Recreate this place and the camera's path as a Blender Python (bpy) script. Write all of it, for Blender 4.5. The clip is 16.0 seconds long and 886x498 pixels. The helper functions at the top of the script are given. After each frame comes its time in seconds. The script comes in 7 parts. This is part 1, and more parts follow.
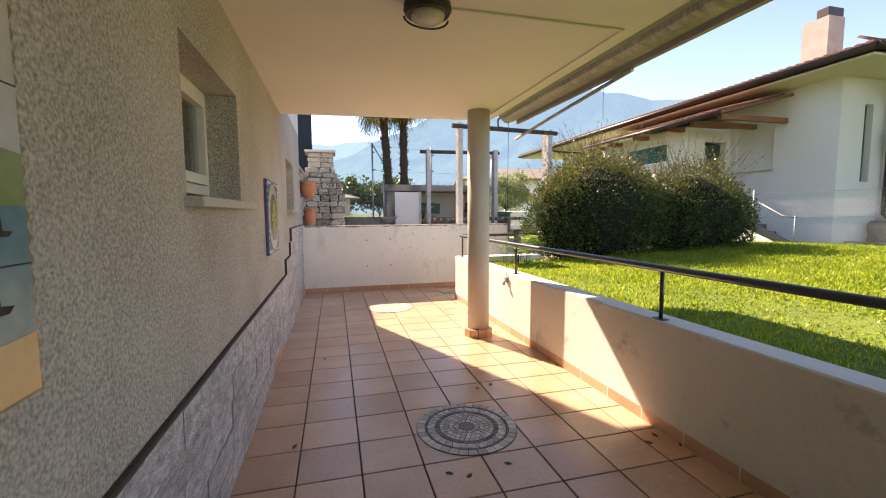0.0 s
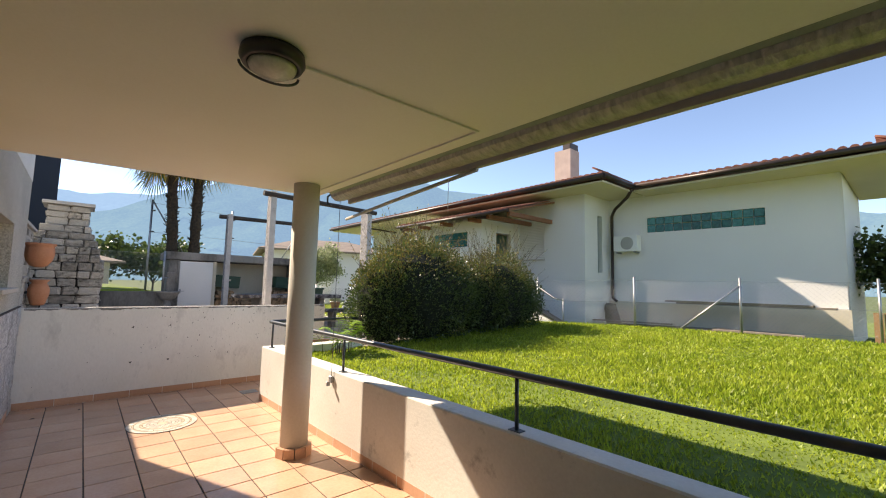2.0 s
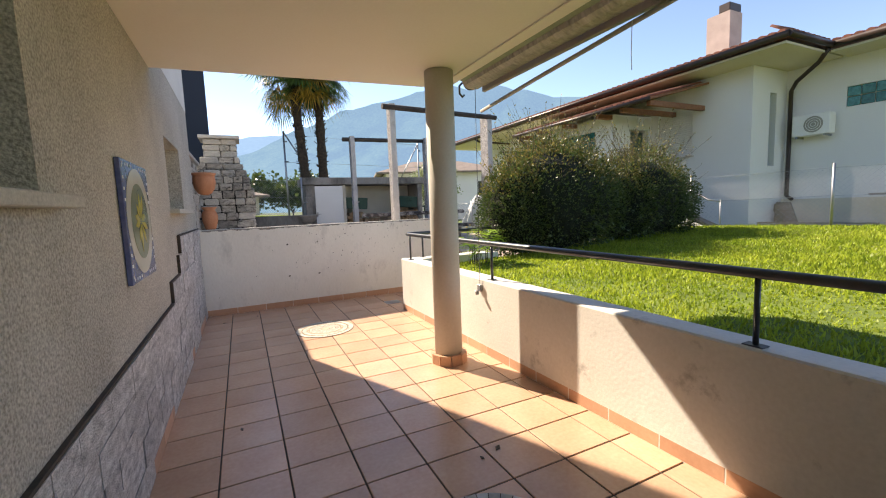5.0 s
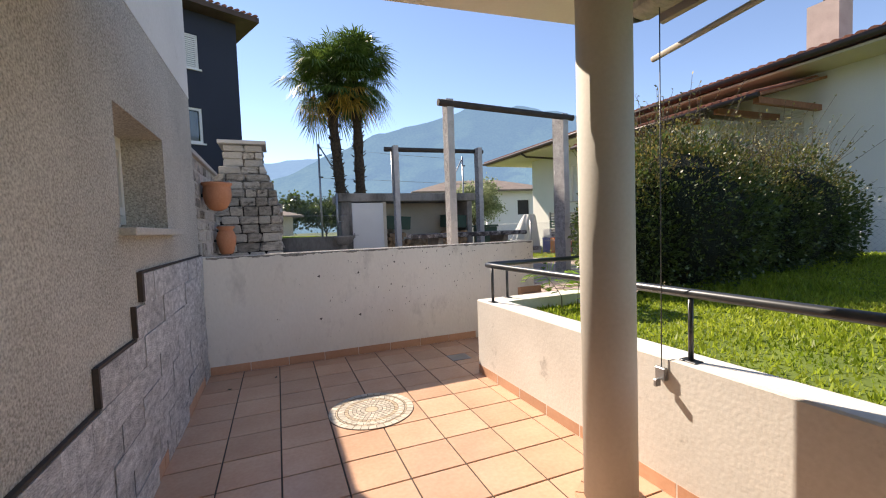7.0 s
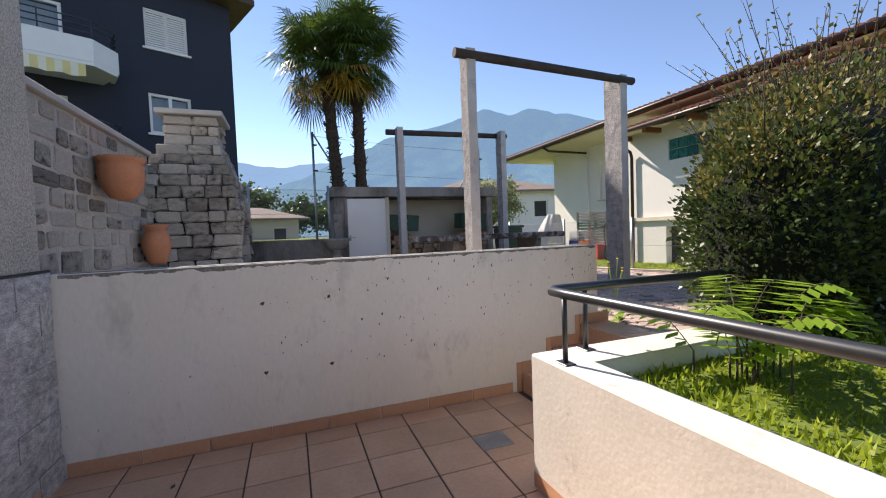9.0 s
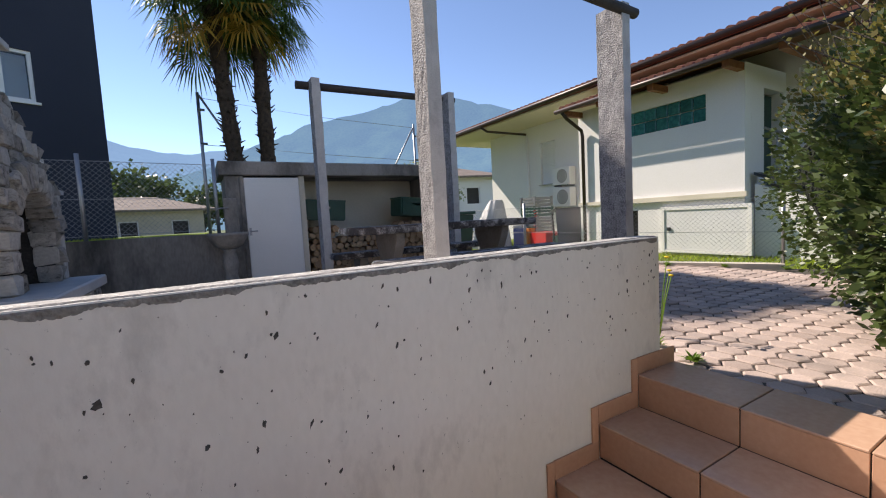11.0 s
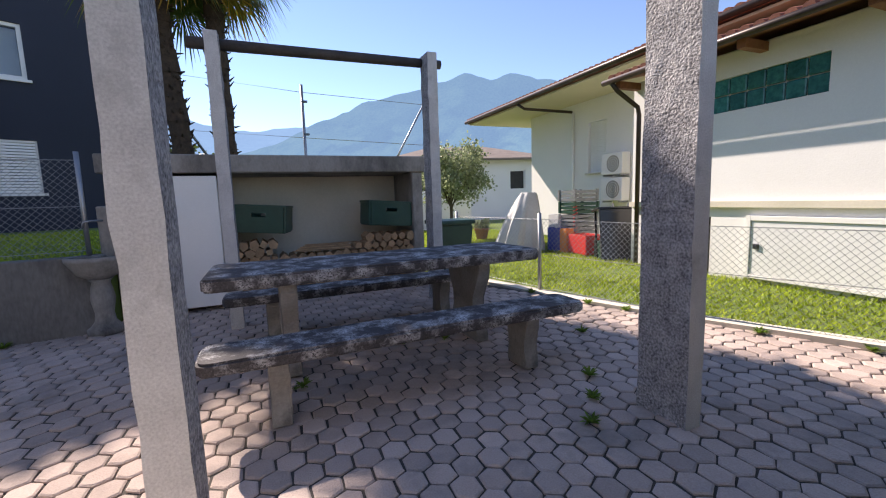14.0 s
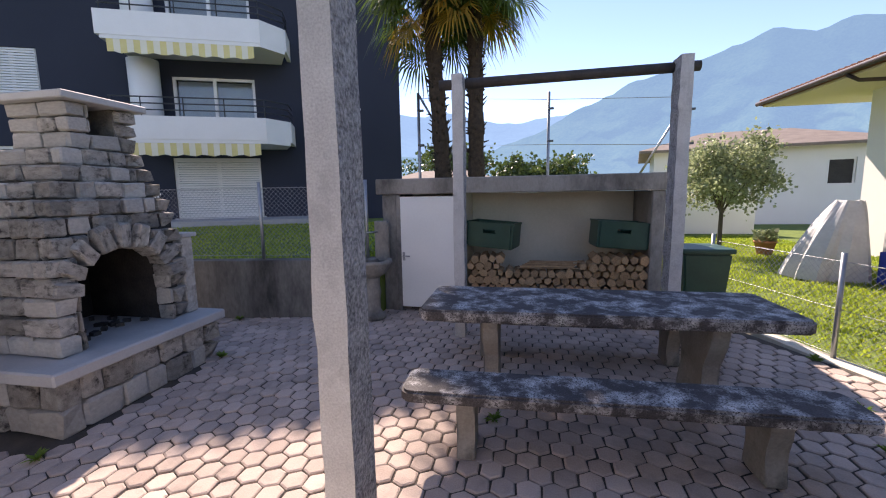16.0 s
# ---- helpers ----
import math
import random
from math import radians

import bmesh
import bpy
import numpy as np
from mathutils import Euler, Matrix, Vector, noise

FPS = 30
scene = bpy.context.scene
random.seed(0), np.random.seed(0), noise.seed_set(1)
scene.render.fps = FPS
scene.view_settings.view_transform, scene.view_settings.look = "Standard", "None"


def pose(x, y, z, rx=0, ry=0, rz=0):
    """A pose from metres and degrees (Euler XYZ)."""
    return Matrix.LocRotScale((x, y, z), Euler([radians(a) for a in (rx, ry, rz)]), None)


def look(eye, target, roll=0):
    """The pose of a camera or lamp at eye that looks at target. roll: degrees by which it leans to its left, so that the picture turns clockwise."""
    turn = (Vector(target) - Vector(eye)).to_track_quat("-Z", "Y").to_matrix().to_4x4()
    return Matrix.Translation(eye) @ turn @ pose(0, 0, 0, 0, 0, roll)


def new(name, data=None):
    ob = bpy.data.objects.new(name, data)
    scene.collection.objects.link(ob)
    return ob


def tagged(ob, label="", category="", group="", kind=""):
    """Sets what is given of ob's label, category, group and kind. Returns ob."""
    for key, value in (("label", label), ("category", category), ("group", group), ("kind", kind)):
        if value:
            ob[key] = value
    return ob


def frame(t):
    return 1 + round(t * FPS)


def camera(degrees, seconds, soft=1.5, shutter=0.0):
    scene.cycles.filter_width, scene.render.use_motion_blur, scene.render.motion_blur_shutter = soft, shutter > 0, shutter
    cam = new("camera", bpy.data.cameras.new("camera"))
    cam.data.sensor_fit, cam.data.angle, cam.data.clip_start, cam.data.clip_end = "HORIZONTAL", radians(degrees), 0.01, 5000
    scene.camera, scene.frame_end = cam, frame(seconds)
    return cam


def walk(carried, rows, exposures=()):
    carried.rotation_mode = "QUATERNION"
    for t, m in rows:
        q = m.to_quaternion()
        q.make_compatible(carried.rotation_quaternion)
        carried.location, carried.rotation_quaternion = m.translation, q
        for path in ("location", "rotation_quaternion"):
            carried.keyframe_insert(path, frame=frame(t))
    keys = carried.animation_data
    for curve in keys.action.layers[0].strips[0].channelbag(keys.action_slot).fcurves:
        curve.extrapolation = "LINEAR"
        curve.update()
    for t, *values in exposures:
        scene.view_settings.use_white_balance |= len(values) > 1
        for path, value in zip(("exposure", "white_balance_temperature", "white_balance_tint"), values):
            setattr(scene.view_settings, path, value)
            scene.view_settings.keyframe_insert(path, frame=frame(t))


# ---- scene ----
cam = camera(94.0, 16.0, soft=1.1)
PATH = [
    (0, (0.326, 0.366, 1.428), (0.83, 2.294, 1.256), -0.3),
    (0.5, (0.27, 0.695, 1.453), (0.862, 2.604, 1.382), 0.6),
    (1, (0.259, 0.945, 1.531), (1.01, 2.797, 1.58), 1.4),
    (1.5, (0.251, 0.993, 1.58), (1.253, 2.718, 1.731), 1.7),
    (2, (0.31, 0.926, 1.598), (1.615, 2.431, 1.779), 1.3),
    (2.5, (0.332, 0.825, 1.572), (1.84, 2.136, 1.643), 0.7),
    (3, (0.365, 0.808, 1.473), (1.888, 2.101, 1.372), 0.0),
    (3.5, (0.38, 0.88, 1.412), (1.742, 2.329, 1.194), -0.9),
    (4, (0.358, 1.023, 1.389), (1.48, 2.658, 1.133), -1.7),
    (4.5, (0.333, 1.28, 1.384), (1.285, 3.023, 1.148), -2.1),
    (5, (0.307, 1.56, 1.42), (1.172, 3.352, 1.214), -2.2),
    (5.2, (0.308, 1.675, 1.415), (1.148, 3.479, 1.222), -2.2),
    (7.3, (0.544, 3.608, 1.432), (1.268, 5.469, 1.335), -2.1),
    (7.5, (0.587, 3.76, 1.442), (1.297, 5.627, 1.345), -2.1),
    (8, (0.69, 4.205, 1.439), (1.378, 6.081, 1.35), -2.0),
    (8.5, (0.849, 4.615, 1.415), (1.536, 6.491, 1.324), -2.0),
    (8.7, (0.954, 4.793, 1.4), (1.635, 6.672, 1.318), -2.2),
    (10.8, (1.524, 6.641, 1.351), (2.492, 8.384, 1.198), -2.6),
    (11, (1.594, 6.788, 1.377), (2.595, 8.513, 1.226), -3.1),
    (11.5, (1.888, 7.119, 1.401), (2.971, 8.794, 1.243), -3.3),
    (12, (2.199, 7.427, 1.456), (3.34, 9.06, 1.288), -3.2),
    (12.5, (2.596, 7.668, 1.442), (3.737, 9.301, 1.266), -2.8),
    (13, (2.977, 7.826, 1.496), (4.057, 9.499, 1.306), -2.5),
    (13.5, (3.233, 7.958, 1.645), (4.187, 9.703, 1.432), -2.2),
    (14, (3.419, 8.105, 1.764), (4.189, 9.935, 1.523), -1.9),
    (14.5, (3.620, 8.108, 1.940), (4.135, 10.019, 1.662), -1.3),
    (14.75, (3.735, 8.112, 1.985), (4.120, 10.055, 1.700), -1.1),
    (15, (3.826, 8.200, 2.025), (4.070, 10.162, 1.728), -0.8),
    (15.5, (3.814, 8.248, 2.084), (3.748, 10.227, 1.804), -1.0),
    (16, (3.732, 8.167, 2.135), (3.357, 10.113, 1.868), -1.0),
]
walk(cam, [(t, look(eye, target, roll)) for t, eye, target, roll in PATH], exposures=[(0.0, 2.25, 8400, 20), (1.3, 2.12, 8200, 19), (2.2, 1.76, 7600, 15), (3.5, 1.78, 7400, 15), (5.2, 1.9, 7700, 16), (7.3, 1.5, 7200, 17), (8.7, 1.42, 7000, 18), (10.8, 1.28, 6800, 17), (12.8, 1.12, 6700, 17), (13.8, 1.5, 6800, 20), (16.0, 1.78, 7150, 25)])

# ---- world, sun, exposure ----
SUN_EL, SUN_AZ = 40.0, 23.6
world = bpy.data.worlds.new("sky")
scene.world = world
world.use_nodes = True
wn = world.node_tree
sky = wn.nodes.new("ShaderNodeTexSky")
sky.sky_type, sky.sun_disc = "NISHITA", False
sky.sun_elevation, sky.sun_rotation = radians(SUN_EL), radians(-SUN_AZ)
sky.air_density, sky.dust_density, sky.ozone_density = 0.75, 0.0, 2.6
wn.nodes["Background"].inputs[1].default_value = 0.088
wn.links.new(sky.outputs[0], wn.nodes["Background"].inputs[0])
sun_data = bpy.data.lights.new("sun", "SUN")
sun_data.energy, sun_data.angle, sun_data.color = 3.05, radians(0.6), (1.0, 0.93, 0.82)
sun = new("sun", sun_data)
sun.matrix_world = look((-30 * math.sin(radians(SUN_AZ)), 30 * math.cos(radians(SUN_AZ)), 30 * math.tan(radians(SUN_EL))), (0, 0, 0))

# ---- mesh helpers ----
rnd = random.Random(7)


def bm_box(bm, lo, hi, m=None):
    vs = [bm.verts.new(((hi if i & 1 else lo)[0], (hi if i & 2 else lo)[1], (hi if i & 4 else lo)[2])) for i in range(8)]
    if m is not None:
        for v in vs:
            v.co = m @ v.co
    for f in ((0, 2, 3, 1), (4, 5, 7, 6), (0, 1, 5, 4), (2, 6, 7, 3), (0, 4, 6, 2), (1, 3, 7, 5)):
        bm.faces.new([vs[i] for i in f])
    return vs


def box(lo, hi, m=None, bevel=0.0, seg=1):
    bm = bmesh.new()
    bm_box(bm, lo, hi, m)
    if bevel:
        bmesh.ops.bevel(bm, geom=list(bm.edges), offset=bevel, segments=seg, affect="EDGES", profile=0.7)
    return bm


def boxes(items, bevel=0.0):
    bm = bmesh.new()
    for lo, hi in items:
        bm_box(bm, lo, hi)
    if bevel:
        bmesh.ops.bevel(bm, geom=list(bm.edges), offset=bevel, segments=1, affect="EDGES")
    return bm


def prism(poly, z0, z1, bevel=0.0, bm=None):
    """A plan polygon (counter-clockwise) raised from z0 to z1; z0 and z1 may be functions of x, y."""
    bm = bm or bmesh.new()
    f0 = z0 if callable(z0) else (lambda x, y: z0)
    f1 = z1 if callable(z1) else (lambda x, y: z1)
    a = [bm.verts.new((x, y, f0(x, y))) for x, y in poly]
    b = [bm.verts.new((x, y, f1(x, y))) for x, y in poly]
    n = len(poly)
    bm.faces.new(a[::-1])
    bm.faces.new(b)
    for i in range(n):
        bm.faces.new((a[i], a[(i + 1) % n], b[(i + 1) % n], b[i]))
    if bevel:
        bmesh.ops.bevel(bm, geom=list(bm.edges), offset=bevel, segments=1, affect="EDGES")
    return bm


def tube(bm, a, b, r0, r1=None, n=10, cap=True):
    a, b = Vector(a), Vector(b)
    r1 = r0 if r1 is None else r1
    q = (b - a).to_track_quat("Z", "Y")
    ra = [bm.verts.new(a + q @ Vector((r0 * math.cos(2 * math.pi * i / n), r0 * math.sin(2 * math.pi * i / n), 0))) for i in range(n)]
    rb = [bm.verts.new(b + q @ Vector((r1 * math.cos(2 * math.pi * i / n), r1 * math.sin(2 * math.pi * i / n), 0))) for i in range(n)]
    for i in range(n):
        bm.faces.new((ra[i], ra[(i + 1) % n], rb[(i + 1) % n], rb[i])).smooth = True
    if cap:
        bm.faces.new(ra[::-1])
        bm.faces.new(rb)
    return bm


def pipe(pts, r, n=10, bm=None):
    """A round pipe through points, its rings turned half-way at each bend."""
    bm = bm or bmesh.new()
    pts = [Vector(p) for p in pts]
    rings = []
    for i, p in enumerate(pts):
        d = (pts[min(i + 1, len(pts) - 1)] - pts[max(i - 1, 0)]).normalized()
        q = d.to_track_quat("Z", "Y")
        rings.append([bm.verts.new(p + q @ Vector((r * math.cos(2 * math.pi * k / n), r * math.sin(2 * math.pi * k / n), 0))) for k in range(n)])
    for u, v in zip(rings, rings[1:]):
        off = min(range(n), key=lambda o: sum((u[k].co - v[(k + o) % n].co).length for k in range(0, n, 2)))
        for k in range(n):
            bm.faces.new((u[k], u[(k + 1) % n], v[(k + 1 + off) % n], v[(k + off) % n])).smooth = True
    bm.faces.new(rings[0][::-1])
    bm.faces.new(rings[-1])
    return bm


def lathe(profile, n=24, bm=None, at=(0, 0, 0), squash=1.0):
    """profile: (radius, z) from the bottom up."""
    bm = bm or bmesh.new()
    rings = [[bm.verts.new((at[0] + r * math.cos(2 * math.pi * k / n), at[1] + squash * r * math.sin(2 * math.pi * k / n), at[2] + z)) for k in range(n)] for r, z in profile]
    for u, v in zip(rings, rings[1:]):
        for k in range(n):
            bm.faces.new((u[k], u[(k + 1) % n], v[(k + 1) % n], v[k])).smooth = True
    bm.faces.new(rings[0][::-1])
    bm.faces.new(rings[-1])
    return bm


def obj(name, bm, material, parent=None, label="", category="", group="", kind=""):
    me = bpy.data.meshes.new(name)
    bmesh.ops.recalc_face_normals(bm, faces=bm.faces)
    bm.to_mesh(me)
    bm.free()
    if material:
        for m in (material if isinstance(material, (list, tuple)) else [material]):
            me.materials.append(m)
    ob = new(name, me)
    ob.parent = parent
    return tagged(ob, label, category, group, kind)


def part(name, bm, material, parent, label=""):
    return obj(name, bm, material, parent, label)


def thing(name, at, label, category, group="", kind=""):
    e = new(name)
    e.location = at
    e.empty_display_size = 0.1
    return tagged(e, label, category, group, kind)


def settle(e):
    """Keeps the parts, which were built in world places, where they are under an Empty that is not at the origin."""
    for c in e.children:
        c.matrix_parent_inverse = Matrix.Translation(e.location).inverted()
    return e


def shared(name, me, parent, m, label=""):
    o = new(name, me)
    o.parent = parent
    o.matrix_basis = m
    return tagged(o, label)


def mesh_of(bm, material, name="piece"):
    me = bpy.data.meshes.new(name)
    bmesh.ops.recalc_face_normals(bm, faces=bm.faces)
    bm.to_mesh(me)
    bm.free()
    me.materials.append(material)
    return me


# ---- materials ----
def mat(name, c1, c2, rough=0.8, scale=3.0, fine=60.0, bump=0.3, depth=0.003, metal=0.0, rand=0.0, stain=None, stain_scale=1.5, stain_lo=0.52, stain_hi=0.68, spec=0.5, fine_mix=0.35, stretch=(1, 1, 1), voronoi=False, island=False, specks=None):
    """Two colours mixed by noise at two sizes, an optional stain, relief, and a shade of its own for each piece."""
    m = bpy.data.materials.new(name)
    m.use_nodes = True
    t = m.node_tree
    N, L = t.nodes.new, t.links.new
    b = t.nodes["Principled BSDF"]
    b.inputs["Roughness"].default_value, b.inputs["Metallic"].default_value = rough, metal
    b.inputs["Specular IOR Level"].default_value = spec
    co = N("ShaderNodeTexCoord")
    mp = N("ShaderNodeMapping")
    mp.inputs["Scale"].default_value = stretch
    L(co.outputs["Object"], mp.inputs["Vector"])
    src = mp.outputs[0]
    info = N("ShaderNodeObjectInfo")
    if rand:
        add = N("ShaderNodeVectorMath")
        add.operation = "MULTIPLY_ADD"
        comb = N("ShaderNodeCombineXYZ")
        L(info.outputs["Random"], comb.inputs[0])
        L(info.outputs["Random"], comb.inputs[1])
        add.inputs[1].default_value = (37.0, 53.0, 0)
        L(comb.outputs[0], add.inputs[0])
        L(src, add.inputs[2])
        src = add.outputs[0]
    n1 = N("ShaderNodeTexNoise")
    n1.inputs["Scale"].default_value, n1.inputs["Detail"].default_value = scale, 5
    L(src, n1.inputs["Vector"])
    if voronoi:
        n2 = N("ShaderNodeTexVoronoi")
        n2.inputs["Scale"].default_value = fine
        fo = n2.outputs["Distance"]
    else:
        n2 = N("ShaderNodeTexNoise")
        n2.inputs["Scale"].default_value, n2.inputs["Detail"].default_value = fine, 3
        fo = n2.outputs["Fac"]
    L(src, n2.inputs["Vector"])
    mx = N("ShaderNodeMix")
    mx.inputs[0].default_value = fine_mix
    L(n1.outputs["Fac"], mx.inputs[2])
    L(fo, mx.inputs[3])
    rp = N("ShaderNodeMapRange")
    rp.inputs[1].default_value, rp.inputs[2].default_value = 0.32, 0.68
    L(mx.outputs[0], rp.inputs[0])
    col = N("ShaderNodeMix")
    col.data_type = "RGBA"
    col.inputs[6].default_value, col.inputs[7].default_value = (*c1, 1), (*c2, 1)
    L(rp.outputs[0], col.inputs[0])
    out = col.outputs[2]
    if stain:
        n3 = N("ShaderNodeTexNoise")
        n3.inputs["Scale"].default_value, n3.inputs["Detail"].default_value = stain_scale, 8
        n3.inputs["Roughness"].default_value = 0.68
        L(src, n3.inputs["Vector"])
        r3 = N("ShaderNodeMapRange")
        r3.inputs[1].default_value, r3.inputs[2].default_value = stain_lo, stain_hi
        L(n3.outputs["Fac"], r3.inputs[0])
        c3 = N("ShaderNodeMix")
        c3.data_type = "RGBA"
        c3.inputs[7].default_value = (*stain, 1)
        L(r3.outputs[0], c3.inputs[0])
        L(out, c3.inputs[6])
        out = c3.outputs[2]
    if specks:
        c, sc, lo, hi = specks
        n4 = N("ShaderNodeTexNoise")
        n4.inputs["Scale"].default_value, n4.inputs["Detail"].default_value = sc, 4
        n4.inputs["Roughness"].default_value = 0.75
        L(src, n4.inputs["Vector"])
        r4 = N("ShaderNodeMapRange")
        r4.inputs[1].default_value, r4.inputs[2].default_value = lo, hi
        L(n4.outputs["Fac"], r4.inputs[0])
        c4 = N("ShaderNodeMix")
        c4.data_type = "RGBA"
        c4.inputs[7].default_value = (*c, 1)
        L(r4.outputs[0], c4.inputs[0])
        L(out, c4.inputs[6])
        out = c4.outputs[2]
    if rand:
        h = N("ShaderNodeHueSaturation")
        mr = N("ShaderNodeMapRange")
        mr.inputs[3].default_value, mr.inputs[4].default_value = 1 - rand, 1 + rand
        if island:
            geo = N("ShaderNodeNewGeometry")
            L(geo.outputs["Random Per Island"], mr.inputs[0])
        else:
            L(info.outputs["Random"], mr.inputs[0])
        L(mr.outputs[0], h.inputs["Value"])
        L(out, h.inputs["Color"])
        out = h.outputs[0]
    L(out, b.inputs["Base Color"])
    if bump:
        bp = N("ShaderNodeBump")
        bp.inputs["Strength"].default_value, bp.inputs["Distance"].default_value = bump, depth
        L(fo, bp.inputs["Height"])
        L(bp.outputs[0], b.inputs["Normal"])
    return m


def glass(name, tint=(0.9, 0.95, 0.95), rough=0.0):
    m = bpy.data.materials.new(name)
    m.use_nodes = True
    b = m.node_tree.nodes["Principled BSDF"]
    b.inputs["Base Color"].default_value = (*tint, 1)
    b.inputs["Transmission Weight"].default_value = 1.0
    b.inputs["Roughness"].default_value = rough
    b.inputs["IOR"].default_value = 1.45
    return m


M_STUCCO = mat("grey stucco", (0.25, 0.235, 0.20), (0.70, 0.67, 0.60), 0.95, 1.5, 95, 1.0, 0.008, fine_mix=0.72)
M_WHITE = mat("white painted render", (0.66, 0.65, 0.62), (0.78, 0.77, 0.74), 0.9, 1.5, 40, 0.25, 0.003, stain=(0.36, 0.35, 0.32), stain_scale=2.2, stain_lo=0.60, stain_hi=0.85)
M_WALLTOP = mat("weathered wall paint", (0.60, 0.58, 0.53), (0.74, 0.72, 0.67), 0.9, 1.8, 45, 0.4, 0.004, stain=(0.22, 0.21, 0.19), stain_scale=4.0, stain_lo=0.60, stain_hi=0.80)
M_PARAPET = mat("pocked parapet paint", (0.77, 0.75, 0.69), (0.87, 0.85, 0.79), 0.9, 1.6, 40, 0.4, 0.004, stain=(0.52, 0.505, 0.46), stain_scale=3.2, stain_lo=0.54, stain_hi=0.78, stretch=(1, 1, 0.5), specks=((0.12, 0.115, 0.105), 42.0, 0.66, 0.72))
M_PARATOP = mat("weathered parapet top", (0.30, 0.29, 0.27), (0.52, 0.50, 0.46), 0.95, 9, 60, 0.8, 0.006, fine_mix=0.55, stain=(0.16, 0.155, 0.15), stain_scale=10, stain_lo=0.55, stain_hi=0.68, specks=((0.70, 0.68, 0.62), 26.0, 0.55, 0.62))
M_CHIP = mat("bare worn mortar with chamfer shade", (0.13, 0.125, 0.115), (0.40, 0.38, 0.35), 1.0, 16, 70, 1.0, 0.01, fine_mix=0.5)
M_CEIL = mat("cream ceiling plaster", (0.81, 0.78, 0.69), (0.87, 0.84, 0.76), 0.95, 0.8, 70, 0.15, 0.002)
M_TILE = mat("terracotta tile", (0.54, 0.32, 0.21), (0.66, 0.435, 0.30), 0.26, 2.5, 40, 0.12, 0.002, rand=0.10)
M_GROUT = mat("dark grout", (0.05, 0.04, 0.034), (0.085, 0.066, 0.055), 0.95, 8, 80)
M_SKIRT = mat("terracotta skirting", (0.50, 0.275, 0.17), (0.61, 0.365, 0.24), 0.5, 3, 50, 0.15, 0.002, rand=0.12)
M_CLAD = mat("grey stone cladding", (0.24, 0.24, 0.245), (0.80, 0.79, 0.775), 0.8, 4.5, 22, 1.0, 0.012, rand=0.12, fine_mix=0.42)
M_CONC = mat("old concrete", (0.24, 0.22, 0.195), (0.38, 0.35, 0.315), 0.95, 1.8, 50, 0.5, 0.005, stain=(0.07, 0.065, 0.058), stain_scale=2.0, stain_lo=0.42, stain_hi=0.66, stretch=(1, 1, 0.5))
M_RETAIN = mat("damp dark concrete", (0.12, 0.112, 0.10), (0.26, 0.245, 0.22), 0.95, 1.2, 40, 0.5, 0.005, stain=(0.045, 0.042, 0.038), stain_scale=1.3, stain_lo=0.46, stain_hi=0.66, stretch=(1, 1, 0.35))
M_CONC_LIGHT = mat("pale concrete", (0.60, 0.55, 0.43), (0.72, 0.66, 0.54), 0.95, 1.4, 40, 0.3, 0.003)
M_GRANITE = mat("rough granite", (0.085, 0.085, 0.09), (0.54, 0.53, 0.525), 0.85, 14, 75, 1.0, 0.02, fine_mix=0.68)
M_GRANITE_DRESSED = mat("dressed granite", (0.38, 0.37, 0.36), (0.60, 0.59, 0.57), 0.8, 7, 130, 0.5, 0.004, fine_mix=0.6, stain=(0.30, 0.29, 0.28), stain_scale=4, stain_lo=0.55, stain_hi=0.75)
M_DARKWOOD = mat("dark weathered timber", (0.03, 0.025, 0.022), (0.07, 0.058, 0.05), 0.8, 6, 60, 0.6, 0.004)
M_TABLE = mat("lichened concrete", (0.028, 0.025, 0.026), (0.11, 0.10, 0.10), 0.85, 6, 110, 0.6, 0.005, fine_mix=0.5, stain=(0.62, 0.61, 0.60), stain_scale=5.0, stain_lo=0.47, stain_hi=0.66, specks=((0.045, 0.04, 0.04), 85.0, 0.52, 0.58))
M_TABLELEG = mat("stained concrete", (0.19, 0.175, 0.155), (0.33, 0.31, 0.28), 0.9, 4, 60, 0.5, 0.004, stain=(0.08, 0.075, 0.07), stain_scale=3, stain_lo=0.52, stain_hi=0.7)
M_PAVER = mat("reddish concrete paver", (0.42, 0.325, 0.275), (0.56, 0.45, 0.385), 0.95, 3.0, 120, 0.9, 0.006, rand=0.18, fine_mix=0.5, stain=(0.25, 0.215, 0.19), stain_scale=2.2, stain_lo=0.5, stain_hi=0.75)
M_PAVER2 = mat("reddish concrete paver far", (0.42, 0.325, 0.275), (0.56, 0.45, 0.385), 0.95, 3.0, 120, 0.9, 0.006, rand=0.18, fine_mix=0.5, island=True, stain=(0.25, 0.215, 0.19), stain_scale=2.2, stain_lo=0.5, stain_hi=0.75)
M_SAND = mat("joint sand", (0.05, 0.042, 0.035), (0.10, 0.085, 0.07), 1.0, 5, 90)
M_SOIL = mat("turf soil", (0.07, 0.11, 0.015), (0.16, 0.22, 0.03), 1.0, 3, 40)
M_GRASS = mat("grass blades", (0.10, 0.20, 0.015), (0.24, 0.34, 0.04), 0.55, 0.6, 14, 0.0, fine_mix=0.5)
M_GRASS_DRY = mat("yellowish grass blades", (0.17, 0.25, 0.02), (0.30, 0.38, 0.05), 0.55, 0.6, 14, 0.0, fine_mix=0.5)
M_GALV = mat("galvanised steel", (0.30, 0.31, 0.32), (0.42, 0.43, 0.44), 0.45, 8, 90, 0.1, 0.001, metal=0.85)
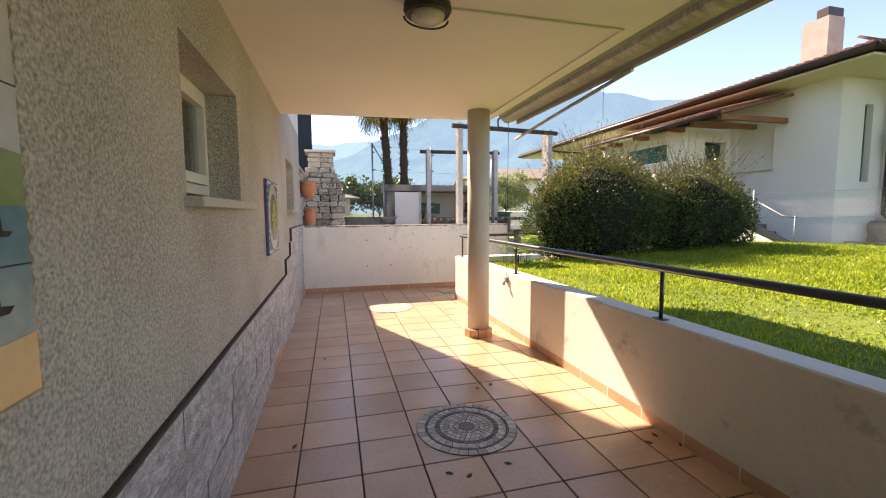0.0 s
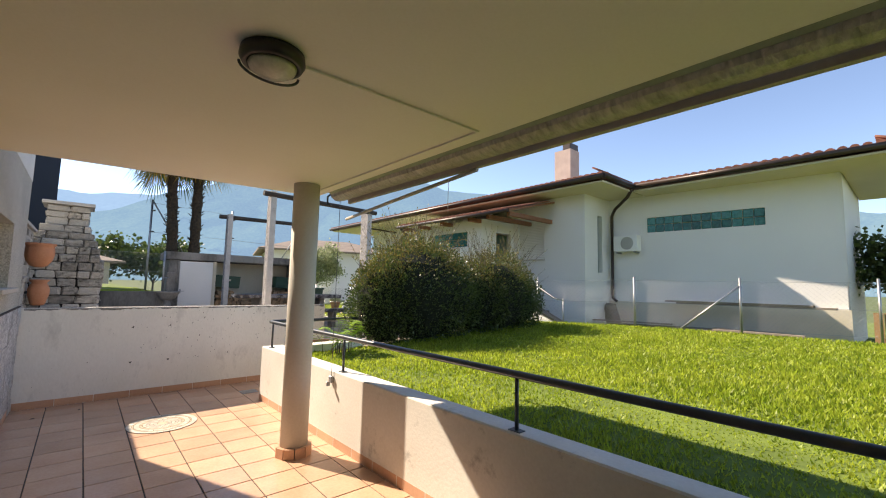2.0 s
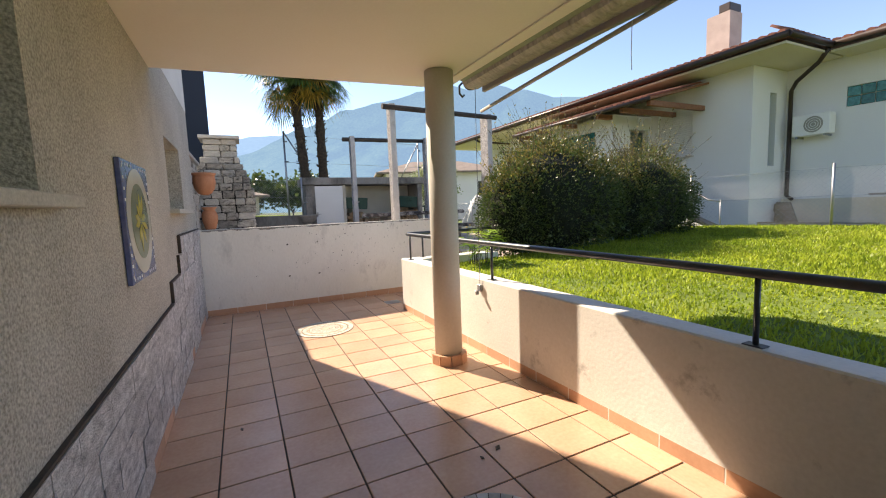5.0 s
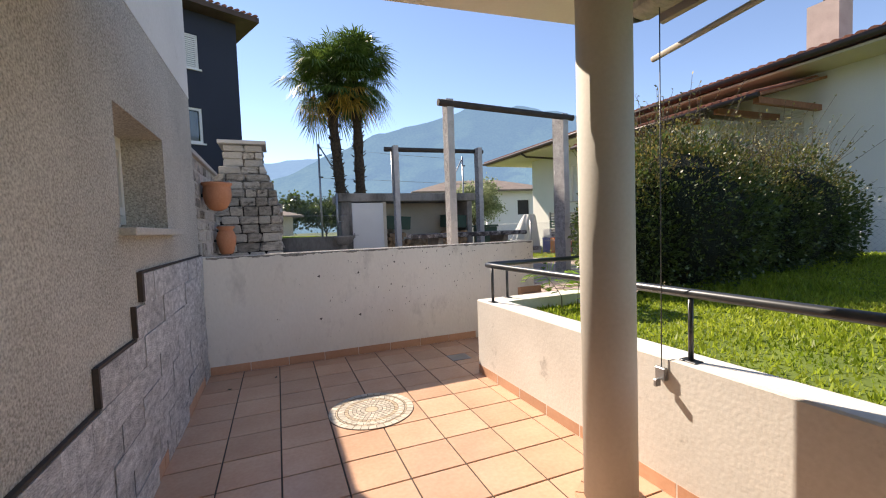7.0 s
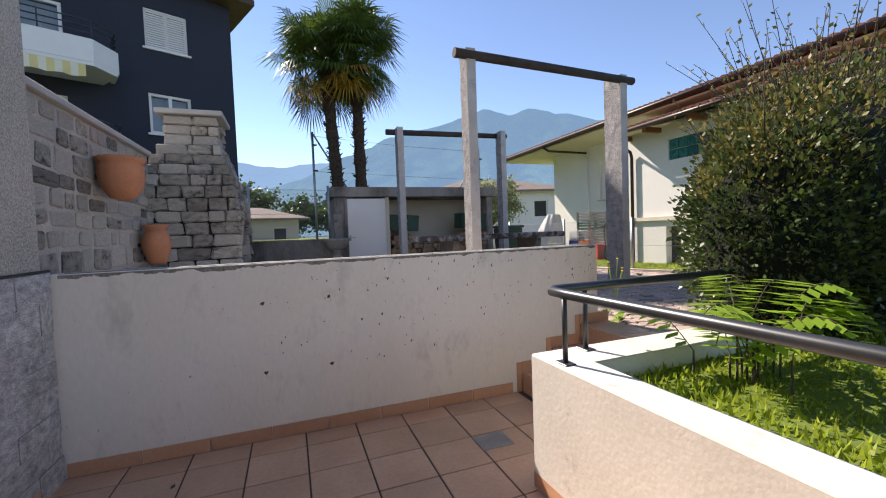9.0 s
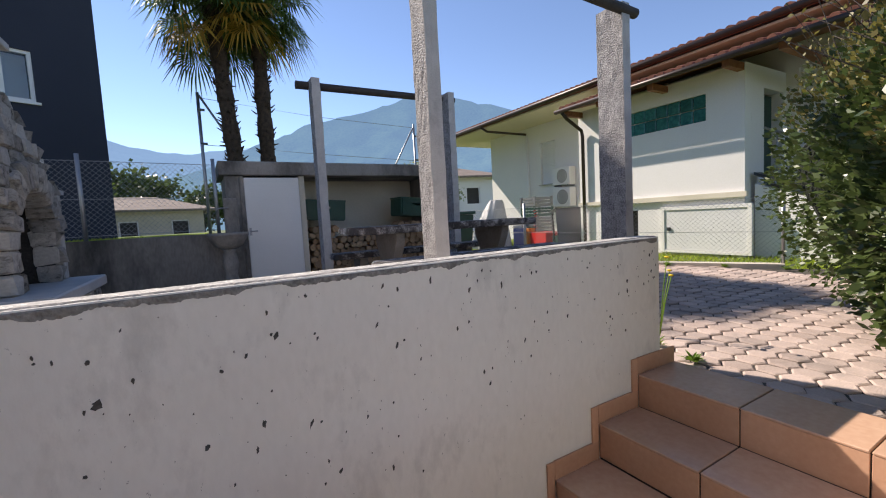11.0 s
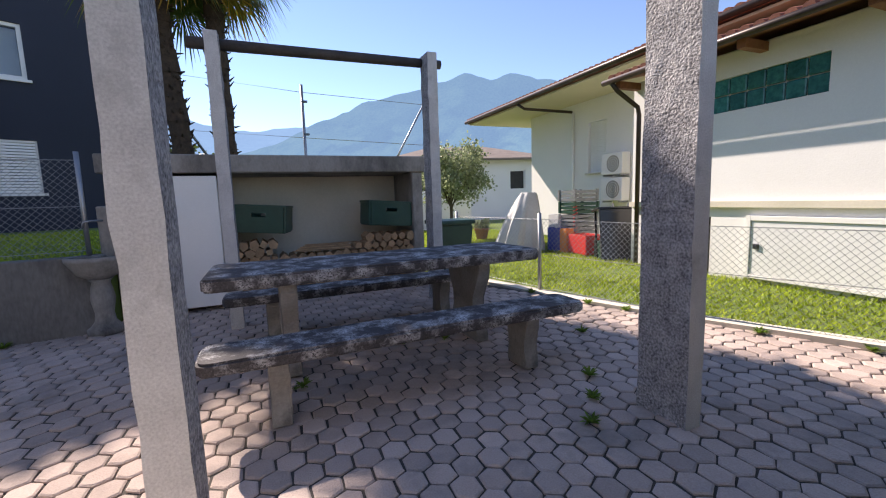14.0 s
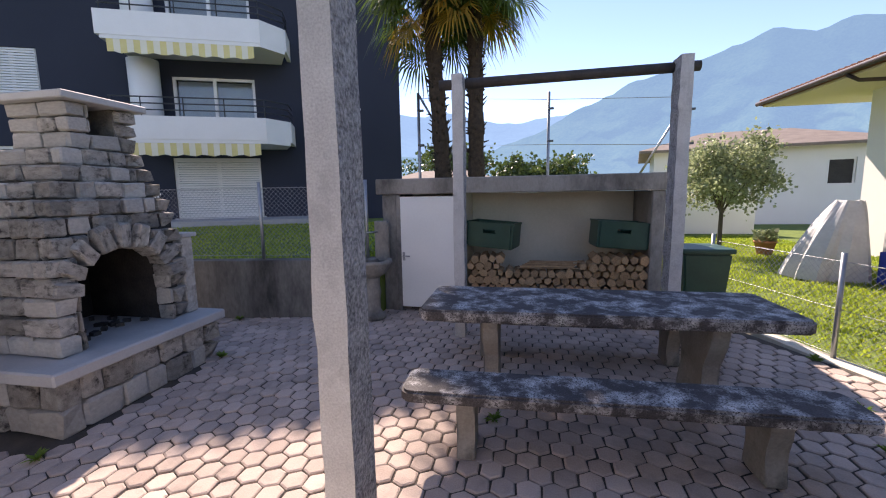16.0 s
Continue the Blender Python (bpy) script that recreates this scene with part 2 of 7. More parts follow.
M_RAIL = mat("anthracite painted steel", (0.055, 0.06, 0.065), (0.08, 0.085, 0.09), 0.35, 8, 90, 0.05, 0.001, metal=0.6)
M_ROOFTILE = mat("red clay roof tile", (0.20, 0.075, 0.045), (0.34, 0.14, 0.09), 0.9, 4, 60, 0.4, 0.003, rand=0.25, island=True)
M_GUTTER = mat("dark brown gutter metal", (0.035, 0.022, 0.018), (0.06, 0.04, 0.03), 0.4, 5, 60, 0.05, 0.001, metal=0.3)
M_HOUSE = mat("white house render", (0.74, 0.73, 0.70), (0.82, 0.81, 0.78), 0.95, 0.5, 45, 0.35, 0.004)
M_SOFFIT = mat("cream soffit", (0.62, 0.55, 0.40), (0.70, 0.63, 0.48), 0.9, 0.8, 30, 0.1)
M_WOODRED = mat("red-brown timber", (0.20, 0.08, 0.04), (0.32, 0.14, 0.075), 0.7, 4, 50, 0.3, 0.003, stretch=(4, 0.6, 4))
M_BLUE = mat("dark blue render", (0.020, 0.025, 0.042), (0.030, 0.036, 0.056), 0.9, 0.4, 30, 0.2, 0.003)
M_WPAINT = mat("white satin paint", (0.74, 0.74, 0.72), (0.80, 0.80, 0.78), 0.45, 2, 40, 0.05, 0.001)
M_WFRAME = mat("cream white frame", (0.80, 0.79, 0.74), (0.86, 0.85, 0.80), 0.4, 3, 40, 0.05, 0.001)
M_STONE_SILL = mat("speckled stone sill", (0.40, 0.38, 0.34), (0.62, 0.59, 0.53), 0.75, 60, 150, 0.3, 0.002, fine_mix=0.5)
M_GLASS = glass("window glass")
# near-black colour stands in for unlit interiors; it is also the charcoal's own black
M_DARK = mat("interior shade and charcoal black", (0.035, 0.033, 0.03), (0.06, 0.055, 0.05), 0.9, 2, 20)

# ---- terrace ----
WX = -0.25            # face of the house wall
FAR = 8.12            # face of the far wall
CEIL = 2.575


def side_x(y):
    return 2.256 + 0.022 * (6.95 - y)


def cells(a0, a1, z0, z1, holes):
    """Rectangles that fill a wall round its openings (a0, a1, z0, z1)."""
    ys = sorted({a0, a1, *[h for o in holes for h in o[:2]]})
    out = []
    for y0, y1 in zip(ys, ys[1:]):
        cuts = sorted((o[2], o[3]) for o in holes if o[0] <= y0 and o[1] >= y1)
        z = z0
        for c0, c1 in cuts:
            if c0 > z:
                out.append((y0, y1, z, c0))
            z = c1
        if z < z1:
            out.append((y0, y1, z, z1))
    return out


def holed(c0, c1, a0, a1, z0, z1, holes, axis="x"):
    """A wall of one piece, from c0 to c1 thick, with openings (a0, a1, z0, z1) cut through."""
    As = sorted({a0, a1, *[h for o in holes for h in o[:2]]})
    Zs = sorted({z0, z1, *[max(z0, min(z1, h)) for o in holes for h in o[2:]]})
    na, nz = len(As) - 1, len(Zs) - 1

    def solid(i, j):
        if not (0 <= i < na and 0 <= j < nz):
            return False
        a, z = (As[i] + As[i + 1]) / 2, (Zs[j] + Zs[j + 1]) / 2
        return not any(o[0] < a < o[1] and o[2] < z < o[3] for o in holes)
    bm = bmesh.new()
    made = {}

    def v(c, i, j):
        if (c, i, j) not in made:
            p = (c, As[i], Zs[j]) if axis == "x" else (As[i], c, Zs[j])
            made[(c, i, j)] = bm.verts.new(p)
        return made[(c, i, j)]
    for i in range(na):
        for j in range(nz):
            if not solid(i, j):
                continue
            for c in (c0, c1):
                bm.faces.new((v(c, i, j), v(c, i + 1, j), v(c, i + 1, j + 1), v(c, i, j + 1)))
            for di, dj, e in ((-1, 0, ((i, j), (i, j + 1))), (1, 0, ((i + 1, j), (i + 1, j + 1))), (0, -1, ((i, j), (i + 1, j))), (0, 1, ((i, j + 1), (i + 1, j + 1)))):
                if not solid(i + di, j + dj):
                    (p, q), (r, s) = e
                    bm.faces.new((v(c0, p, q), v(c0, r, s), v(c1, r, s), v(c1, p, q)))
    return bm


WINDOWS = [(2.26, 3.27, 1.505, 2.165), (5.92, 6.90, 1.49, 2.13)]
obj("wall_west", holed(WX - 0.40, WX, -4.0, 8.06, -0.3, 6.5, WINDOWS), M_STUCCO, label="grey roughcast house wall with two windows", category="wall", kind="structure")
obj("wall_west_upper", box((WX + 0.0005, 5.56, 2.77), (WX + 0.004, 8.062, 6.49)), M_WHITE, label="white painted upper part of the house wall", category="wall", kind="structure")
obj("wall_house_north", box((-7.0, 7.66, -0.3), (WX - 0.41, 8.06, 6.5)), M_STUCCO, label="plain grey rendered house end wall", category="wall", kind="structure")
# unseen room shell, coloured near-black for the shade behind the panes
obj("wall_room", boxes([((-3.2, -4, -0.3), (-3.0, 7.6, 6.5)), ((-3.0, -4, 2.62), (WX - 0.41, 7.6, 2.7)), ((-3.0, -4, -0.3), (WX - 0.41, 7.6, -0.02))]), M_DARK, label="near-black room shell standing for the dim interior", category="wall", kind="structure")
obj("wall_south", box((WX + 0.003, -4.0, -0.2), (3.4, -3.75, CEIL - 0.003)), M_STUCCO, label="plain grey rendered wall closing the terrace", category="wall", kind="structure")
obj("ceiling", prism([(WX + 0.002, -4.0), (2.23, -4.0), (2.23, 5.33), (WX + 0.002, 5.53)], CEIL, CEIL + 0.22), M_CEIL, label="cream plastered slab over the terrace", category="ceiling", kind="structure")
obj("wall_upper", boxes([((WX - 0.38, -4.0, 6.5), (2.1, -3.8, 6.6))]), M_STUCCO, label="plain top edge of the house", category="wall", kind="structure")
floor = obj("floor", box((WX, -3.75, -0.2), (3.0, FAR, -0.006)), M_GROUT, label="tiled terrace floor with dark joints", category="floor", kind="structure")
far_wall = obj("wall_far", box((WX + 0.002, FAR, -0.2), (3.71, FAR + 0.14, 1.216), bevel=0.012, seg=2), M_PARAPET, label="weathered white rendered parapet wall with pocks", category="wall", kind="structure")
T = 0.18
obj("wall_side", prism([(side_x(-3.75), -3.75), (side_x(-3.75) + T, -3.75), (side_x(6.70) + T, 6.70), (3.70, 6.70), (3.70, 6.95), (side_x(6.95), 6.95)], -0.2, 0.72, bevel=0.01), M_WALLTOP, label="low white rendered wall beside the lawn", category="wall", kind="structure")

# column
col = thing("column", (1.93, 4.88, 0), "round pale grey rendered column with tiled foot", "column")
part("shaft", lathe([(0.125, 0.0), (0.125, CEIL - 0.002)], 40, at=(0, 0, 0)), mat("grey column paint", (0.44, 0.42, 0.37), (0.52, 0.50, 0.45), 0.8, 1.5, 50, 0.15, 0.002), col)
ft = bmesh.new()
for k in range(10):
    a0, a1 = 2 * math.pi * (k + 0.04) / 10, 2 * math.pi * (k + 0.96) / 10
    prism([(0.126 * math.cos(a0), 0.126 * math.sin(a0)), (0.165 * math.cos(a0), 0.165 * math.sin(a0)), (0.165 * math.cos(a1), 0.165 * math.sin(a1)), (0.126 * math.cos(a1), 0.126 * math.sin(a1))], 0.0, 0.09, bm=ft)
    if k == 9:
        part("foot_tiles", ft, M_SKIRT, col, "terracotta tile ring")

# steps
STEPS = [(2.90, 0.16), (3.20, 0.335), (3.51, 0.505)]
steps = thing("steps", (3.3, 7.5, 0), "three terracotta tiled steps up to the paving", "steps", kind="structure")
for (x0, z), x1 in zip(STEPS, (3.20, 3.51, 3.84)):
    part("step", box((x0, 6.955, -0.1), (3.82 if z > 0.5 else x1, FAR - 0.002, z - 0.012)), M_GROUT, steps)
    ys = [6.96, 7.24, 7.64, FAR - 0.004]
    for y0, y1 in zip(ys, ys[1:]):
        part("tread_tile", box((x0 - 0.012, y0 + 0.003, z - 0.012), (x1 - 0.014, y1 - 0.003, z), bevel=0.003), M_TILE, steps)
        part("riser_tile", box((x0 - 0.010, y0 + 0.003, z - 0.172), (x0 - 0.0005, y1 - 0.003, z - 0.0125), bevel=0.002), M_SKIRT, steps)
    part("skirting_tile", box((x0 - 0.015, FAR - 0.012, z + 0.0005), (x1 - 0.02, FAR - 0.001, z + 0.09), bevel=0.002), M_SKIRT, steps)
    part("skirting_tile", box((x0 - 0.06, FAR - 0.0115, z - 0.165), (x0 - 0.016, FAR - 0.001, z + 0.088), bevel=0.002), M_SKIRT, steps)
settle(steps)


# ---- paved yard, lawn, ground ----
def pave_z(x, y):
    return 0.50 + 0.0175 * (y - 8.1)


def lawn_z(x, y):
    return 0.60 + max(0.0, min(1.0, (x - 3.0) / 7.0)) * 0.22


LAWN = [(side_x(-14.0) + T + 0.002, -14.0), (12.0, -14.0), (9.75, 5.1), (8.9, 7.6), (3.82, 6.71), (side_x(6.70) + T + 0.002, 6.69)]
FENCE = [(12.4, -2.0), (11.2, 1.2), (10.0, 4.0), (9.2, 6.6), (7.75, 9.0), (6.75, 11.3), (6.2, 13.0), (6.0, 16.0)]
def grid_sheet(x0, x1, y0, y1, nx, ny, fz):
    bm = bmesh.new()
    vs = [[bm.verts.new((x0 + (x1 - x0) * i / nx, y0 + (y1 - y0) * j / ny, fz(x0 + (x1 - x0) * i / nx, y0 + (y1 - y0) * j / ny))) for i in range(nx + 1)] for j in range(ny + 1)]
    for j in range(ny):
        for i in range(nx):
            bm.faces.new((vs[j][i], vs[j][i + 1], vs[j + 1][i + 1], vs[j + 1][i]))
    return bm


M_GROUND = mat("valley ground", (0.05, 0.08, 0.02), (0.12, 0.15, 0.05), 1.0, 0.05, 1.5, 0.0)
gb = bmesh.new()
ring0 = [(-700, -2000), (2200, -2000), (2200, 4300), (-700, 4300)]
prism([(-2500, -2500), (2500, -2500), (2500, 4500), (-2500, 4500)], -0.6, lambda x, y: -0.25, bm=gb)
obj("ground", gb, M_GROUND, label="flat green valley floor reaching the horizon", category="ground", kind="structure")
obj("lawn_soil", prism(LAWN, -0.2, lawn_z), M_SOIL, label="green mown lawn ground behind the low wall", category="lawn", kind="structure")
obj("yard_soil", prism([(7.9, 9.1), (8.92, 7.62), (9.76, 5.1), (12.0, -14.0), (30, -14), (30, 32), (6.0, 32), (6.0, 13.3), (6.9, 11.2)], -0.2, 0.28), M_SOIL, label="neighbour's grassy yard at the foot of the house", category="lawn", kind="structure")
PAVE = [(3.82, 6.96), (3.83, 6.73), (8.9, 7.62), (7.88, 9.1), (6.9, 11.2), (6.0, 13.3), (6.0, 14.2), (1.6, 14.2), (-2.5, 12.9), (-2.5, 8.24), (3.715, 8.24), (3.715, 8.112), (3.82, 8.112)]
obj("pavement", prism(PAVE, -0.2, lambda x, y: pave_z(x, y) - 0.012), M_SAND, label="sandy bed of the paved yard", category="pavement", kind="structure")


# ---- granite pergola ----
def granite_post(bm, x, y, z0, z1, wx, wy, seed):
    """A split granite post: its broad sides rough, its narrow sides dressed."""
    n, k = 26, 5
    rings = []
    pts = [(-0.5, -0.5), (0.5, -0.5), (0.5, 0.5), (-0.5, 0.5)]
    per = []
    for a, b in zip(pts, pts[1:] + pts[:1]):
        for i in range(k):
            per.append((a[0] + (b[0] - a[0]) * i / k, a[1] + (b[1] - a[1]) * i / k))
    for j in range(n + 1):
        z = z0 + (z1 - z0) * j / n
        ring = []
        for u, v in per:
            d = noise.noise(Vector((u * 3 + seed * 9, v * 4, z * 7.0))) * 0.012 + noise.noise(Vector((u * 9 + seed, v * 11, z * 19.0))) * 0.008
            rough = abs(u) > 0.49
            ring.append(bm.verts.new((x + u * wx + (math.copysign(d, u) if rough else 0), y + v * wy + (0 if rough else math.copysign(0.25 * d, v)), z)))
        rings.append(ring)
    m = len(per)
    for a, b in zip(rings, rings[1:]):
        for i in range(m):
            f = bm.faces.new((a[i], a[(i + 1) % m], b[(i + 1) % m], b[i]))
            f.material_index = 1 if i // k in (0, 2) else 0
    bm.faces.new(rings[0][::-1])
    bm.faces.new(rings[-1])


pergola = thing("pergola", (4.15, 11, pave_z(4, 11)), "pergola of split granite posts with dark timber poles", "pergola")
for i, (px, py, pz, pw) in enumerate(((3.11, 9.50, 3.45, 0.20), (5.39, 9.64, 3.40, 0.31), (3.075, 12.58, 3.33, 0.20), (5.22, 12.63, 3.37, 0.22))):
    bm = bmesh.new()
    granite_post(bm, px, py, pave_z(px, py) - 0.05, pz, 0.105, pw, i)
    part("post", bm, [M_GRANITE, M_GRANITE_DRESSED], pergola)
for (a, b) in (((3.11 - 0.2, 9.41, 3.38), (5.39 + 0.18, 9.51, 3.33)), ((3.075 - 0.22, 12.68, 3.27), (5.22 + 0.18, 12.73, 3.31))):
    bm = bmesh.new()
    tube(bm, a, b, 0.055, 0.05, 12)
    part("pole", bm, M_DARKWOOD, pergola)
settle(pergola)


# ---- stone table and benches ----
def slab(lx, ly, h, seed, n=40):
    """A cast slab with rounded corners and worn edge."""
    bm = bmesh.new()
    r = 0.07
    out = []
    for cx, cy, a0 in ((lx / 2 - r, ly / 2 - r, 0), (-lx / 2 + r, ly / 2 - r, 90), (-lx / 2 + r, -ly / 2 + r, 180), (lx / 2 - r, -ly / 2 + r, 270)):
        for i in range(5):
            a = radians(a0 + 22.5 * i)
            out.append((cx + r * math.cos(a), cy + r * math.sin(a)))
    prism(out, -h, 0, bm=bm)
    bmesh.ops.bevel(bm, geom=[e for e in bm.edges if abs(e.verts[0].co.z - e.verts[1].co.z) < 0.001], offset=0.014, segments=2, affect="EDGES")
    return bm


def pedestal(w_top, w_mid, w_bot, h, t):
    """A curved leg plate: wide at the top and foot, waisted between; it stands across y."""
    bm = bmesh.new()
    prof = [(w_bot, 0), (w_bot, 0.10 * h), (w_mid, 0.38 * h), (w_mid * 1.04, 0.55 * h), (w_top * 0.92, 0.80 * h), (w_top, 0.90 * h), (w_top, h)]
    pts = [(-w / 2, z) for w, z in prof] + [(w / 2, z) for w, z in prof[::-1]]
    a = [bm.verts.new((-t / 2, y, z)) for y, z in pts]
    b = [bm.verts.new((t / 2, y, z)) for y, z in pts]
    bm.faces.new(a)
    bm.faces.new(b[::-1])
    for i in range(len(pts)):
        j = (i + 1) % len(pts)
        bm.faces.new((a[i], b[i], b[j], a[j]))
    bmesh.ops.bevel(bm, geom=list(bm.edges), offset=0.008, segments=1, affect="EDGES")
    return bm


def seat_piece(name, x, y, z, rz, lx, ly, h, legx, wt, wm, wb, label, category, group=""):
    e = thing(name, (x, y, pave_z(x, y)), label, category, group)
    e.rotation_euler = (0, 0, radians(rz))
    top = z - pave_z(x, y)
    s = part("top", slab(lx, ly, h, 1), M_TABLE, e, "slab darkened by lichen and pale patches")
    s.location = (0, 0, top)
    for lxx in legx:
        l = part("leg", pedestal(wt, wm, wb, top - h, 0.11), M_TABLELEG, e)
        l.location = (lxx, 0, 0)
    return e


seat_piece("garden_table", 4.26, 11.34, 1.318, 0.5, 2.52, 0.78, 0.085, (-0.75, 0.75), 0.62, 0.36, 0.52, "weathered concrete garden table with lichen-stained top", "table")
seat_piece("garden_bench", 4.27, 10.57, 0.985, 1.0, 2.50, 0.34, 0.075, (-0.86, 0.80), 0.27, 0.18, 0.24, "weathered concrete bench with lichen-stained seat", "bench", "benches at the garden table")
seat_piece("garden_bench", 4.26, 12.10, 0.985, 0.5, 2.50, 0.34, 0.075, (-0.86, 0.80), 0.27, 0.18, 0.24, "weathered concrete bench with lichen-stained seat", "bench", "benches at the garden table")

# ---- wood shed ----
SY = 13.36
shed = thing("wood_shed", (3.6, 13.7, pave_z(3.6, 13.2)), "grey concrete store with an open firewood niche", "shed")
zs = pave_z(3, 13.2) - 0.05
part("side_wall", box((1.93, SY + 0.002, zs), (2.12, SY + 1.0, 2.13), bevel=0.01), M_CONC, shed)
part("side_wall", box((5.22, SY + 0.002, zs), (5.36, SY + 1.0, 2.13), bevel=0.01), M_CONC, shed)
part("partition", box((2.94, SY + 0.03, zs), (3.02, SY + 0.84, 2.128)), M_CONC_LIGHT, shed)
part("back_wall", box((2.121, SY + 0.85, zs), (5.219, SY + 1.0, 2.129)), M_CONC_LIGHT, shed, "pale board-marked concrete back")
part("roof", box((1.86, SY - 0.04, 2.132), (5.44, SY + 1.08, 2.33), bevel=0.012), M_CONC, shed, "dark stained concrete roof slab")
door = part("door", box((2.175, SY - 0.012, 0.645), (2.93, SY + 0.025, 2.10), bevel=0.006), M_WPAINT, shed, "white painted metal door")
hb = bmesh.new()
bm_box(hb, (2.195, SY - 0.022, 1.27), (2.225, SY - 0.0125, 1.38))
tube(hb, (2.21, SY - 0.012, 1.33), (2.21, SY - 0.05, 1.33), 0.009)
tube(hb, (2.205, SY - 0.05, 1.33), (2.30, SY - 0.05, 1.33), 0.008)
part("handle", hb, M_GALV, door, "small steel handle")
part("door_frame", box((2.121, SY - 0.006, 0.58), (2.172, SY + 0.03, 2.125)), M_CONC, shed)
settle(shed)

# ---- retaining wall, apartment block ----
RW = [(-6.0, 12.35), (-0.2, 12.72), (1.92, 13.02), (1.92, 13.20), (-0.2, 12.92), (-6.0, 12.55)]
obj("wall_retaining", prism(RW, -0.2, 1.33, bevel=0.01), M_RETAIN, label="dark stained concrete retaining wall", category="wall", kind="structure")
obj("upper_lawn", prism([(-30, 12.6), (-6.0, 12.56), (-0.2, 12.93), (1.92, 13.21), (1.92, 40), (-30, 40)], -0.2, 1.26), M_SOIL, label="raised grass before the apartment block", category="lawn", kind="structure")
obj("rear_ground", prism([(1.93, 14.25), (6.0, 14.25), (6.0, 40), (1.93, 40)], -0.2, 0.6), M_SOIL, label="grass strip behind the wood shed", category="lawn", kind="structure")

# ---- mountains ----
def ridge(name, dist, peaks, seed, material, label):
    """A far mountain chain: the crest (bearing, elevation in degrees) roughened with fractal noise, slopes falling toward the viewer."""
    nx, ny = 240, 40
    bm = bmesh.new()
    rows = []
    for j in range(ny + 1):
        v = j / ny
        row = []
        for i in range(nx + 1):
            deg = -100 + 205 * i / nx
            a = radians(deg)
            top = float(np.interp(deg, [p[0] for p in peaks], [p[1] for p in peaks]))
            top += 0.45 * noise.fractal(Vector((deg * 0.25 + seed, 0, 0)), 0.7, 2.1, 7)
            n2 = noise.fractal(Vector((deg * 0.16 + seed, v * 3.0, 3.1)), 0.8, 2.1, 6)
            el = top * v ** 1.1 + 1.6 * n2 * math.sin(math.pi * v)
            d = dist * (1 + 0.5 * v + 0.10 * n2 * math.sin(math.pi * v))
            row.append(bm.verts.new((d * math.sin(a), d * math.cos(a), d * math.tan(radians(max(el, -0.2))))))
        rows.append(row)
    for u, w in zip(rows, rows[1:]):
        for i in range(nx):
            bm.faces.new((u[i], u[i + 1], w[i + 1], w[i])).smooth = True
    return obj(name, bm, material, label=label, category="mountain", kind="structure")


def far_haze_mat(name, c1, c2, glow, strength, scale):
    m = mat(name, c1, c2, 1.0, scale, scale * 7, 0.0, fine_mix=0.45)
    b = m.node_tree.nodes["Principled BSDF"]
    # blue emission stands in for the aerial haze over the slopes
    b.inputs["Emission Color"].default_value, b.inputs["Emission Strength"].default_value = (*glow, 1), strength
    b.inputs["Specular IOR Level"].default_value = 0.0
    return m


ridge("backdrop_mountains_far", 2300, [(-100, 9), (-60, 12.5), (-40, 12), (-22, 11), (-15, 10.3), (-9, 10.4), (-3, 9.0), (1, 9.0), (7, 10.0), (14, 9.0), (60, 8.0), (105, 7.0)], 3.0, far_haze_mat("far slope with haze glow", (0.02, 0.04, 0.06), (0.05, 0.08, 0.09), (0.20, 0.33, 0.52), 0.52, 0.004), "mountain chain across the valley with blue haze as emission")
ridge("backdrop_mountains_near", 1500, [(-100, 9), (-70, 9.5), (-35, 6.5), (-14, 5.0), (-4, 5.6), (2, 7.6), (7, 10.2), (11, 11.7), (15, 13.2), (20, 14.2), (24, 15.1), (27, 16.1), (30, 15.1), (33.5, 15.4), (37, 14.6), (42, 13.2), (50, 12.6), (62, 11.0), (80, 8.5), (105, 7.5)], 8.4, far_haze_mat("wooded near slope with haze glow", (0.012, 0.035, 0.025), (0.06, 0.09, 0.045), (0.12, 0.21, 0.34), 0.60, 0.012), "wooded green-blue mountain flank with haze as emission")


# ---- neighbour's house ----
def roof_tiles(bm, a, b, up, n, length=0.45, r=0.085):
    """A row of barrel tile ends along an eave from a to b; up: the way in which the roof climbs."""
    a, b, up = Vector(a), Vector(b), Vector(up).normalized()
    for i in range(n):
        p = a.lerp(b, (i + 0.5) / n)
        along = (b - a).normalized()
        nrm = along.cross(up)
        if nrm.z < 0:
            nrm = -nrm
        ra, rb = [], []
        for k in range(6):
            t = math.pi * k / 5
            o = along * (r * math.cos(t)) + nrm * (r * 0.8 * math.sin(t))
            ra.append(bm.verts.new(p + o))
            rb.append(bm.verts.new(p + o * 0.85 + up * length))
        for k in range(5):
            bm.faces.new((ra[k], ra[k + 1], rb[k + 1], rb[k])).smooth = True
        bm.faces.new(ra)


def roof_plane(bm, pts, th=0.10):
    lo = [bm.verts.new(Vector(p) - Vector((0, 0, th))) for p in pts]
    hi = [bm.verts.new(p) for p in pts]
    bm.faces.new(lo[::-1])
    bm.faces.new(hi)
    for i in range(len(pts)):
        j = (i + 1) % len(pts)
        bm.faces.new((lo[i], lo[j], hi[j], hi[i]))


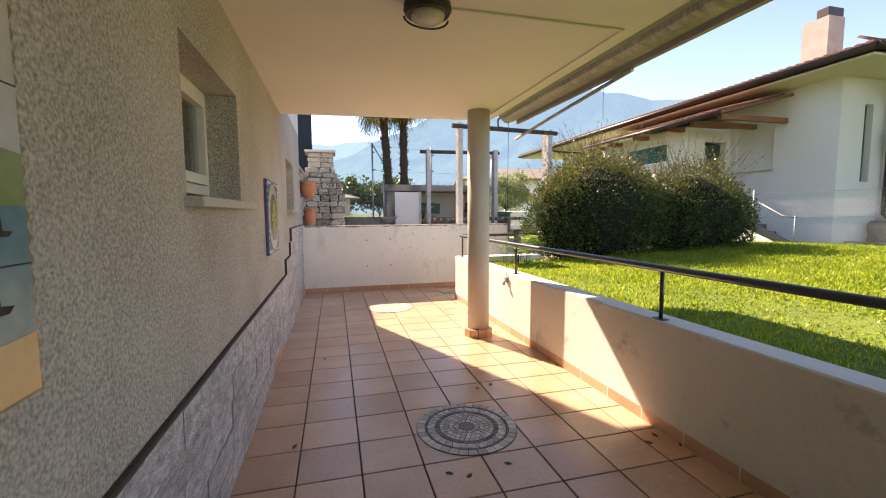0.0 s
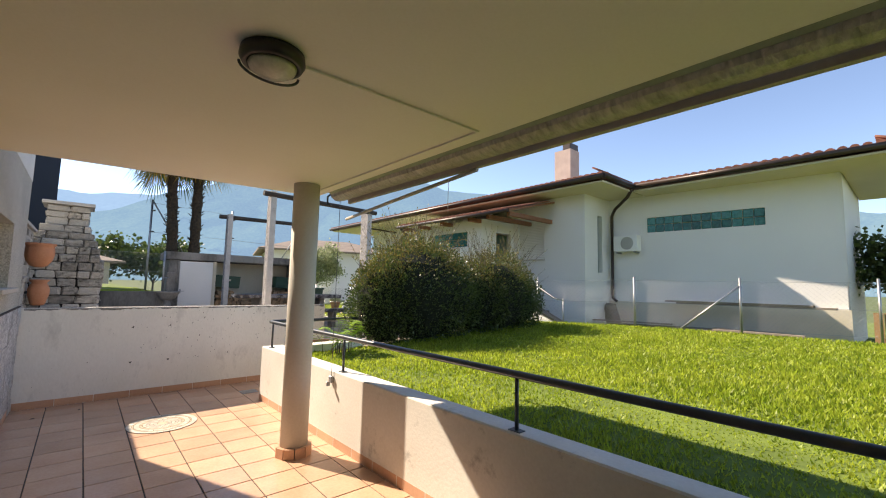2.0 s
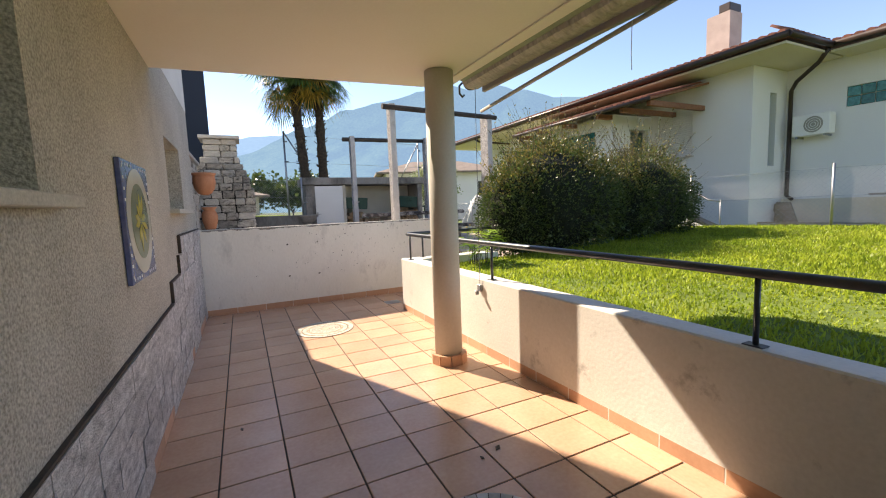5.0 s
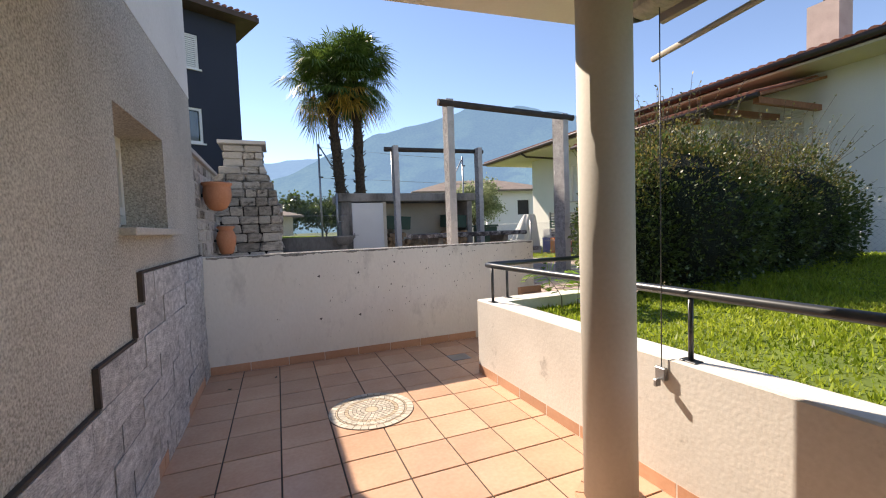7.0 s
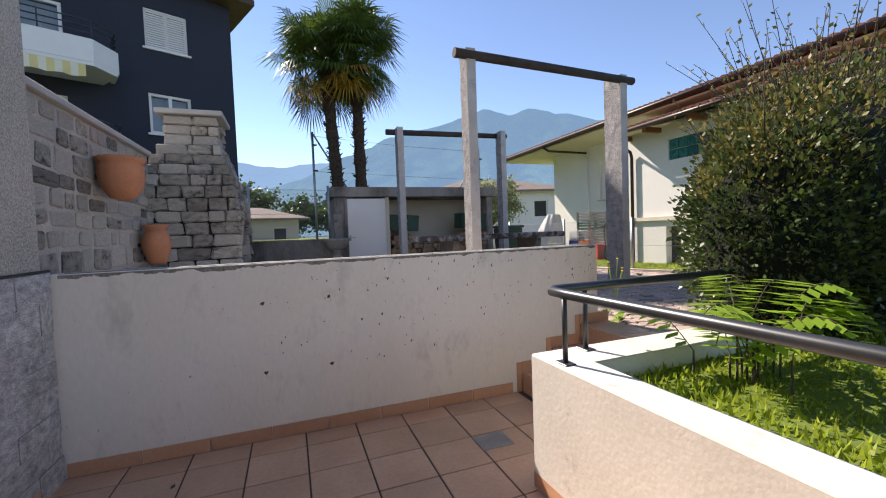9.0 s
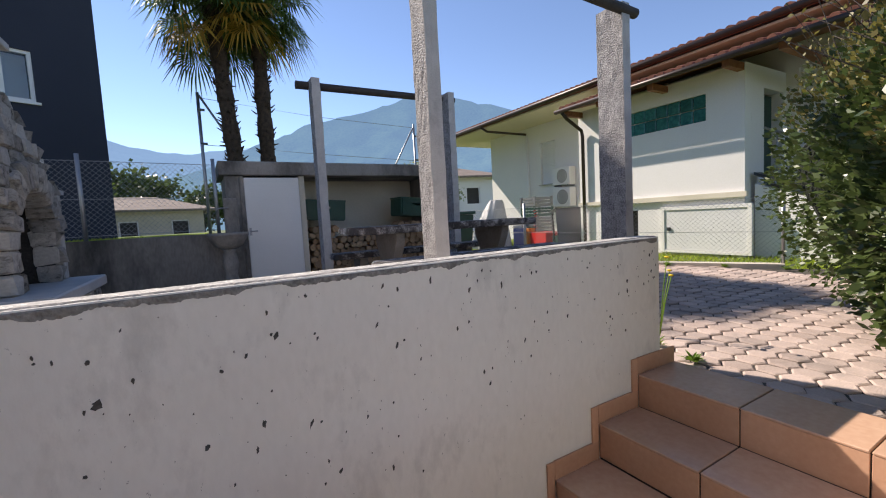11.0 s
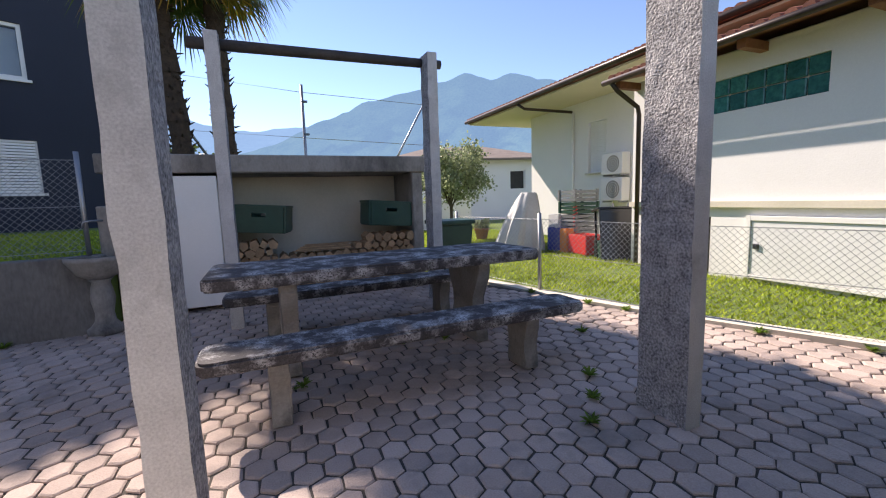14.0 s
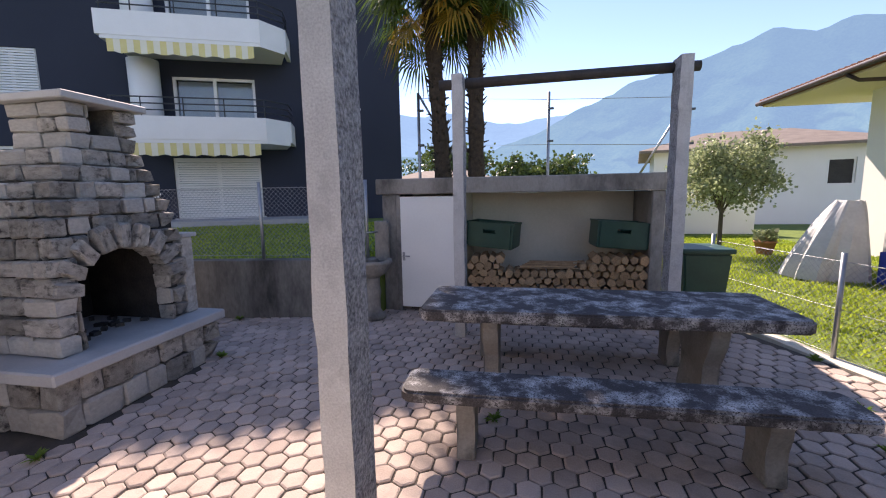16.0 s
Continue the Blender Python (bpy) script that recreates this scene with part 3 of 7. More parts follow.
house = thing("house", (13.0, 10.0, 0.2), "white one-storey house with red tiled roof", "house")
HB = 0.1
WING = Matrix.Translation((13.8, 7.8, 0)) @ Matrix.Rotation(radians(5), 4, "Z") @ Matrix.Translation((-13.8, -7.8, 0))
wing_wall = part("wall", holed(13.80, 14.1, 2.05, 7.80, HB, 4.85, [(3.56, 6.59, 3.47, 3.95)]), M_HOUSE, house, "white rendered wall")
part("wall", holed(12.2, 12.5, 7.80, 14.6, HB, 4.85, [(9.35, 10.46, 2.62, 3.99)]), M_HOUSE, house, "white rendered wall with shuttered window")
part("wall", holed(7.80, 8.05, 12.501, 13.799, HB, 4.85, [(13.0, 13.3, 2.16, 4.05)], "y"), M_HOUSE, house, "white rendered return wall")
part("wall", holed(10.5, 10.75, 10.68, 14.6, HB, 3.95, [(11.37, 13.24, 3.03, 3.565), (12.9, 13.35, HB, 1.3)]), M_HOUSE, house, "white rendered porch wall")
part("wall", holed(10.68, 10.9, 10.751, 12.199, HB, 3.95, [(11.25, 12.05, 1.65, 3.55)], "y"), M_HOUSE, house, "white porch side wall with arched doorway")
part("wall", box((10.751, 14.35, HB), (12.199, 14.6, 3.95)), M_HOUSE, house)
part("wall", holed(12.9, 13.2, 14.6, 21.6, HB, 4.75, [(15.95, 16.55, 2.42, 4.0), (17.8, 18.55, 2.42, 3.97)]), M_HOUSE, house, "white rendered wall")
for lo, hi in (((12.501, 14.35, HB), (12.899, 14.599, 4.8)), ((13.201, 21.3, HB), (19, 21.6, 4.75)), ((14.62, 2.07, HB), (19.0, 2.35, 4.85))):
    part("wall", box(lo, hi), M_HOUSE, house, "white rendered end wall")
plinth = part("plinth", box((13.70, 2.0, HB), (13.795, 7.795, 1.25)), M_CONC_LIGHT, house, "pale plinth")
part("string_course", box((10.42, 10.62, 1.47), (10.495, 14.6, 1.57)), M_CONC_LIGHT, house, "pale projecting band")
# roof
EZ = 4.86
rb = bmesh.new()
roof_plane(rb, [(13.0, 1.0, EZ), (13.0, 6.62, EZ), (16.3, 8.5, 5.55), (16.3, 4.5, 5.55)])
roof_plane(rb, [(13.0, 1.0, EZ), (16.3, 4.5, 5.55), (19.8, 1.0, EZ)])
roof_plane(rb, [(11.15, 6.62, EZ), (11.15, 23.5, EZ - 0.05), (16.3, 20.0, 5.95), (16.3, 9.0, 5.95)])
roof_plane(rb, [(11.15, 6.62, EZ), (16.3, 9.0, 5.93), (16.3, 8.5, 5.55), (13.0, 6.62, EZ + 0.01)])
roof_plane(rb, [(11.15, 23.5, EZ - 0.05), (20, 23.5, EZ - 0.05), (16.3, 20.0, 5.95)])
roof = part("roof", rb, M_ROOFTILE, house, "red clay barrel tile roof")
tb = bmesh.new()
roof_tiles(tb, (12.97, 1.0, EZ + 0.02), (12.97, 6.62, EZ + 0.02), (1, 0, 0.2), 28)
roof_tiles(tb, (11.12, 6.62, EZ + 0.02), (11.12, 23.5, EZ - 0.03), (1, 0, 0.21), 86)
roof_tiles(tb, (11.15, 6.60, EZ + 0.02), (12.97, 6.60, EZ + 0.02), (0, 1, 0.6), 8)
roof_tiles(tb, (13.0, 0.98, EZ + 0.02), (19.0, 0.98, EZ + 0.02), (0, 1, 0.4), 30)
# courses higher up the slope
for c in range(1, 9):
    roof_tiles(tb, (13.0 + 0.42 * c, 1.0 + 0.42 * c, EZ + 0.03 + 0.083 * c), (13.0 + 0.42 * c, 6.62 + 0.2 * c, EZ + 0.03 + 0.083 * c), (1, 0, 0.2), 26 - c)
part("roof_covering", tb, M_ROOFTILE, roof)["kind"] = "stuff"
for lo, hi in [((13.03, 1.05, EZ - 0.20), (14.45, 6.6, EZ - 0.15)), ((11.2, 6.66, EZ - 0.20), (12.2, 23.4, EZ - 0.15)), ((12.2, 6.66, EZ - 0.201), (13.8, 7.80, EZ - 0.15)), ((12.2, 14.6, EZ - 0.199), (12.9, 23.4, EZ - 0.152)), ((14.45, 1.05, EZ - 0.199), (19, 2.05, EZ - 0.151)), ((12.9, 21.6, EZ - 0.1985), (19, 23.4, EZ - 0.152))]:
    part("soffit", box(lo, hi), M_SOFFIT, house, "cream painted soffit")
gt = bmesh.new()
pipe([(12.93, 1.0, EZ - 0.05), (12.93, 6.55, EZ - 0.05)], 0.07, 8, gt)
pipe([(11.08, 6.55, EZ - 0.05), (11.08, 23.5, EZ - 0.09)], 0.07, 8, gt)
pipe([(11.08, 6.55, EZ - 0.05), (12.93, 6.55, EZ - 0.05)], 0.07, 8, gt)
pipe([(12.95, 0.95, EZ - 0.05), (19.5, 0.95, EZ - 0.05)], 0.07, 8, gt)
part("gutter", gt, M_GUTTER, house, "dark brown metal gutter")
part("downpipe", pipe([(12.91, 6.60, EZ - 0.12), (13.0, 6.8, EZ - 0.35), (13.6, 7.5, 4.30), (13.70, 7.66, 4.1), (13.70, 7.66, 1.35), (13.62, 7.5, 1.25)], 0.05), M_GUTTER, house, "dark brown downpipe")
part("downpipe", pipe([(11.1, 19.8, EZ - 0.15), (11.3, 19.7, 4.55), (12.8, 19.2, 4.42)], 0.045), M_GUTTER, house, "dark brown downpipe")
part("downpipe", pipe([(12.84, 19.2, 4.40), (12.84, 19.2, 0.3)], 0.045), M_WPAINT, house, "white painted lower downpipe")
# porch roof
pb = bmesh.new()
roof_plane(pb, [(9.85, 8.9, 3.98), (9.85, 14.7, 3.98), (12.19, 14.7, 4.55), (12.19, 8.9, 4.55)], 0.06)
pr = part("porch_roof", pb, M_WOODRED, house, "timber-lined porch roof with clay tiles")
tb = bmesh.new()
for c in range(5):
    roof_tiles(tb, (9.82 + 0.44 * c, 8.95, 4.0 + 0.107 * c), (9.82 + 0.44 * c, 14.65, 4.0 + 0.107 * c), (1, 0, 0.24), 30, r=0.075)
part("roof_covering", tb, M_ROOFTILE, pr)["kind"] = "stuff"
for y in (9.05, 9.9, 10.75, 12.2, 13.5, 14.5):
    part("rafter", box((9.95, y - 0.06, 3.80), (12.18, y + 0.06, 3.93)), M_WOODRED, pr)
part("porch_gutter", pipe([(9.78, 8.9, 3.93), (9.78, 14.72, 3.93)], 0.055, 8), M_GUTTER, house)
part("downpipe", pipe([(9.8, 14.5, 3.88), (9.95, 14.5, 3.75), (10.38, 14.4, 3.45), (10.42, 14.4, 3.3), (10.42, 14.4, 0.3)], 0.045), M_GUTTER, house)
# white metal hatch in the base of the porch wall
XH = 10.445
hatch = part("hatch", box((XH, 10.61, 0.41), (XH + 0.045, 12.21, 1.26), bevel=0.004), M_WPAINT, house, "white painted metal hatch")
for lo, hi in (((XH - 0.02, 10.53, 0.35), (XH + 0.05, 10.605, 1.34)), ((XH - 0.02, 12.215, 0.35), (XH + 0.05, 12.29, 1.34)), ((XH - 0.02, 10.606, 1.265), (XH + 0.05, 12.214, 1.34)), ((XH - 0.02, 10.606, 0.35), (XH + 0.05, 12.214, 0.405))):
    part("hatch_frame", box(lo, hi, bevel=0.004), M_WFRAME, hatch)
part("latch", box((XH - 0.03, 12.08, 0.82), (XH - 0.001, 12.16, 0.90), bevel=0.006), M_RAIL, hatch, "small dark latch")
# glass block windows
M_BLOCK = mat("green glass block", (0.015, 0.10, 0.095), (0.05, 0.24, 0.22), 0.12, 14, 30, 0.6, 0.006, rand=0.35)


def block_window(x, y0, y1, z0, z1, rows, cols):
    f = part("glass_block_window", boxes([((x + 0.06, y0, z0), (x + 0.12, y1, z1))]), M_CONC_LIGHT, house, "green glass block strip window")
    dy, dz = (y1 - y0) / cols, (z1 - z0) / rows
    me = mesh_of(box((-0.04, -dy / 2 + 0.008, -dz / 2 + 0.008), (0.04, dy / 2 - 0.008, dz / 2 - 0.008), bevel=0.014), M_BLOCK, "glass_block")
    for i in range(cols):
        for j in range(rows):
            shared("glass_block", me, f, Matrix.Translation((x + 0.06, y0 + dy * (i + 0.5), z0 + dz * (j + 0.5))))
    return f


wing_window = block_window(13.80, 3.56, 6.59, 3.47, 3.95, 2, 12)
M_TEAL = mat("teal awning cloth", (0.0, 0.13, 0.115), (0.01, 0.17, 0.15), 0.8, 3, 60, 0.1)
block_window(10.5, 11.37, 13.24, 3.03, 3.565, 2, 7)


def shutter(x, y0, y1, z0, z1, label):
    s = part("window", boxes([((x + 0.10, y0, z0), (x + 0.13, y1, z1))]), M_WFRAME, house, label)
    n = int((z1 - z0) / 0.055)
    me = mesh_of(box((-0.008, -(y1 - y0) / 2 + 0.02, -0.024), (0.008, (y1 - y0) / 2 - 0.02, 0.024), bevel=0.004), M_WFRAME, "slat")
    for i in range(n):
        shared("slat", me, s, Matrix.Translation((x + 0.085, (y0 + y1) / 2, z0 + (i + 0.5) * (z1 - z0) / n)) @ Matrix.Rotation(radians(14), 4, "Y"))
    part("sill", box((x - 0.09, y0 - 0.06, z0 - 0.05), (x + 0.1, y1 + 0.06, z0 - 0.002), bevel=0.005), M_STONE_SILL, s)
    return s


shutter(12.2, 9.35, 10.46, 2.62, 3.99, "window with lowered pale roller shutter")
shutter(12.9, 15.95, 16.55, 2.42, 4.0, "window with lowered pale roller shutter")
shutter(12.9, 17.8, 18.55, 2.42, 3.97, "window with lowered pale roller shutter")
part("narrow_window", boxes([((13.002, 7.94, 2.162), (13.298, 7.97, 4.048))]), mat("dark green frosted glass", (0.03, 0.07, 0.055), (0.05, 0.10, 0.08), 0.2, 3, 30, 0), house, "tall narrow dark green window")
part("doorway", boxes([((11.30, 10.86, 1.66), (12.02, 10.89, 3.50))]), mat("dark green door", (0.02, 0.05, 0.04), (0.03, 0.08, 0.06), 0.5, 3, 30, 0.1), house, "dark green front door")
# near-black panel set in the hole as its inner shade
part("cellar_opening", box((10.70, 12.9, HB), (10.72, 13.35, 1.3)), M_DARK, house, "near-black panel for the shade in the cellar opening")
# chimney
ch = part("chimney", box((14.7, 9.85, 5.7), (15.35, 10.58, 7.25)), mat("pinkish chimney render", (0.40, 0.32, 0.28), (0.52, 0.43, 0.38), 0.95, 3, 40, 0.4), house, "pinkish rendered chimney")
part("chimney_cap", box((14.72, 9.87, 7.252), (15.33, 10.22, 7.52), bevel=0.02), M_GUTTER, ch, "dark metal chimney hood")
settle(house)
for o in (wing_wall, plinth, wing_window):
    o.matrix_basis = WING


M_FAN = mat("shaded fan plastic", (0.30, 0.29, 0.25), (0.38, 0.37, 0.32), 0.6, 3, 30, 0.1)


def air_conditioner(x, y0, y1, z0, z1, label):
    e = thing("air_conditioner", (x, (y0 + y1) / 2, z0), label, "air conditioner", "air conditioners on the house wall")
    b = part("casing", box((x - 0.34, y0, z0), (x - 0.04, y1, z1), bevel=0.015), M_WFRAME, e)
    gr = bmesh.new()
    cy, cz, r = y0 + (y1 - y0) * 0.42, (z0 + z1) / 2, (z1 - z0) * 0.40
    for k in range(4):
        rr = r * (k + 1) / 4
        pipe([(x - 0.348, cy + rr * math.cos(2 * math.pi * i / 20), cz + rr * math.sin(2 * math.pi * i / 20)) for i in range(21)], 0.006, 5, gr)
    part("fan_grille", gr, M_WFRAME, e, "round fan grille")
    # flat disc whose darker colour carries the shade behind the grille
    lb = bmesh.new()
    lathe([(r, 0), (r, 0.004)], 24, lb)
    bmesh.ops.transform(lb, matrix=Matrix.Translation((x - 0.343, cy, cz)) @ Matrix.Rotation(radians(90), 4, "Y"), verts=lb.verts)
    part("fan_opening", lb, M_FAN, e)
    for yy in (y0 + 0.1, y1 - 0.1):
        part("bracket", box((x - 0.34, yy - 0.02, z0 - 0.05), (x, yy + 0.02, z0 - 0.002)), M_GALV, e)
    return settle(e)


air_conditioner(13.80, 6.72, 7.50, 2.86, 3.38, "cream wall-mounted air conditioner outdoor unit")
air_conditioner(12.90, 16.85, 17.65, 2.30, 2.90, "cream wall-mounted air conditioner outdoor unit")
air_conditioner(12.90, 16.85, 17.65, 1.55, 2.2, "cream wall-mounted air conditioner outdoor unit")


def leaf_mat(name, c1, c2, trans=0.45, rough=0.5, scale=1.2):
    """Thin leaves: they let part of the light through."""
    m = mat(name, c1, c2, rough, scale, 9, 0.0, fine_mix=0.5, rand=0.3, island=True)
    t = m.node_tree
    b = t.nodes["Principled BSDF"]
    col = b.inputs["Base Color"].links[0].from_socket
    tr = t.nodes.new("ShaderNodeBsdfTranslucent")
    t.links.new(col, tr.inputs["Color"])
    ms = t.nodes.new("ShaderNodeMixShader")
    ms.inputs[0].default_value = trans
    t.links.new(b.outputs[0], ms.inputs[1])
    t.links.new(tr.outputs[0], ms.inputs[2])
    t.links.new(ms.outputs[0], t.nodes["Material Output"].inputs["Surface"])
    return m


M_BLADE = leaf_mat("lit grass", (0.20, 0.30, 0.02), (0.44, 0.50, 0.06), 0.55)
M_LEAF = leaf_mat("dark glossy leaf", (0.04, 0.075, 0.02), (0.12, 0.16, 0.045), 0.3, 0.35)
M_LEAF_TIP = leaf_mat("ochre young leaf", (0.13, 0.14, 0.03), (0.30, 0.24, 0.07), 0.35, 0.5)
M_FERN = leaf_mat("bright feathery leaf", (0.20, 0.36, 0.03), (0.36, 0.52, 0.06), 0.5, 0.5)
M_PALM = leaf_mat("palm frond", (0.045, 0.09, 0.015), (0.11, 0.17, 0.03), 0.35, 0.45)
M_PALM_DRY = leaf_mat("dry palm frond", (0.30, 0.17, 0.02), (0.45, 0.28, 0.04), 0.35, 0.6)
M_OLIVE = leaf_mat("olive leaf", (0.22, 0.27, 0.13), (0.38, 0.42, 0.25), 0.45, 0.5)
M_BARK = mat("grey bark", (0.06, 0.05, 0.04), (0.14, 0.115, 0.09), 0.95, 8, 50, 0.8, 0.01)
M_PALMBARK = mat("fibrous palm bark", (0.025, 0.018, 0.012), (0.085, 0.06, 0.04), 0.95, 14, 60, 1.0, 0.02)


def tri_mesh(name, verts, faces, material, label="", category="", kind="", parent=None):
    me = bpy.data.meshes.new(name)
    me.from_pydata(verts, [], faces)
    me.materials.append(material)
    o = new(name, me)
    o.parent = parent
    return tagged(o, label, category, "", kind)


def inside(poly, x, y):
    c = False
    for (x0, y0), (x1, y1) in zip(poly, poly[1:] + poly[:1]):
        if (y0 > y) != (y1 > y) and x < (x1 - x0) * (y - y0) / (y1 - y0) + x0:
            c = not c
    return c


def grass(name, poly, fz, n, h, seed, label, near=None):
    r = random.Random(seed)
    xs, ys = [p[0] for p in poly], [p[1] for p in poly]
    vs, fs = [], []
    k = 0
    while k < n:
        x, y = r.uniform(min(xs), max(xs)), r.uniform(min(ys), max(ys))
        if near and r.random() > near(x, y):
            continue
        if not inside(poly, x, y):
            k += 1
            continue
        k += 1
        patch = 0.6 + 0.8 * (0.5 + noise.noise(Vector((x * 0.9, y * 0.9, seed))))
        z, hh, a = fz(x, y) - 0.003, h * patch * r.uniform(0.5, 1.25), r.uniform(0, 6.283)
        w, lean = r.uniform(0.006, 0.013) * (1 + 0.05 * math.hypot(x, y)), r.uniform(0.0, 0.9) * hh
        dx, dy = math.cos(a), math.sin(a)
        la = r.uniform(0, 6.283)
        i = len(vs)
        vs += [(x - dx * w, y - dy * w, z), (x + dx * w, y + dy * w, z), (x + math.cos(la) * lean, y + math.sin(la) * lean, z + hh)]
        fs.append((i, i + 1, i + 2))
    return tri_mesh(name, vs, fs, M_BLADE, label, "grass", "stuff")


def leaf_cloud(pts, size, seed, aspect=0.5, up=0.3):
    """Small folded leaves at given places with given outward ways."""
    r = random.Random(seed)
    vs, fs = [], []
    for p, d in pts:
        d = (Vector(d) + Vector((r.gauss(0, 0.5), r.gauss(0, 0.5), r.gauss(0, 0.5) + up))).normalized()
        s = size * r.uniform(0.6, 1.3)
        side = d.cross(Vector((r.gauss(0, 1), r.gauss(0, 1), r.gauss(0, 1)))).normalized() * s * aspect
        i = len(vs)
        p = Vector(p)
        mid = p + d * s * 0.5
        vs += [tuple(p), tuple(mid + side), tuple(p + d * s), tuple(mid - side)]
        fs += [(i, i + 1, i + 2, i + 3)]
    return vs, fs


# ---- floor tiles, skirting, medallions ----
TX, TY = 0.346, 0.334


def floor_tiles():
    me = mesh_of(box((-TX / 2 + 0.0045, -TY / 2 + 0.0045, -0.012), (TX / 2 - 0.0045, TY / 2 - 0.0045, 0.0), bevel=0.0025), M_TILE, "tile")
    x0, y0 = 0.09 - TX, 2.565 - TY * 19
    for i in range(9):
        for j in range(36):
            cx, cy = x0 + (i + 0.5) * TX, y0 + (j + 0.5) * TY
            a, b = max(cx - TX / 2, WX + 0.012), min(cx + TX / 2, side_x(cy) + 0.05)
            c, d = max(cy - TY / 2, -3.7), min(cy + TY / 2, FAR - 0.012)
            if cy > 6.85:
                b = min(cx + TX / 2, 2.84)
            if b - a < 0.04 or d - c < 0.04:
                continue
            m = Matrix.Translation(((a + b) / 2, (c + d) / 2, rnd.uniform(-0.0006, 0.0006)))
            shared("tile", me, floor, m @ Matrix.Diagonal(((b - a) / TX, (d - c) / TY, 1, 1)))


skirt = thing("baseboard", (0, 0, 0), "row of terracotta skirting tiles along the walls", "baseboard", kind="structure")


def skirt_run(a, b, step=0.36):
    a, b = Vector((*a, 0)), Vector((*b, 0))
    n = max(1, round((b - a).length / step))
    L = (b - a).length / n
    me = mesh_of(box((-L / 2 + 0.003, 0, 0), (L / 2 - 0.003, 0.012, 0.085), bevel=0.002), M_SKIRT, "skirting_tile")
    ang = math.atan2(b.y - a.y, b.x - a.x)
    for i in range(n):
        p = a.lerp(b, (i + 0.5) / n)
        shared("skirting_tile", me, skirt, Matrix.Translation(p) @ Matrix.Rotation(ang, 4, "Z"))


skirt_run((2.80, FAR - 0.0005), (WX + 0.03, FAR - 0.0005))
skirt_run((side_x(6.94) - 0.001, 6.95), (side_x(-3.7) - 0.001, -3.7))
skirt_run((WX + 0.022, -3.7), (WX + 0.022, FAR - 0.02))
skirt.location.z = 0.0


def medallion(x, y, pale):
    e = thing("floor_medallion", (x, y, 0), "round mosaic medallion of grey stone laid in the floor" if not pale else "round mosaic medallion of pale stone laid in the floor", "mosaic", "floor medallions")
    R = 0.335
    part("bed", lathe([(R, 0.0005), (R, 0.003)], 48), M_GROUT if not pale else M_SAND, e)
    m1 = mat("mosaic stone", (0.36, 0.35, 0.335), (0.58, 0.57, 0.54), 0.6, 6, 60, 0.2, rand=0.3, island=True) if not pale else mat("pale mosaic stone", (0.42, 0.38, 0.31), (0.55, 0.50, 0.42), 0.6, 6, 60, 0.2, rand=0.2, island=True)
    m2 = mat("dark mosaic stone", (0.10, 0.105, 0.11), (0.17, 0.17, 0.175), 0.6, 6, 60, 0.2, rand=0.3, island=True) if not pale else mat("tan mosaic stone", (0.36, 0.29, 0.20), (0.46, 0.37, 0.26), 0.6, 6, 60, 0.2, rand=0.2, island=True)
    rings = [(0.0, 0.05, 1, m2), (0.055, 0.085, 14, m1), (0.09, 0.118, 20, m1), (0.122, 0.15, 26, m1), (0.154, 0.18, 32, m1), (0.184, 0.21, 38, m2), (0.214, 0.262, 30, m1), (0.268, 0.278, 40, m2), (0.282, 0.332, 34, m1)]
    for r0, r1, n, mm in rings:
        bm = bmesh.new()
        if r0 == 0:
            lathe([(r1, 0.003), (r1, 0.0062)], 12, bm)
        for k in range(n if r0 else 0):
            g = 0.0022 / max(r0, 0.05)
            a0, a1 = 2 * math.pi * k / n + g, 2 * math.pi * (k + 1) / n - g
            zz = 0.0058 + rnd.uniform(0, 0.0008)
            if n == 30:
                am = (a0 + a1) / 2
                prism([(r0 * math.cos(a0), r0 * math.sin(a0)), (r1 * math.cos(am), r1 * math.sin(am)), (r0 * math.cos(a1), r0 * math.sin(a1))], 0.003, zz, bm=bm)
                a2 = a1 + (a1 - a0) / 2
                prism([(r1 * math.cos(am + 0.012), r1 * math.sin(am + 0.012)), (r0 * math.cos(a1 + 0.008), r0 * math.sin(a1 + 0.008)), (r1 * math.cos(a2), r1 * math.sin(a2))], 0.003, zz, bm=bm)
            else:
                prism([(r0 * math.cos(a0), r0 * math.sin(a0)), (r1 * math.cos(a0), r1 * math.sin(a0)), (r1 * math.cos(a1), r1 * math.sin(a1)), (r0 * math.cos(a1), r0 * math.sin(a1))], 0.003, zz, bm=bm)
        o = part("mosaic_ring", bm, mm, e)
        o["kind"] = "stuff"
    return e


medallion(1.145, 2.90, False)
medallion(1.11, 6.575, True)
obj("floor_drain", box((2.16, 7.37, 0.0005), (2.38, 7.56, 0.006), bevel=0.002), M_GALV, label="small grey metal drain cover in the floor", category="drain cover")


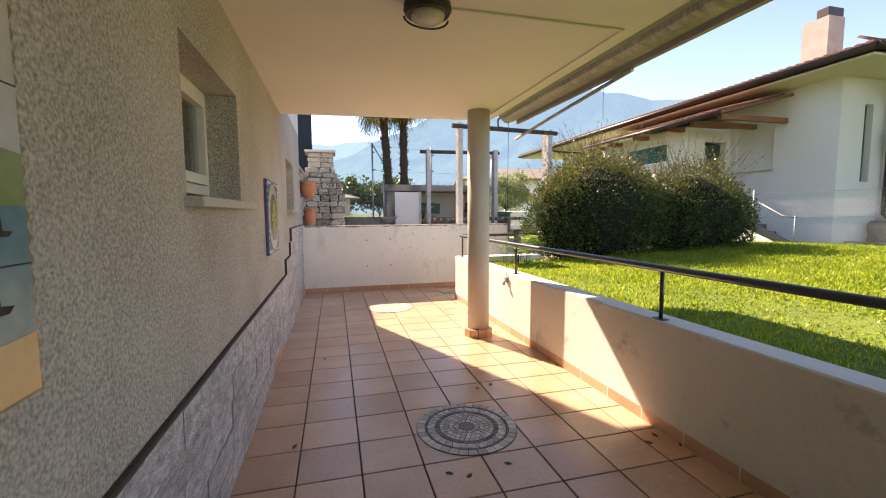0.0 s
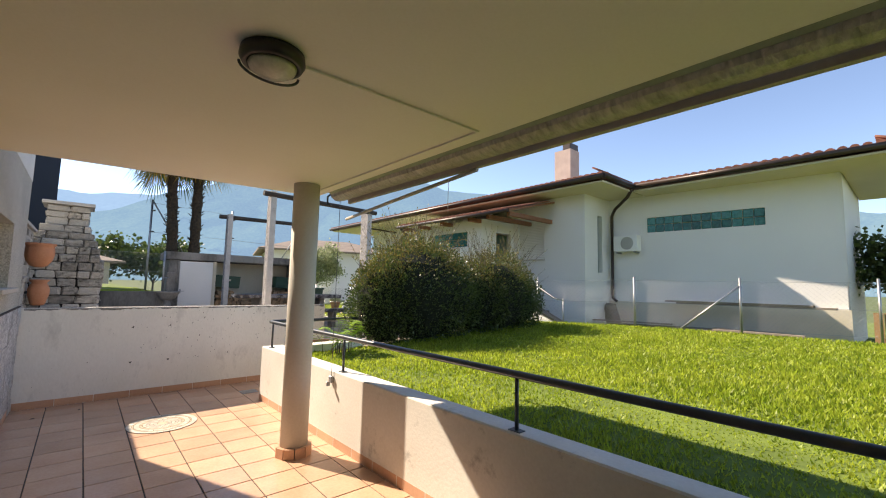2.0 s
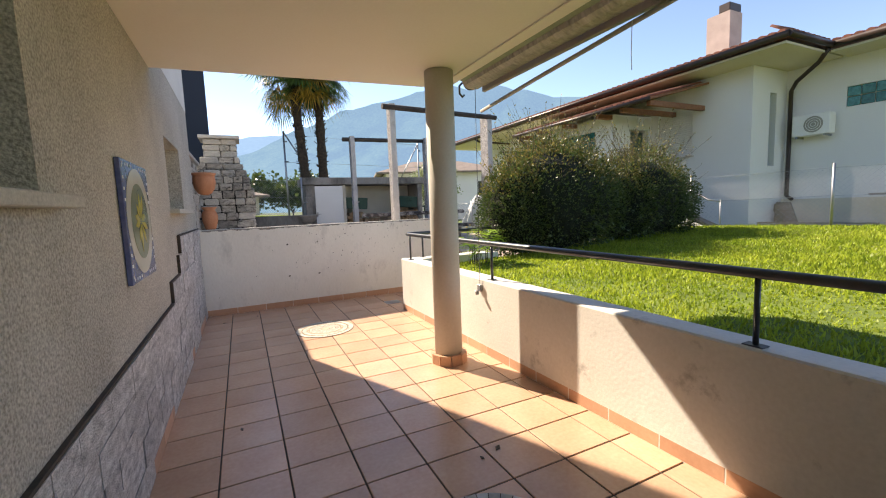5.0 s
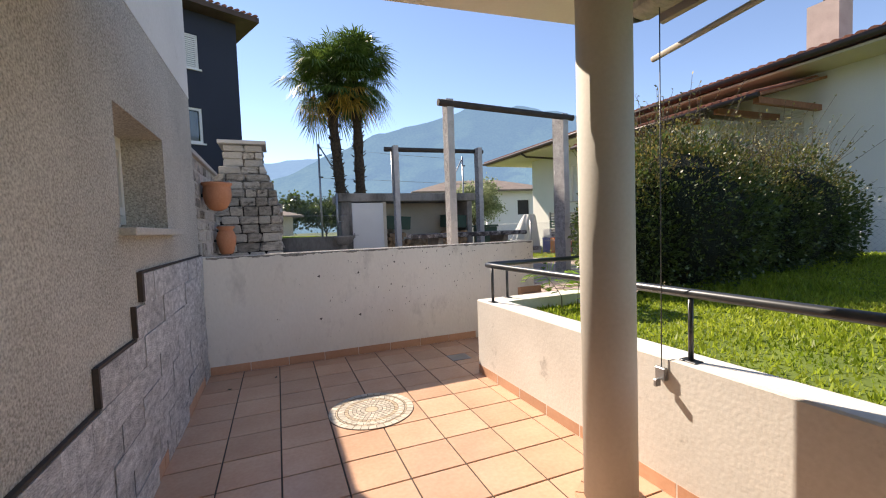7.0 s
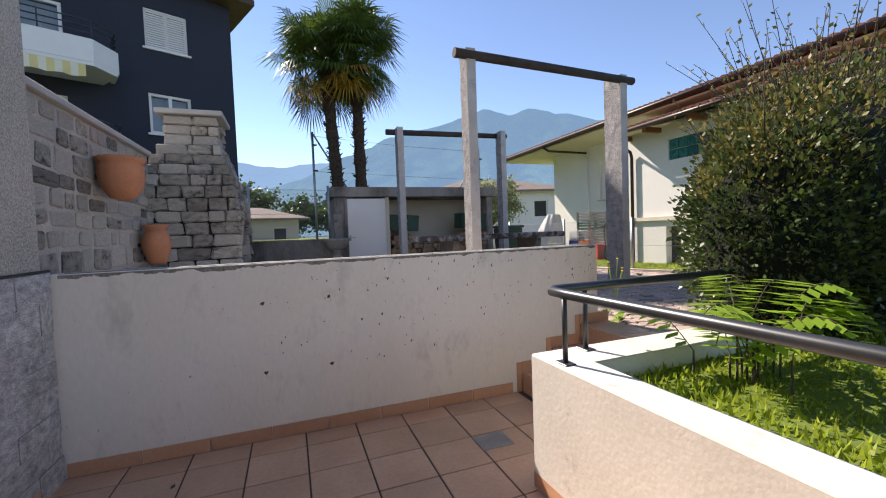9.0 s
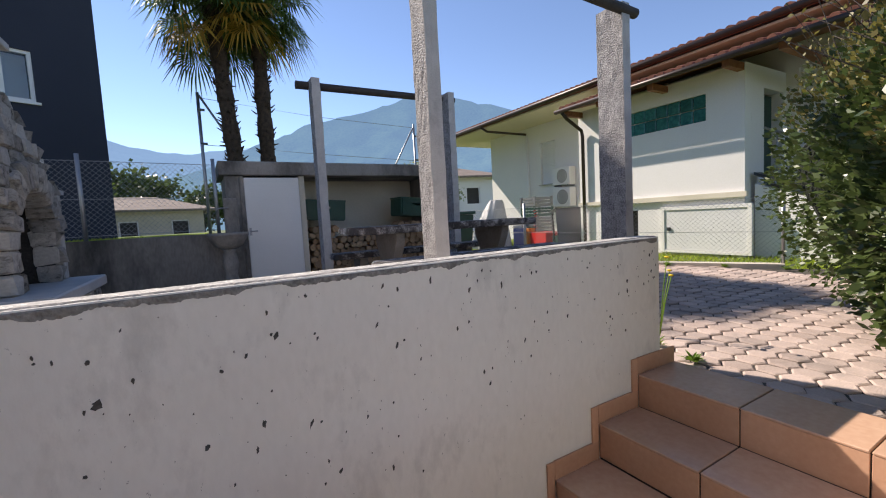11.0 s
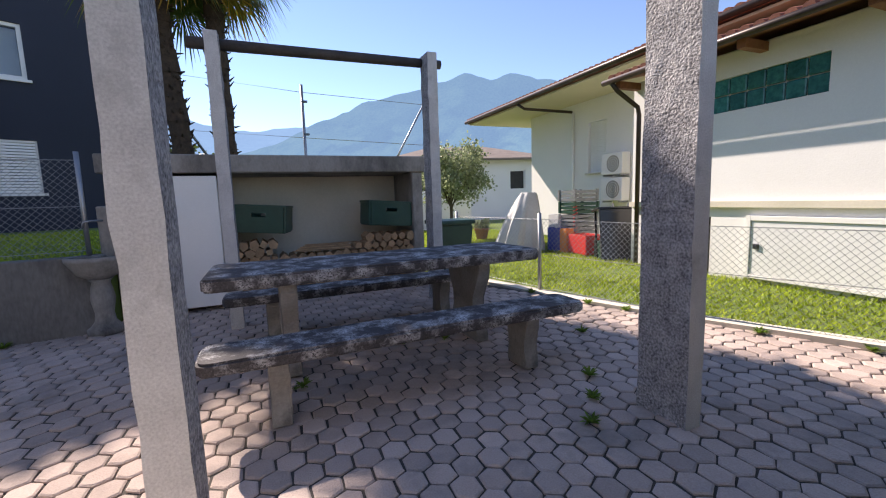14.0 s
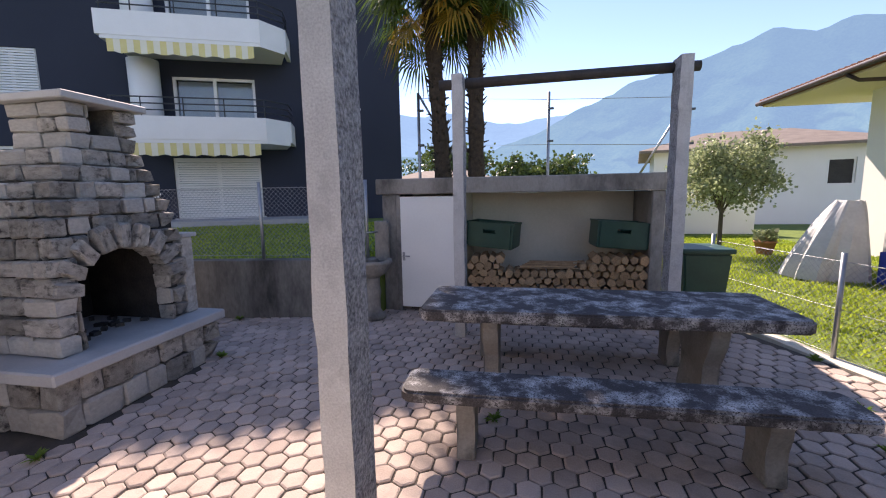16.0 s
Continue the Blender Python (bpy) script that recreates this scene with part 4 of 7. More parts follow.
# ---- house wall: cladding, windows, pictures ----
def cladding():
    clad = obj("wall_cladding", boxes([((WX + 0.001, -3.7, 0.0), (WX + 0.008, 5.46, 0.715)), ((WX + 0.001, 5.46, 0.0), (WX + 0.008, 5.98, 0.885)), ((WX + 0.001, 5.98, 0.0), (WX + 0.008, 6.14, 1.055)), ((WX + 0.001, 6.14, 0.0), (WX + 0.008, FAR - 0.003, 1.23))]), M_CLAD, label="grey split-stone cladding at the foot of the wall", category="wall cladding", kind="structure")
    r = random.Random(3)
    kinds = []
    for k in range(6):
        bm = box((0, -0.5, -0.5), (1, 0.5, 0.5), bevel=0.008)
        kinds.append(mesh_of(bm, M_CLAD, "stone"))
    z, course = 0.0, 0
    while z < 1.2:
        hc = (0.15, 0.145, 0.135, 0.14, 0.145, 0.17, 0.17, 0.175)[course]
        ya = -3.7 if z < 0.70 else (5.46 if z < 0.87 else (5.98 if z < 1.04 else 6.14))
        y = ya
        while y < FAR - 0.03:
            L = r.uniform(0.18, 0.46)
            L = min(L, FAR - 0.02 - y)
            if FAR - 0.02 - y - L < 0.08:
                L = FAR - 0.02 - y
            dep = r.uniform(0.014, 0.024)
            shared("stone", kinds[r.randrange(6)], clad, Matrix.Translation((WX + 0.004, y + L / 2, z + hc / 2)) @ Matrix.Diagonal((dep, L - 0.001, hc - 0.001, 1)))
            y += L
        z += hc
        course += 1
    obj("trim_mortar", boxes([((WX + 0.001, -3.7, 0.718), (WX + 0.02, 5.44, 0.732)), ((WX + 0.001, 5.44, 0.73), (WX + 0.024, 5.458, 0.90)), ((WX + 0.001, 5.46, 0.887), (WX + 0.02, 5.96, 0.902)), ((WX + 0.001, 5.96, 0.903), (WX + 0.024, 5.978, 1.07)), ((WX + 0.001, 6.10, 1.075), (WX + 0.026, 6.138, 1.242)), ((WX + 0.001, 6.14, 1.233), (WX + 0.02, FAR - 0.003, 1.246))]), M_GROUT, label="dark mortar edge above the cladding", category="trim", kind="structure")


def house_window(i, y0, y1, z0, z1):
    w = thing("window_%d" % i, (WX - 0.3, (y0 + y1) / 2, z0), "cream framed window in a deep reveal", "window", kind="structure")
    x = WX - (0.24 if i == 1 else 0.31)
    fr = bmesh.new()
    t = 0.055
    for lo, hi in (((x, y0, z0 + 0.04), (x + 0.06, y0 + t, z1)), ((x, y1 - t, z0 + 0.04), (x + 0.06, y1, z1)), ((x, y0 + t, z1 - t), (x + 0.06, y1 - t, z1)), ((x, y0 + t, z0 + 0.04), (x + 0.06, y1 - t, z0 + 0.04 + t))):
        bm_box(fr, lo, hi)
    part("frame", fr, M_WFRAME, w)
    sh = bmesh.new()
    s = t + 0.045
    for lo, hi in (((x + 0.015, y0 + t, z0 + 0.1), (x + 0.075, y0 + s, z1 - t)), ((x + 0.015, y1 - s, z0 + 0.1), (x + 0.075, y1 - t, z1 - t)), ((x + 0.015, y0 + s, z1 - s), (x + 0.075, y1 - s, z1 - t)), ((x + 0.015, y0 + s, z0 + 0.1), (x + 0.075, y1 - s, z0 + 0.155))):
        bm_box(sh, lo, hi)
    part("sash", sh, M_WFRAME, w)
    g = part("pane", box((x + 0.03, y0 + s, z0 + 0.15), (x + 0.036, y1 - s, z1 - s)), M_GLASS, w)
    cb = bmesh.new()
    n = 40
    row = [[cb.verts.new((x - 0.06 + 0.02 * math.sin(k * 1.7), y1 - s - 0.25 + 0.26 * k / n, z)) for k in range(n + 1)] for z in (z0 + 0.1, z1 - 0.05)]
    for k in range(n):
        cb.faces.new((row[0][k], row[0][k + 1], row[1][k + 1], row[1][k]))
    part("curtain", cb, mat("pale curtain", (0.35, 0.33, 0.28), (0.45, 0.42, 0.36), 0.9, 4, 40, 0.1), w, "pale curtain edge")
    part("sill", box((WX - (0.21 if i == 1 else 0.28), y0 - 0.04, z0 - 0.045), (WX + 0.075, y1 + 0.13, z0 - 0.002), bevel=0.004), M_STONE_SILL, w, "speckled stone sill")
    settle(w)


for i, o in enumerate(WINDOWS):
    house_window(i + 1, *o)


def wall_tile_picture():
    """A glazed tile with a blue border, a pale ring and a yellow lemon spray."""
    e = thing("ceramic_wall_plaque", (WX, 4.52, 1.46), "square glazed ceramic plaque with lemon spray and blue border", "wall plaque")
    part("tile", box((WX + 0.003, 4.20, 1.13), (WX + 0.028, 4.84, 1.79), bevel=0.003), mat("glazed blue border", (0.05, 0.07, 0.20), (0.16, 0.19, 0.36), 0.2, 9, 40, 0.05), e)

    def disc(r, x, mm, name, sq=1.0, n=36):
        b = bmesh.new()
        lathe([(r, 0), (r, 0.0015)], n, b)
        bmesh.ops.transform(b, matrix=Matrix.Translation((x, 4.52, 1.46)) @ Matrix.Rotation(radians(90), 4, "Y") @ Matrix.Diagonal((1, sq, 1, 1)), verts=b.verts)
        part(name, b, mm, e)
    disc(0.30, WX + 0.0285, mat("glazed cream ring", (0.55, 0.52, 0.42), (0.64, 0.61, 0.50), 0.2, 6, 40, 0.05), "ring")
    disc(0.215, WX + 0.0305, mat("glazed green field", (0.16, 0.19, 0.09), (0.26, 0.28, 0.15), 0.2, 8, 40, 0.05), "field")
    lm = mat("glazed lemon yellow", (0.55, 0.45, 0.05), (0.68, 0.58, 0.12), 0.2, 6, 40, 0.05)
    for k in range(10):
        b = bmesh.new()
        a = 2 * math.pi * k / 10 + rnd.uniform(-0.15, 0.15)
        L = rnd.uniform(0.12, 0.19)
        pts = [(0.02, 0), (0.6 * L, 0.022), (L, 0), (0.6 * L, -0.022)]
        prism(pts, 0, 0.0015, bm=b)
        bmesh.ops.transform(b, matrix=Matrix.Translation((WX + 0.0325, 4.52, 1.46)) @ Matrix.Rotation(radians(90), 4, "Y") @ Matrix.Rotation(a, 4, "Z"), verts=b.verts)
        part("lemon_leaf", b, lm, e)
    for u in range(-5, 6):
        for yy, zz in ((4.52 + u * 0.056, 1.155), (4.52 + u * 0.056, 1.765), (4.225, 1.46 + u * 0.058), (4.815, 1.46 + u * 0.058)):
            if abs(u) >= 2:
                part("border_dot", box((WX + 0.0282, yy - 0.008, zz - 0.008), (WX + 0.030, yy + 0.008, zz + 0.008)), M_WPAINT, e)
    settle(e)
    e.location += Vector((0, -0.03, -0.06))


def painted_panel():
    """A seascape painted on tiles, with a scalloped edge."""
    e = thing("painted_tile_panel", (WX, 0.75, 1.5), "painted tile panel of a bay with boats, scalloped edge", "wall picture")
    y1, y0, z0, z1 = 1.305, 0.15, 1.10, 1.98

    def band(name, za, zb, c1, c2, x):
        b = bmesh.new()
        n = 60
        lo = [b.verts.new((x, y0 + (y1 - y0) * i / n, za(i / n) if callable(za) else za)) for i in range(n + 1)]
        hi = [b.verts.new((x, y0 + (y1 - y0) * i / n, zb(i / n) if callable(zb) else zb)) for i in range(n + 1)]
        for i in range(n):
            b.faces.new((lo[i], lo[i + 1], hi[i + 1], hi[i]))
        part(name, b, mat("glazed " + name, c1, c2, 0.18, 5, 30, 0.05), e)
    ed = bmesh.new()
    pts = []
    n = 22
    for i in range(n * 4):
        a = i / (n * 4)
        pts.append((y1 + 0.006 + 0.006 * math.sin(a * n * 2 * math.pi), z0 - 0.006 + (z1 - z0 + 0.012) * a))
    pts = [(y0, z0 - 0.01)] + pts + [(y0, z1 + 0.01)]
    a = [ed.verts.new((WX + 0.002, y, z)) for y, z in pts]
    b = [ed.verts.new((WX + 0.022, y, z)) for y, z in pts]
    ed.faces.new(a)
    ed.faces.new(b)
    for i in range(len(pts)):
        j = (i + 1) % len(pts)
        ed.faces.new((a[i], a[j], b[j], b[i]))
    part("edge", ed, mat("brown glazed edge", (0.20, 0.13, 0.06), (0.34, 0.24, 0.12), 0.3, 8, 40, 0.1), e, "brown scalloped edge")
    X = WX + 0.0235
    band("beach", z0, lambda u: 1.16 + 0.05 * u, (0.50, 0.36, 0.16), (0.62, 0.50, 0.28), X)
    band("water", lambda u: 1.16 + 0.05 * u + 0.001, 1.445, (0.07, 0.20, 0.27), (0.16, 0.33, 0.38), X)
    band("hill", 1.446, lambda u: 1.53 + 0.02 * math.sin(u * 9), (0.16, 0.26, 0.09), (0.30, 0.36, 0.18), X)
    band("sky", lambda u: 1.531 + 0.02 * math.sin(u * 9), z1, (0.42, 0.46, 0.44), (0.60, 0.58, 0.54), X)
    for zz in (1.34, 1.66):
        part("joint", box((X + 0.0002, y0, zz - 0.0015), (X + 0.0012, y1, zz + 0.0015)), M_GROUT, e)
    for yy, zz, s in ((1.24, 1.40, 0.025), (1.22, 1.27, 0.035), (1.0, 1.33, 0.05)):
        bt = bmesh.new()
        bb = [bt.verts.new((X + 0.0015, yy + dy * s, zz + dz * s)) for dy, dz in ((-1, 0), (-0.6, -0.35), (0.6, -0.35), (1, 0), (0.1, 0.1), (0, 1.2), (-0.1, 0.1))]
        bt.faces.new(bb)
        part("boat", bt, M_GROUT, e)
    settle(e)


cladding()
wall_tile_picture()
painted_panel()


# ---- ceiling lamp, conduit, awning ----
def ceiling_lamp():
    e = thing("ceiling_lamp", (0.85, 2.68, CEIL), "black round bulkhead lamp with ribbed glass bowl", "lamp")
    part("base", lathe([(0.150, -0.002), (0.165, -0.01), (0.17, -0.055), (0.155, -0.085), (0.13, -0.09), (0.128, -0.055), (0.0005, -0.05)][::-1], 40), mat("black plastic", (0.012, 0.011, 0.010), (0.022, 0.02, 0.018), 0.45, 5, 60, 0.05), e)
    g = part("bowl", lathe([(0.127, -0.088), (0.115, -0.115), (0.08, -0.140), (0.04, -0.152), (0.0005, -0.155)][::-1], 40), mat("frosted lamp glass", (0.55, 0.52, 0.44), (0.68, 0.65, 0.56), 0.25, 30, 60, 0.4, 0.004), e, "frosted glass bowl")
    b = bmesh.new()
    pipe([(0.16 * math.cos(t), 0.045, -0.09 - 0.075 * math.sin(t)) for t in [math.pi * k / 14 for k in range(15)]], 0.008, 8, b)
    part("guard", b, M_RAIL, e)
    e.scale = (0.78, 0.78, 0.72)


ceiling_lamp()
ob = obj("cable_conduit", boxes([((0.98, 2.685, CEIL - 0.014), (2.115, 2.70, CEIL - 0.001)), ((2.10, 2.7005, CEIL - 0.014), (2.115, 4.95, CEIL - 0.001))], bevel=0.002), M_CEIL, label="thin cream cable conduit across the ceiling", category="conduit")

awn = thing("awning", (2.3, 1.0, CEIL), "retracted grey awning with green cloth edge along the slab", "awning")
M_CLOTH = mat("silvery grey awning cloth", (0.26, 0.245, 0.21), (0.60, 0.57, 0.51), 0.35, 5, 14, 0.6, 0.04, stretch=(1, 2.5, 1), fine_mix=0.6, metal=0.1)
M_GREEN = mat("pale green awning cloth", (0.27, 0.33, 0.22), (0.34, 0.40, 0.28), 0.8, 6, 60, 0.1)


def extrude_y(profile, y0, y1, dx=0.0, n=1, wob=0.0):
    bm = bmesh.new()
    rings = []
    for j in range(n + 1):
        y = y0 + (y1 - y0) * j / n
        rings.append([bm.verts.new((x + dx * j / n + wob * noise.noise(Vector((y * 3.1, x * 4, 0))), y, z + wob * noise.noise(Vector((y * 2.3, 5, x * 3))))) for x, z in profile])
    m = len(profile)
    for a, b in zip(rings, rings[1:]):
        for i in range(m):
            bm.faces.new((a[i], a[(i + 1) % m], b[(i + 1) % m], b[i]))
    bm.faces.new(rings[0])
    bm.faces.new(rings[-1][::-1])
    return bm


part("cloth_edge", extrude_y([(2.115, 2.60), (2.115, 2.635), (2.15, 2.635), (2.15, 2.588)], -3.9, 5.0), M_GREEN, awn, "pale green cloth hem")
part("cloth_roll", extrude_y([(2.152, 2.60), (2.165, 2.56), (2.21, 2.54), (2.26, 2.535), (2.315, 2.545), (2.335, 2.585), (2.31, 2.65), (2.19, 2.67)], -3.9, 5.02, n=120, wob=0.004), M_CLOTH, awn, "crumpled silvery cloth roll")
part("front_bar", extrude_y([(2.342, 2.515), (2.342, 2.575), (2.37, 2.58), (2.385, 2.545), (2.37, 2.51)], -3.9, 4.98), mat("beige awning bar", (0.38, 0.33, 0.27), (0.46, 0.41, 0.34), 0.4, 5, 40, 0.05), awn, "beige metal front bar")
cp = bmesh.new()
tube(cp, (2.25, 5.025, 2.60), (2.25, 5.07, 2.60), 0.07, 0.06, 16)
part("end_cap", cp, M_RAIL, awn, "dark end cap")
part("gear_hook", pipe([(2.17, 5.05, 2.60), (2.14, 5.06, 2.57), (2.14, 5.06, 2.50), (2.17, 5.06, 2.47), (2.19, 5.06, 2.49)], 0.01, 8), M_RAIL, awn)
part("arm", pipe([(2.37, 5.05, 2.35), (2.36, 4.2, 2.415), (2.355, 3.0, 2.50)], 0.016, 10), mat("beige awning arm", (0.40, 0.36, 0.30), (0.48, 0.44, 0.37), 0.4, 5, 40, 0.05), awn, "beige folded arm")
part("strap", pipe([(2.18, 4.84, 2.50), (2.175, 4.84, 1.6), (2.17, 4.84, 0.685)], 0.003, 5), M_RAIL, awn, "thin dark pull strap")
part("strap_hook", boxes([((2.155, 4.81, 0.63), (2.182, 4.87, 0.695)), ((2.12, 4.83, 0.60), (2.155, 4.85, 0.64))], bevel=0.004), M_GALV, awn, "small steel hook on the low wall")
part("cord", pipe([(2.32, 3.28, 2.475), (2.32, 3.285, 2.30), (2.32, 3.28, 2.20)], 0.0025, 5), M_WPAINT, awn)
settle(awn)
awn.location += Vector((0.118, 0.05, -0.025))

# ---- railing ----
rail = thing("railing", (2.5, 3.0, 0.72), "anthracite steel tube handrail on the low wall", "railing")


def rc(y):
    return side_x(y) + 0.055


top = [(rc(-3.7), -3.7, 1.06), (rc(2), 2.0, 1.06), (rc(6.70), 6.70, 1.06), (rc(6.8) + 0.005, 6.83, 1.06), (rc(6.8) + 0.05, 6.875, 1.06), (rc(6.8) + 0.12, 6.88, 1.06), (3.70, 6.88, 1.06)]
part("handrail", pipe(top, 0.024, 14), M_RAIL, rail)
POSTS = [(rc(y), y) for y in (-1.74, 0.43, 2.61, 4.78, 6.73)] + [(2.56, 6.88), (3.66, 6.88)]
for x, y in POSTS:
    b = bmesh.new()
    tube(b, (x, y, 0.727), (x, y, 1.045), 0.013)
    pp = part("post", b, M_RAIL, rail)
    part("foot_plate", box((x - 0.03, y - 0.045, 0.7205), (x + 0.03, y + 0.045, 0.7265), bevel=0.002), M_RAIL, pp)
settle(rail)

# ---- plants: lawn, bush, feathery shrub, palms ----
grass("grass_lawn", LAWN, lawn_z, 190000, 0.042, 5, "sunlit green mown grass with clover", near=lambda x, y: max(0.0, min(1.0, 2.2 / (1 + 0.35 * math.hypot(x - 3, y - 3)))) if y > -9 else 0.03)
grass("grass_yard", [(7.0, 11.2), (8.0, 9.1), (8.95, 7.8), (10.4, 8.3), (12.8, 15), (12.8, 26), (6.3, 26), (6.1, 13.3)], lambda x, y: 0.28, 50000, 0.06, 6, "green grass of the neighbour's yard")
grass("grass_upper", [(-14, 12.7), (-0.2, 13.0), (1.9, 13.25), (1.9, 21), (-14, 20)], lambda x, y: 1.26, 30000, 0.05, 7, "green grass before the apartment block")


def bush(name, lobes, seed, n, label):
    r = random.Random(seed)
    e = thing(name, (lobes[0][0], lobes[0][1], lawn_z(lobes[0][0], lobes[0][1])), label, "bush")
    pts, tips, twigs = [], [], bmesh.new()
    # near-black blobs stand in for the shade deep inside the leaves
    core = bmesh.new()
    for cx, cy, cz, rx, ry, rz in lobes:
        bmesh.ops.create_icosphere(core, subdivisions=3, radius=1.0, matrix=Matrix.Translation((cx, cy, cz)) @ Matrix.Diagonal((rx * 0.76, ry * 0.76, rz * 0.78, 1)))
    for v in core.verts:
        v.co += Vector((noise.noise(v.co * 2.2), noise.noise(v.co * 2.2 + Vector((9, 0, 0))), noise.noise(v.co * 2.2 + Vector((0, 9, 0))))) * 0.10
    part("inner_foliage", core, mat("near-black inner shade", (0.006, 0.010, 0.004), (0.016, 0.024, 0.009), 1.0, 9, 50, 1.0, 0.05), e, "near-black core standing for the shade between the leaves")
    for i in range(n):
        cx, cy, cz, rx, ry, rz = lobes[r.randrange(len(lobes))]
        d = Vector((r.gauss(0, 1), r.gauss(0, 1), r.gauss(0.1, 1))).normalized()
        k = 0.82 + 0.26 * r.random() + 0.20 * noise.noise(Vector((d.x * 4 + cx, d.y * 4, d.z * 4)))
        p = Vector((cx + d.x * rx * k, cy + d.y * ry * k, cz + d.z * rz * k))
        if p.z < 0.62:
            continue
        (tips if d.z > 0.40 and r.random() < 0.5 else pts).append((p, d))
    for i in range(230):
        cx, cy, cz, rx, ry, rz = lobes[r.randrange(len(lobes))]
        d = Vector((r.gauss(0, 0.5), r.gauss(0, 0.5), 1)).normalized()
        p = Vector((cx + d.x * rx * 0.9, cy + d.y * ry * 0.9, cz + d.z * rz * 0.9))
        q = p + (d + Vector((r.gauss(0, 0.35), r.gauss(0, 0.35), 0.3))) * r.uniform(0.12, 0.62)
        tube(twigs, p, q, 0.004, 0.002, 4, False)
        for s in range(9):
            tips.append((p.lerp(q, s / 8), Vector((r.gauss(0, 1), r.gauss(0, 1), 0.6))))
    part("twig", twigs, M_BARK, e)["kind"] = "stuff"
    o = tri_mesh("leaves", *leaf_cloud(pts, 0.046, seed, 0.28), M_LEAF, "small dark glossy leaves", kind="stuff", parent=e)
    o = tri_mesh("young_leaves", *leaf_cloud(tips, 0.038, seed + 1, 0.3), M_LEAF_TIP, "ochre young shoots", kind="stuff", parent=e)
    return settle(e)


bush("hedge_bush", [(4.95, 6.95, 1.45, 1.10, 0.80, 1.0), (4.25, 6.95, 1.25, 0.62, 0.50, 0.80), (5.5, 7.05, 1.35, 0.85, 0.80, 0.88), (5.0, 7.25, 1.6, 0.75, 0.50, 0.85), (5.65, 7.62, 1.55, 0.72, 0.66, 0.92)], 11, 46000, "dense dark green bush with ochre shoots on the lawn")
bush("hedge_bush", [(7.2, 7.1, 1.42, 0.95, 0.85, 0.95), (6.55, 7.15, 1.3, 0.6, 0.8, 0.8), (7.8, 7.15, 1.25, 0.65, 0.7, 0.78)], 12, 28000, "dense dark green bush with ochre shoots beside another bush")


def feathery_shrub():
    r = random.Random(21)
    e = thing("feathery_shrub", (3.14, 6.42, lawn_z(3.14, 6.42)), "bright green feathery-leaved shrub behind the low wall", "shrub")
    st = bmesh.new()
    vs, fs = [], []
    for k in range(15):
        a = r.uniform(0, 6.283)
        L = r.uniform(0.26, 0.46)
        base = Vector((3.14 + r.gauss(0, 0.07), 6.42 + r.gauss(0, 0.07), 0.62))
        h = r.uniform(0.0, 0.30)
        p0 = base + Vector((0, 0, h))
        tube(st, base, p0, 0.006, 0.005, 5, False)
        prev = p0
        for s in range(1, 12):
            u = s / 11
            p = p0 + Vector((math.cos(a) * L * u, math.sin(a) * L * u, (0.42 - 0.5 * L) * math.sin(u * 2.2) - 0.06 * u * u))
            tube(st, prev, p, 0.003, 0.002, 4, False)
            for sg in (-1, 1):
                d = Vector((-math.sin(a) * sg + 0.5 * math.cos(a), math.cos(a) * sg + 0.5 * math.sin(a), -0.12)).normalized()
                w = Vector((math.cos(a), math.sin(a), 0)) * 0.024
                ll = 0.17 * math.sin(math.pi * (0.12 + 0.8 * u)) + 0.02
                i = len(vs)
                vs += [tuple(p), tuple(p + d * ll * 0.45 + w), tuple(p + d * ll), tuple(p + d * ll * 0.45 - w)]
                fs.append((i, i + 1, i + 2, i + 3))
            prev = p
    part("stem", st, M_BARK, e)["kind"] = "stuff"
    tri_mesh("foliage", vs, fs, M_FERN, "bright green leaflets", kind="stuff", parent=e)
    settle(e)


feathery_shrub()


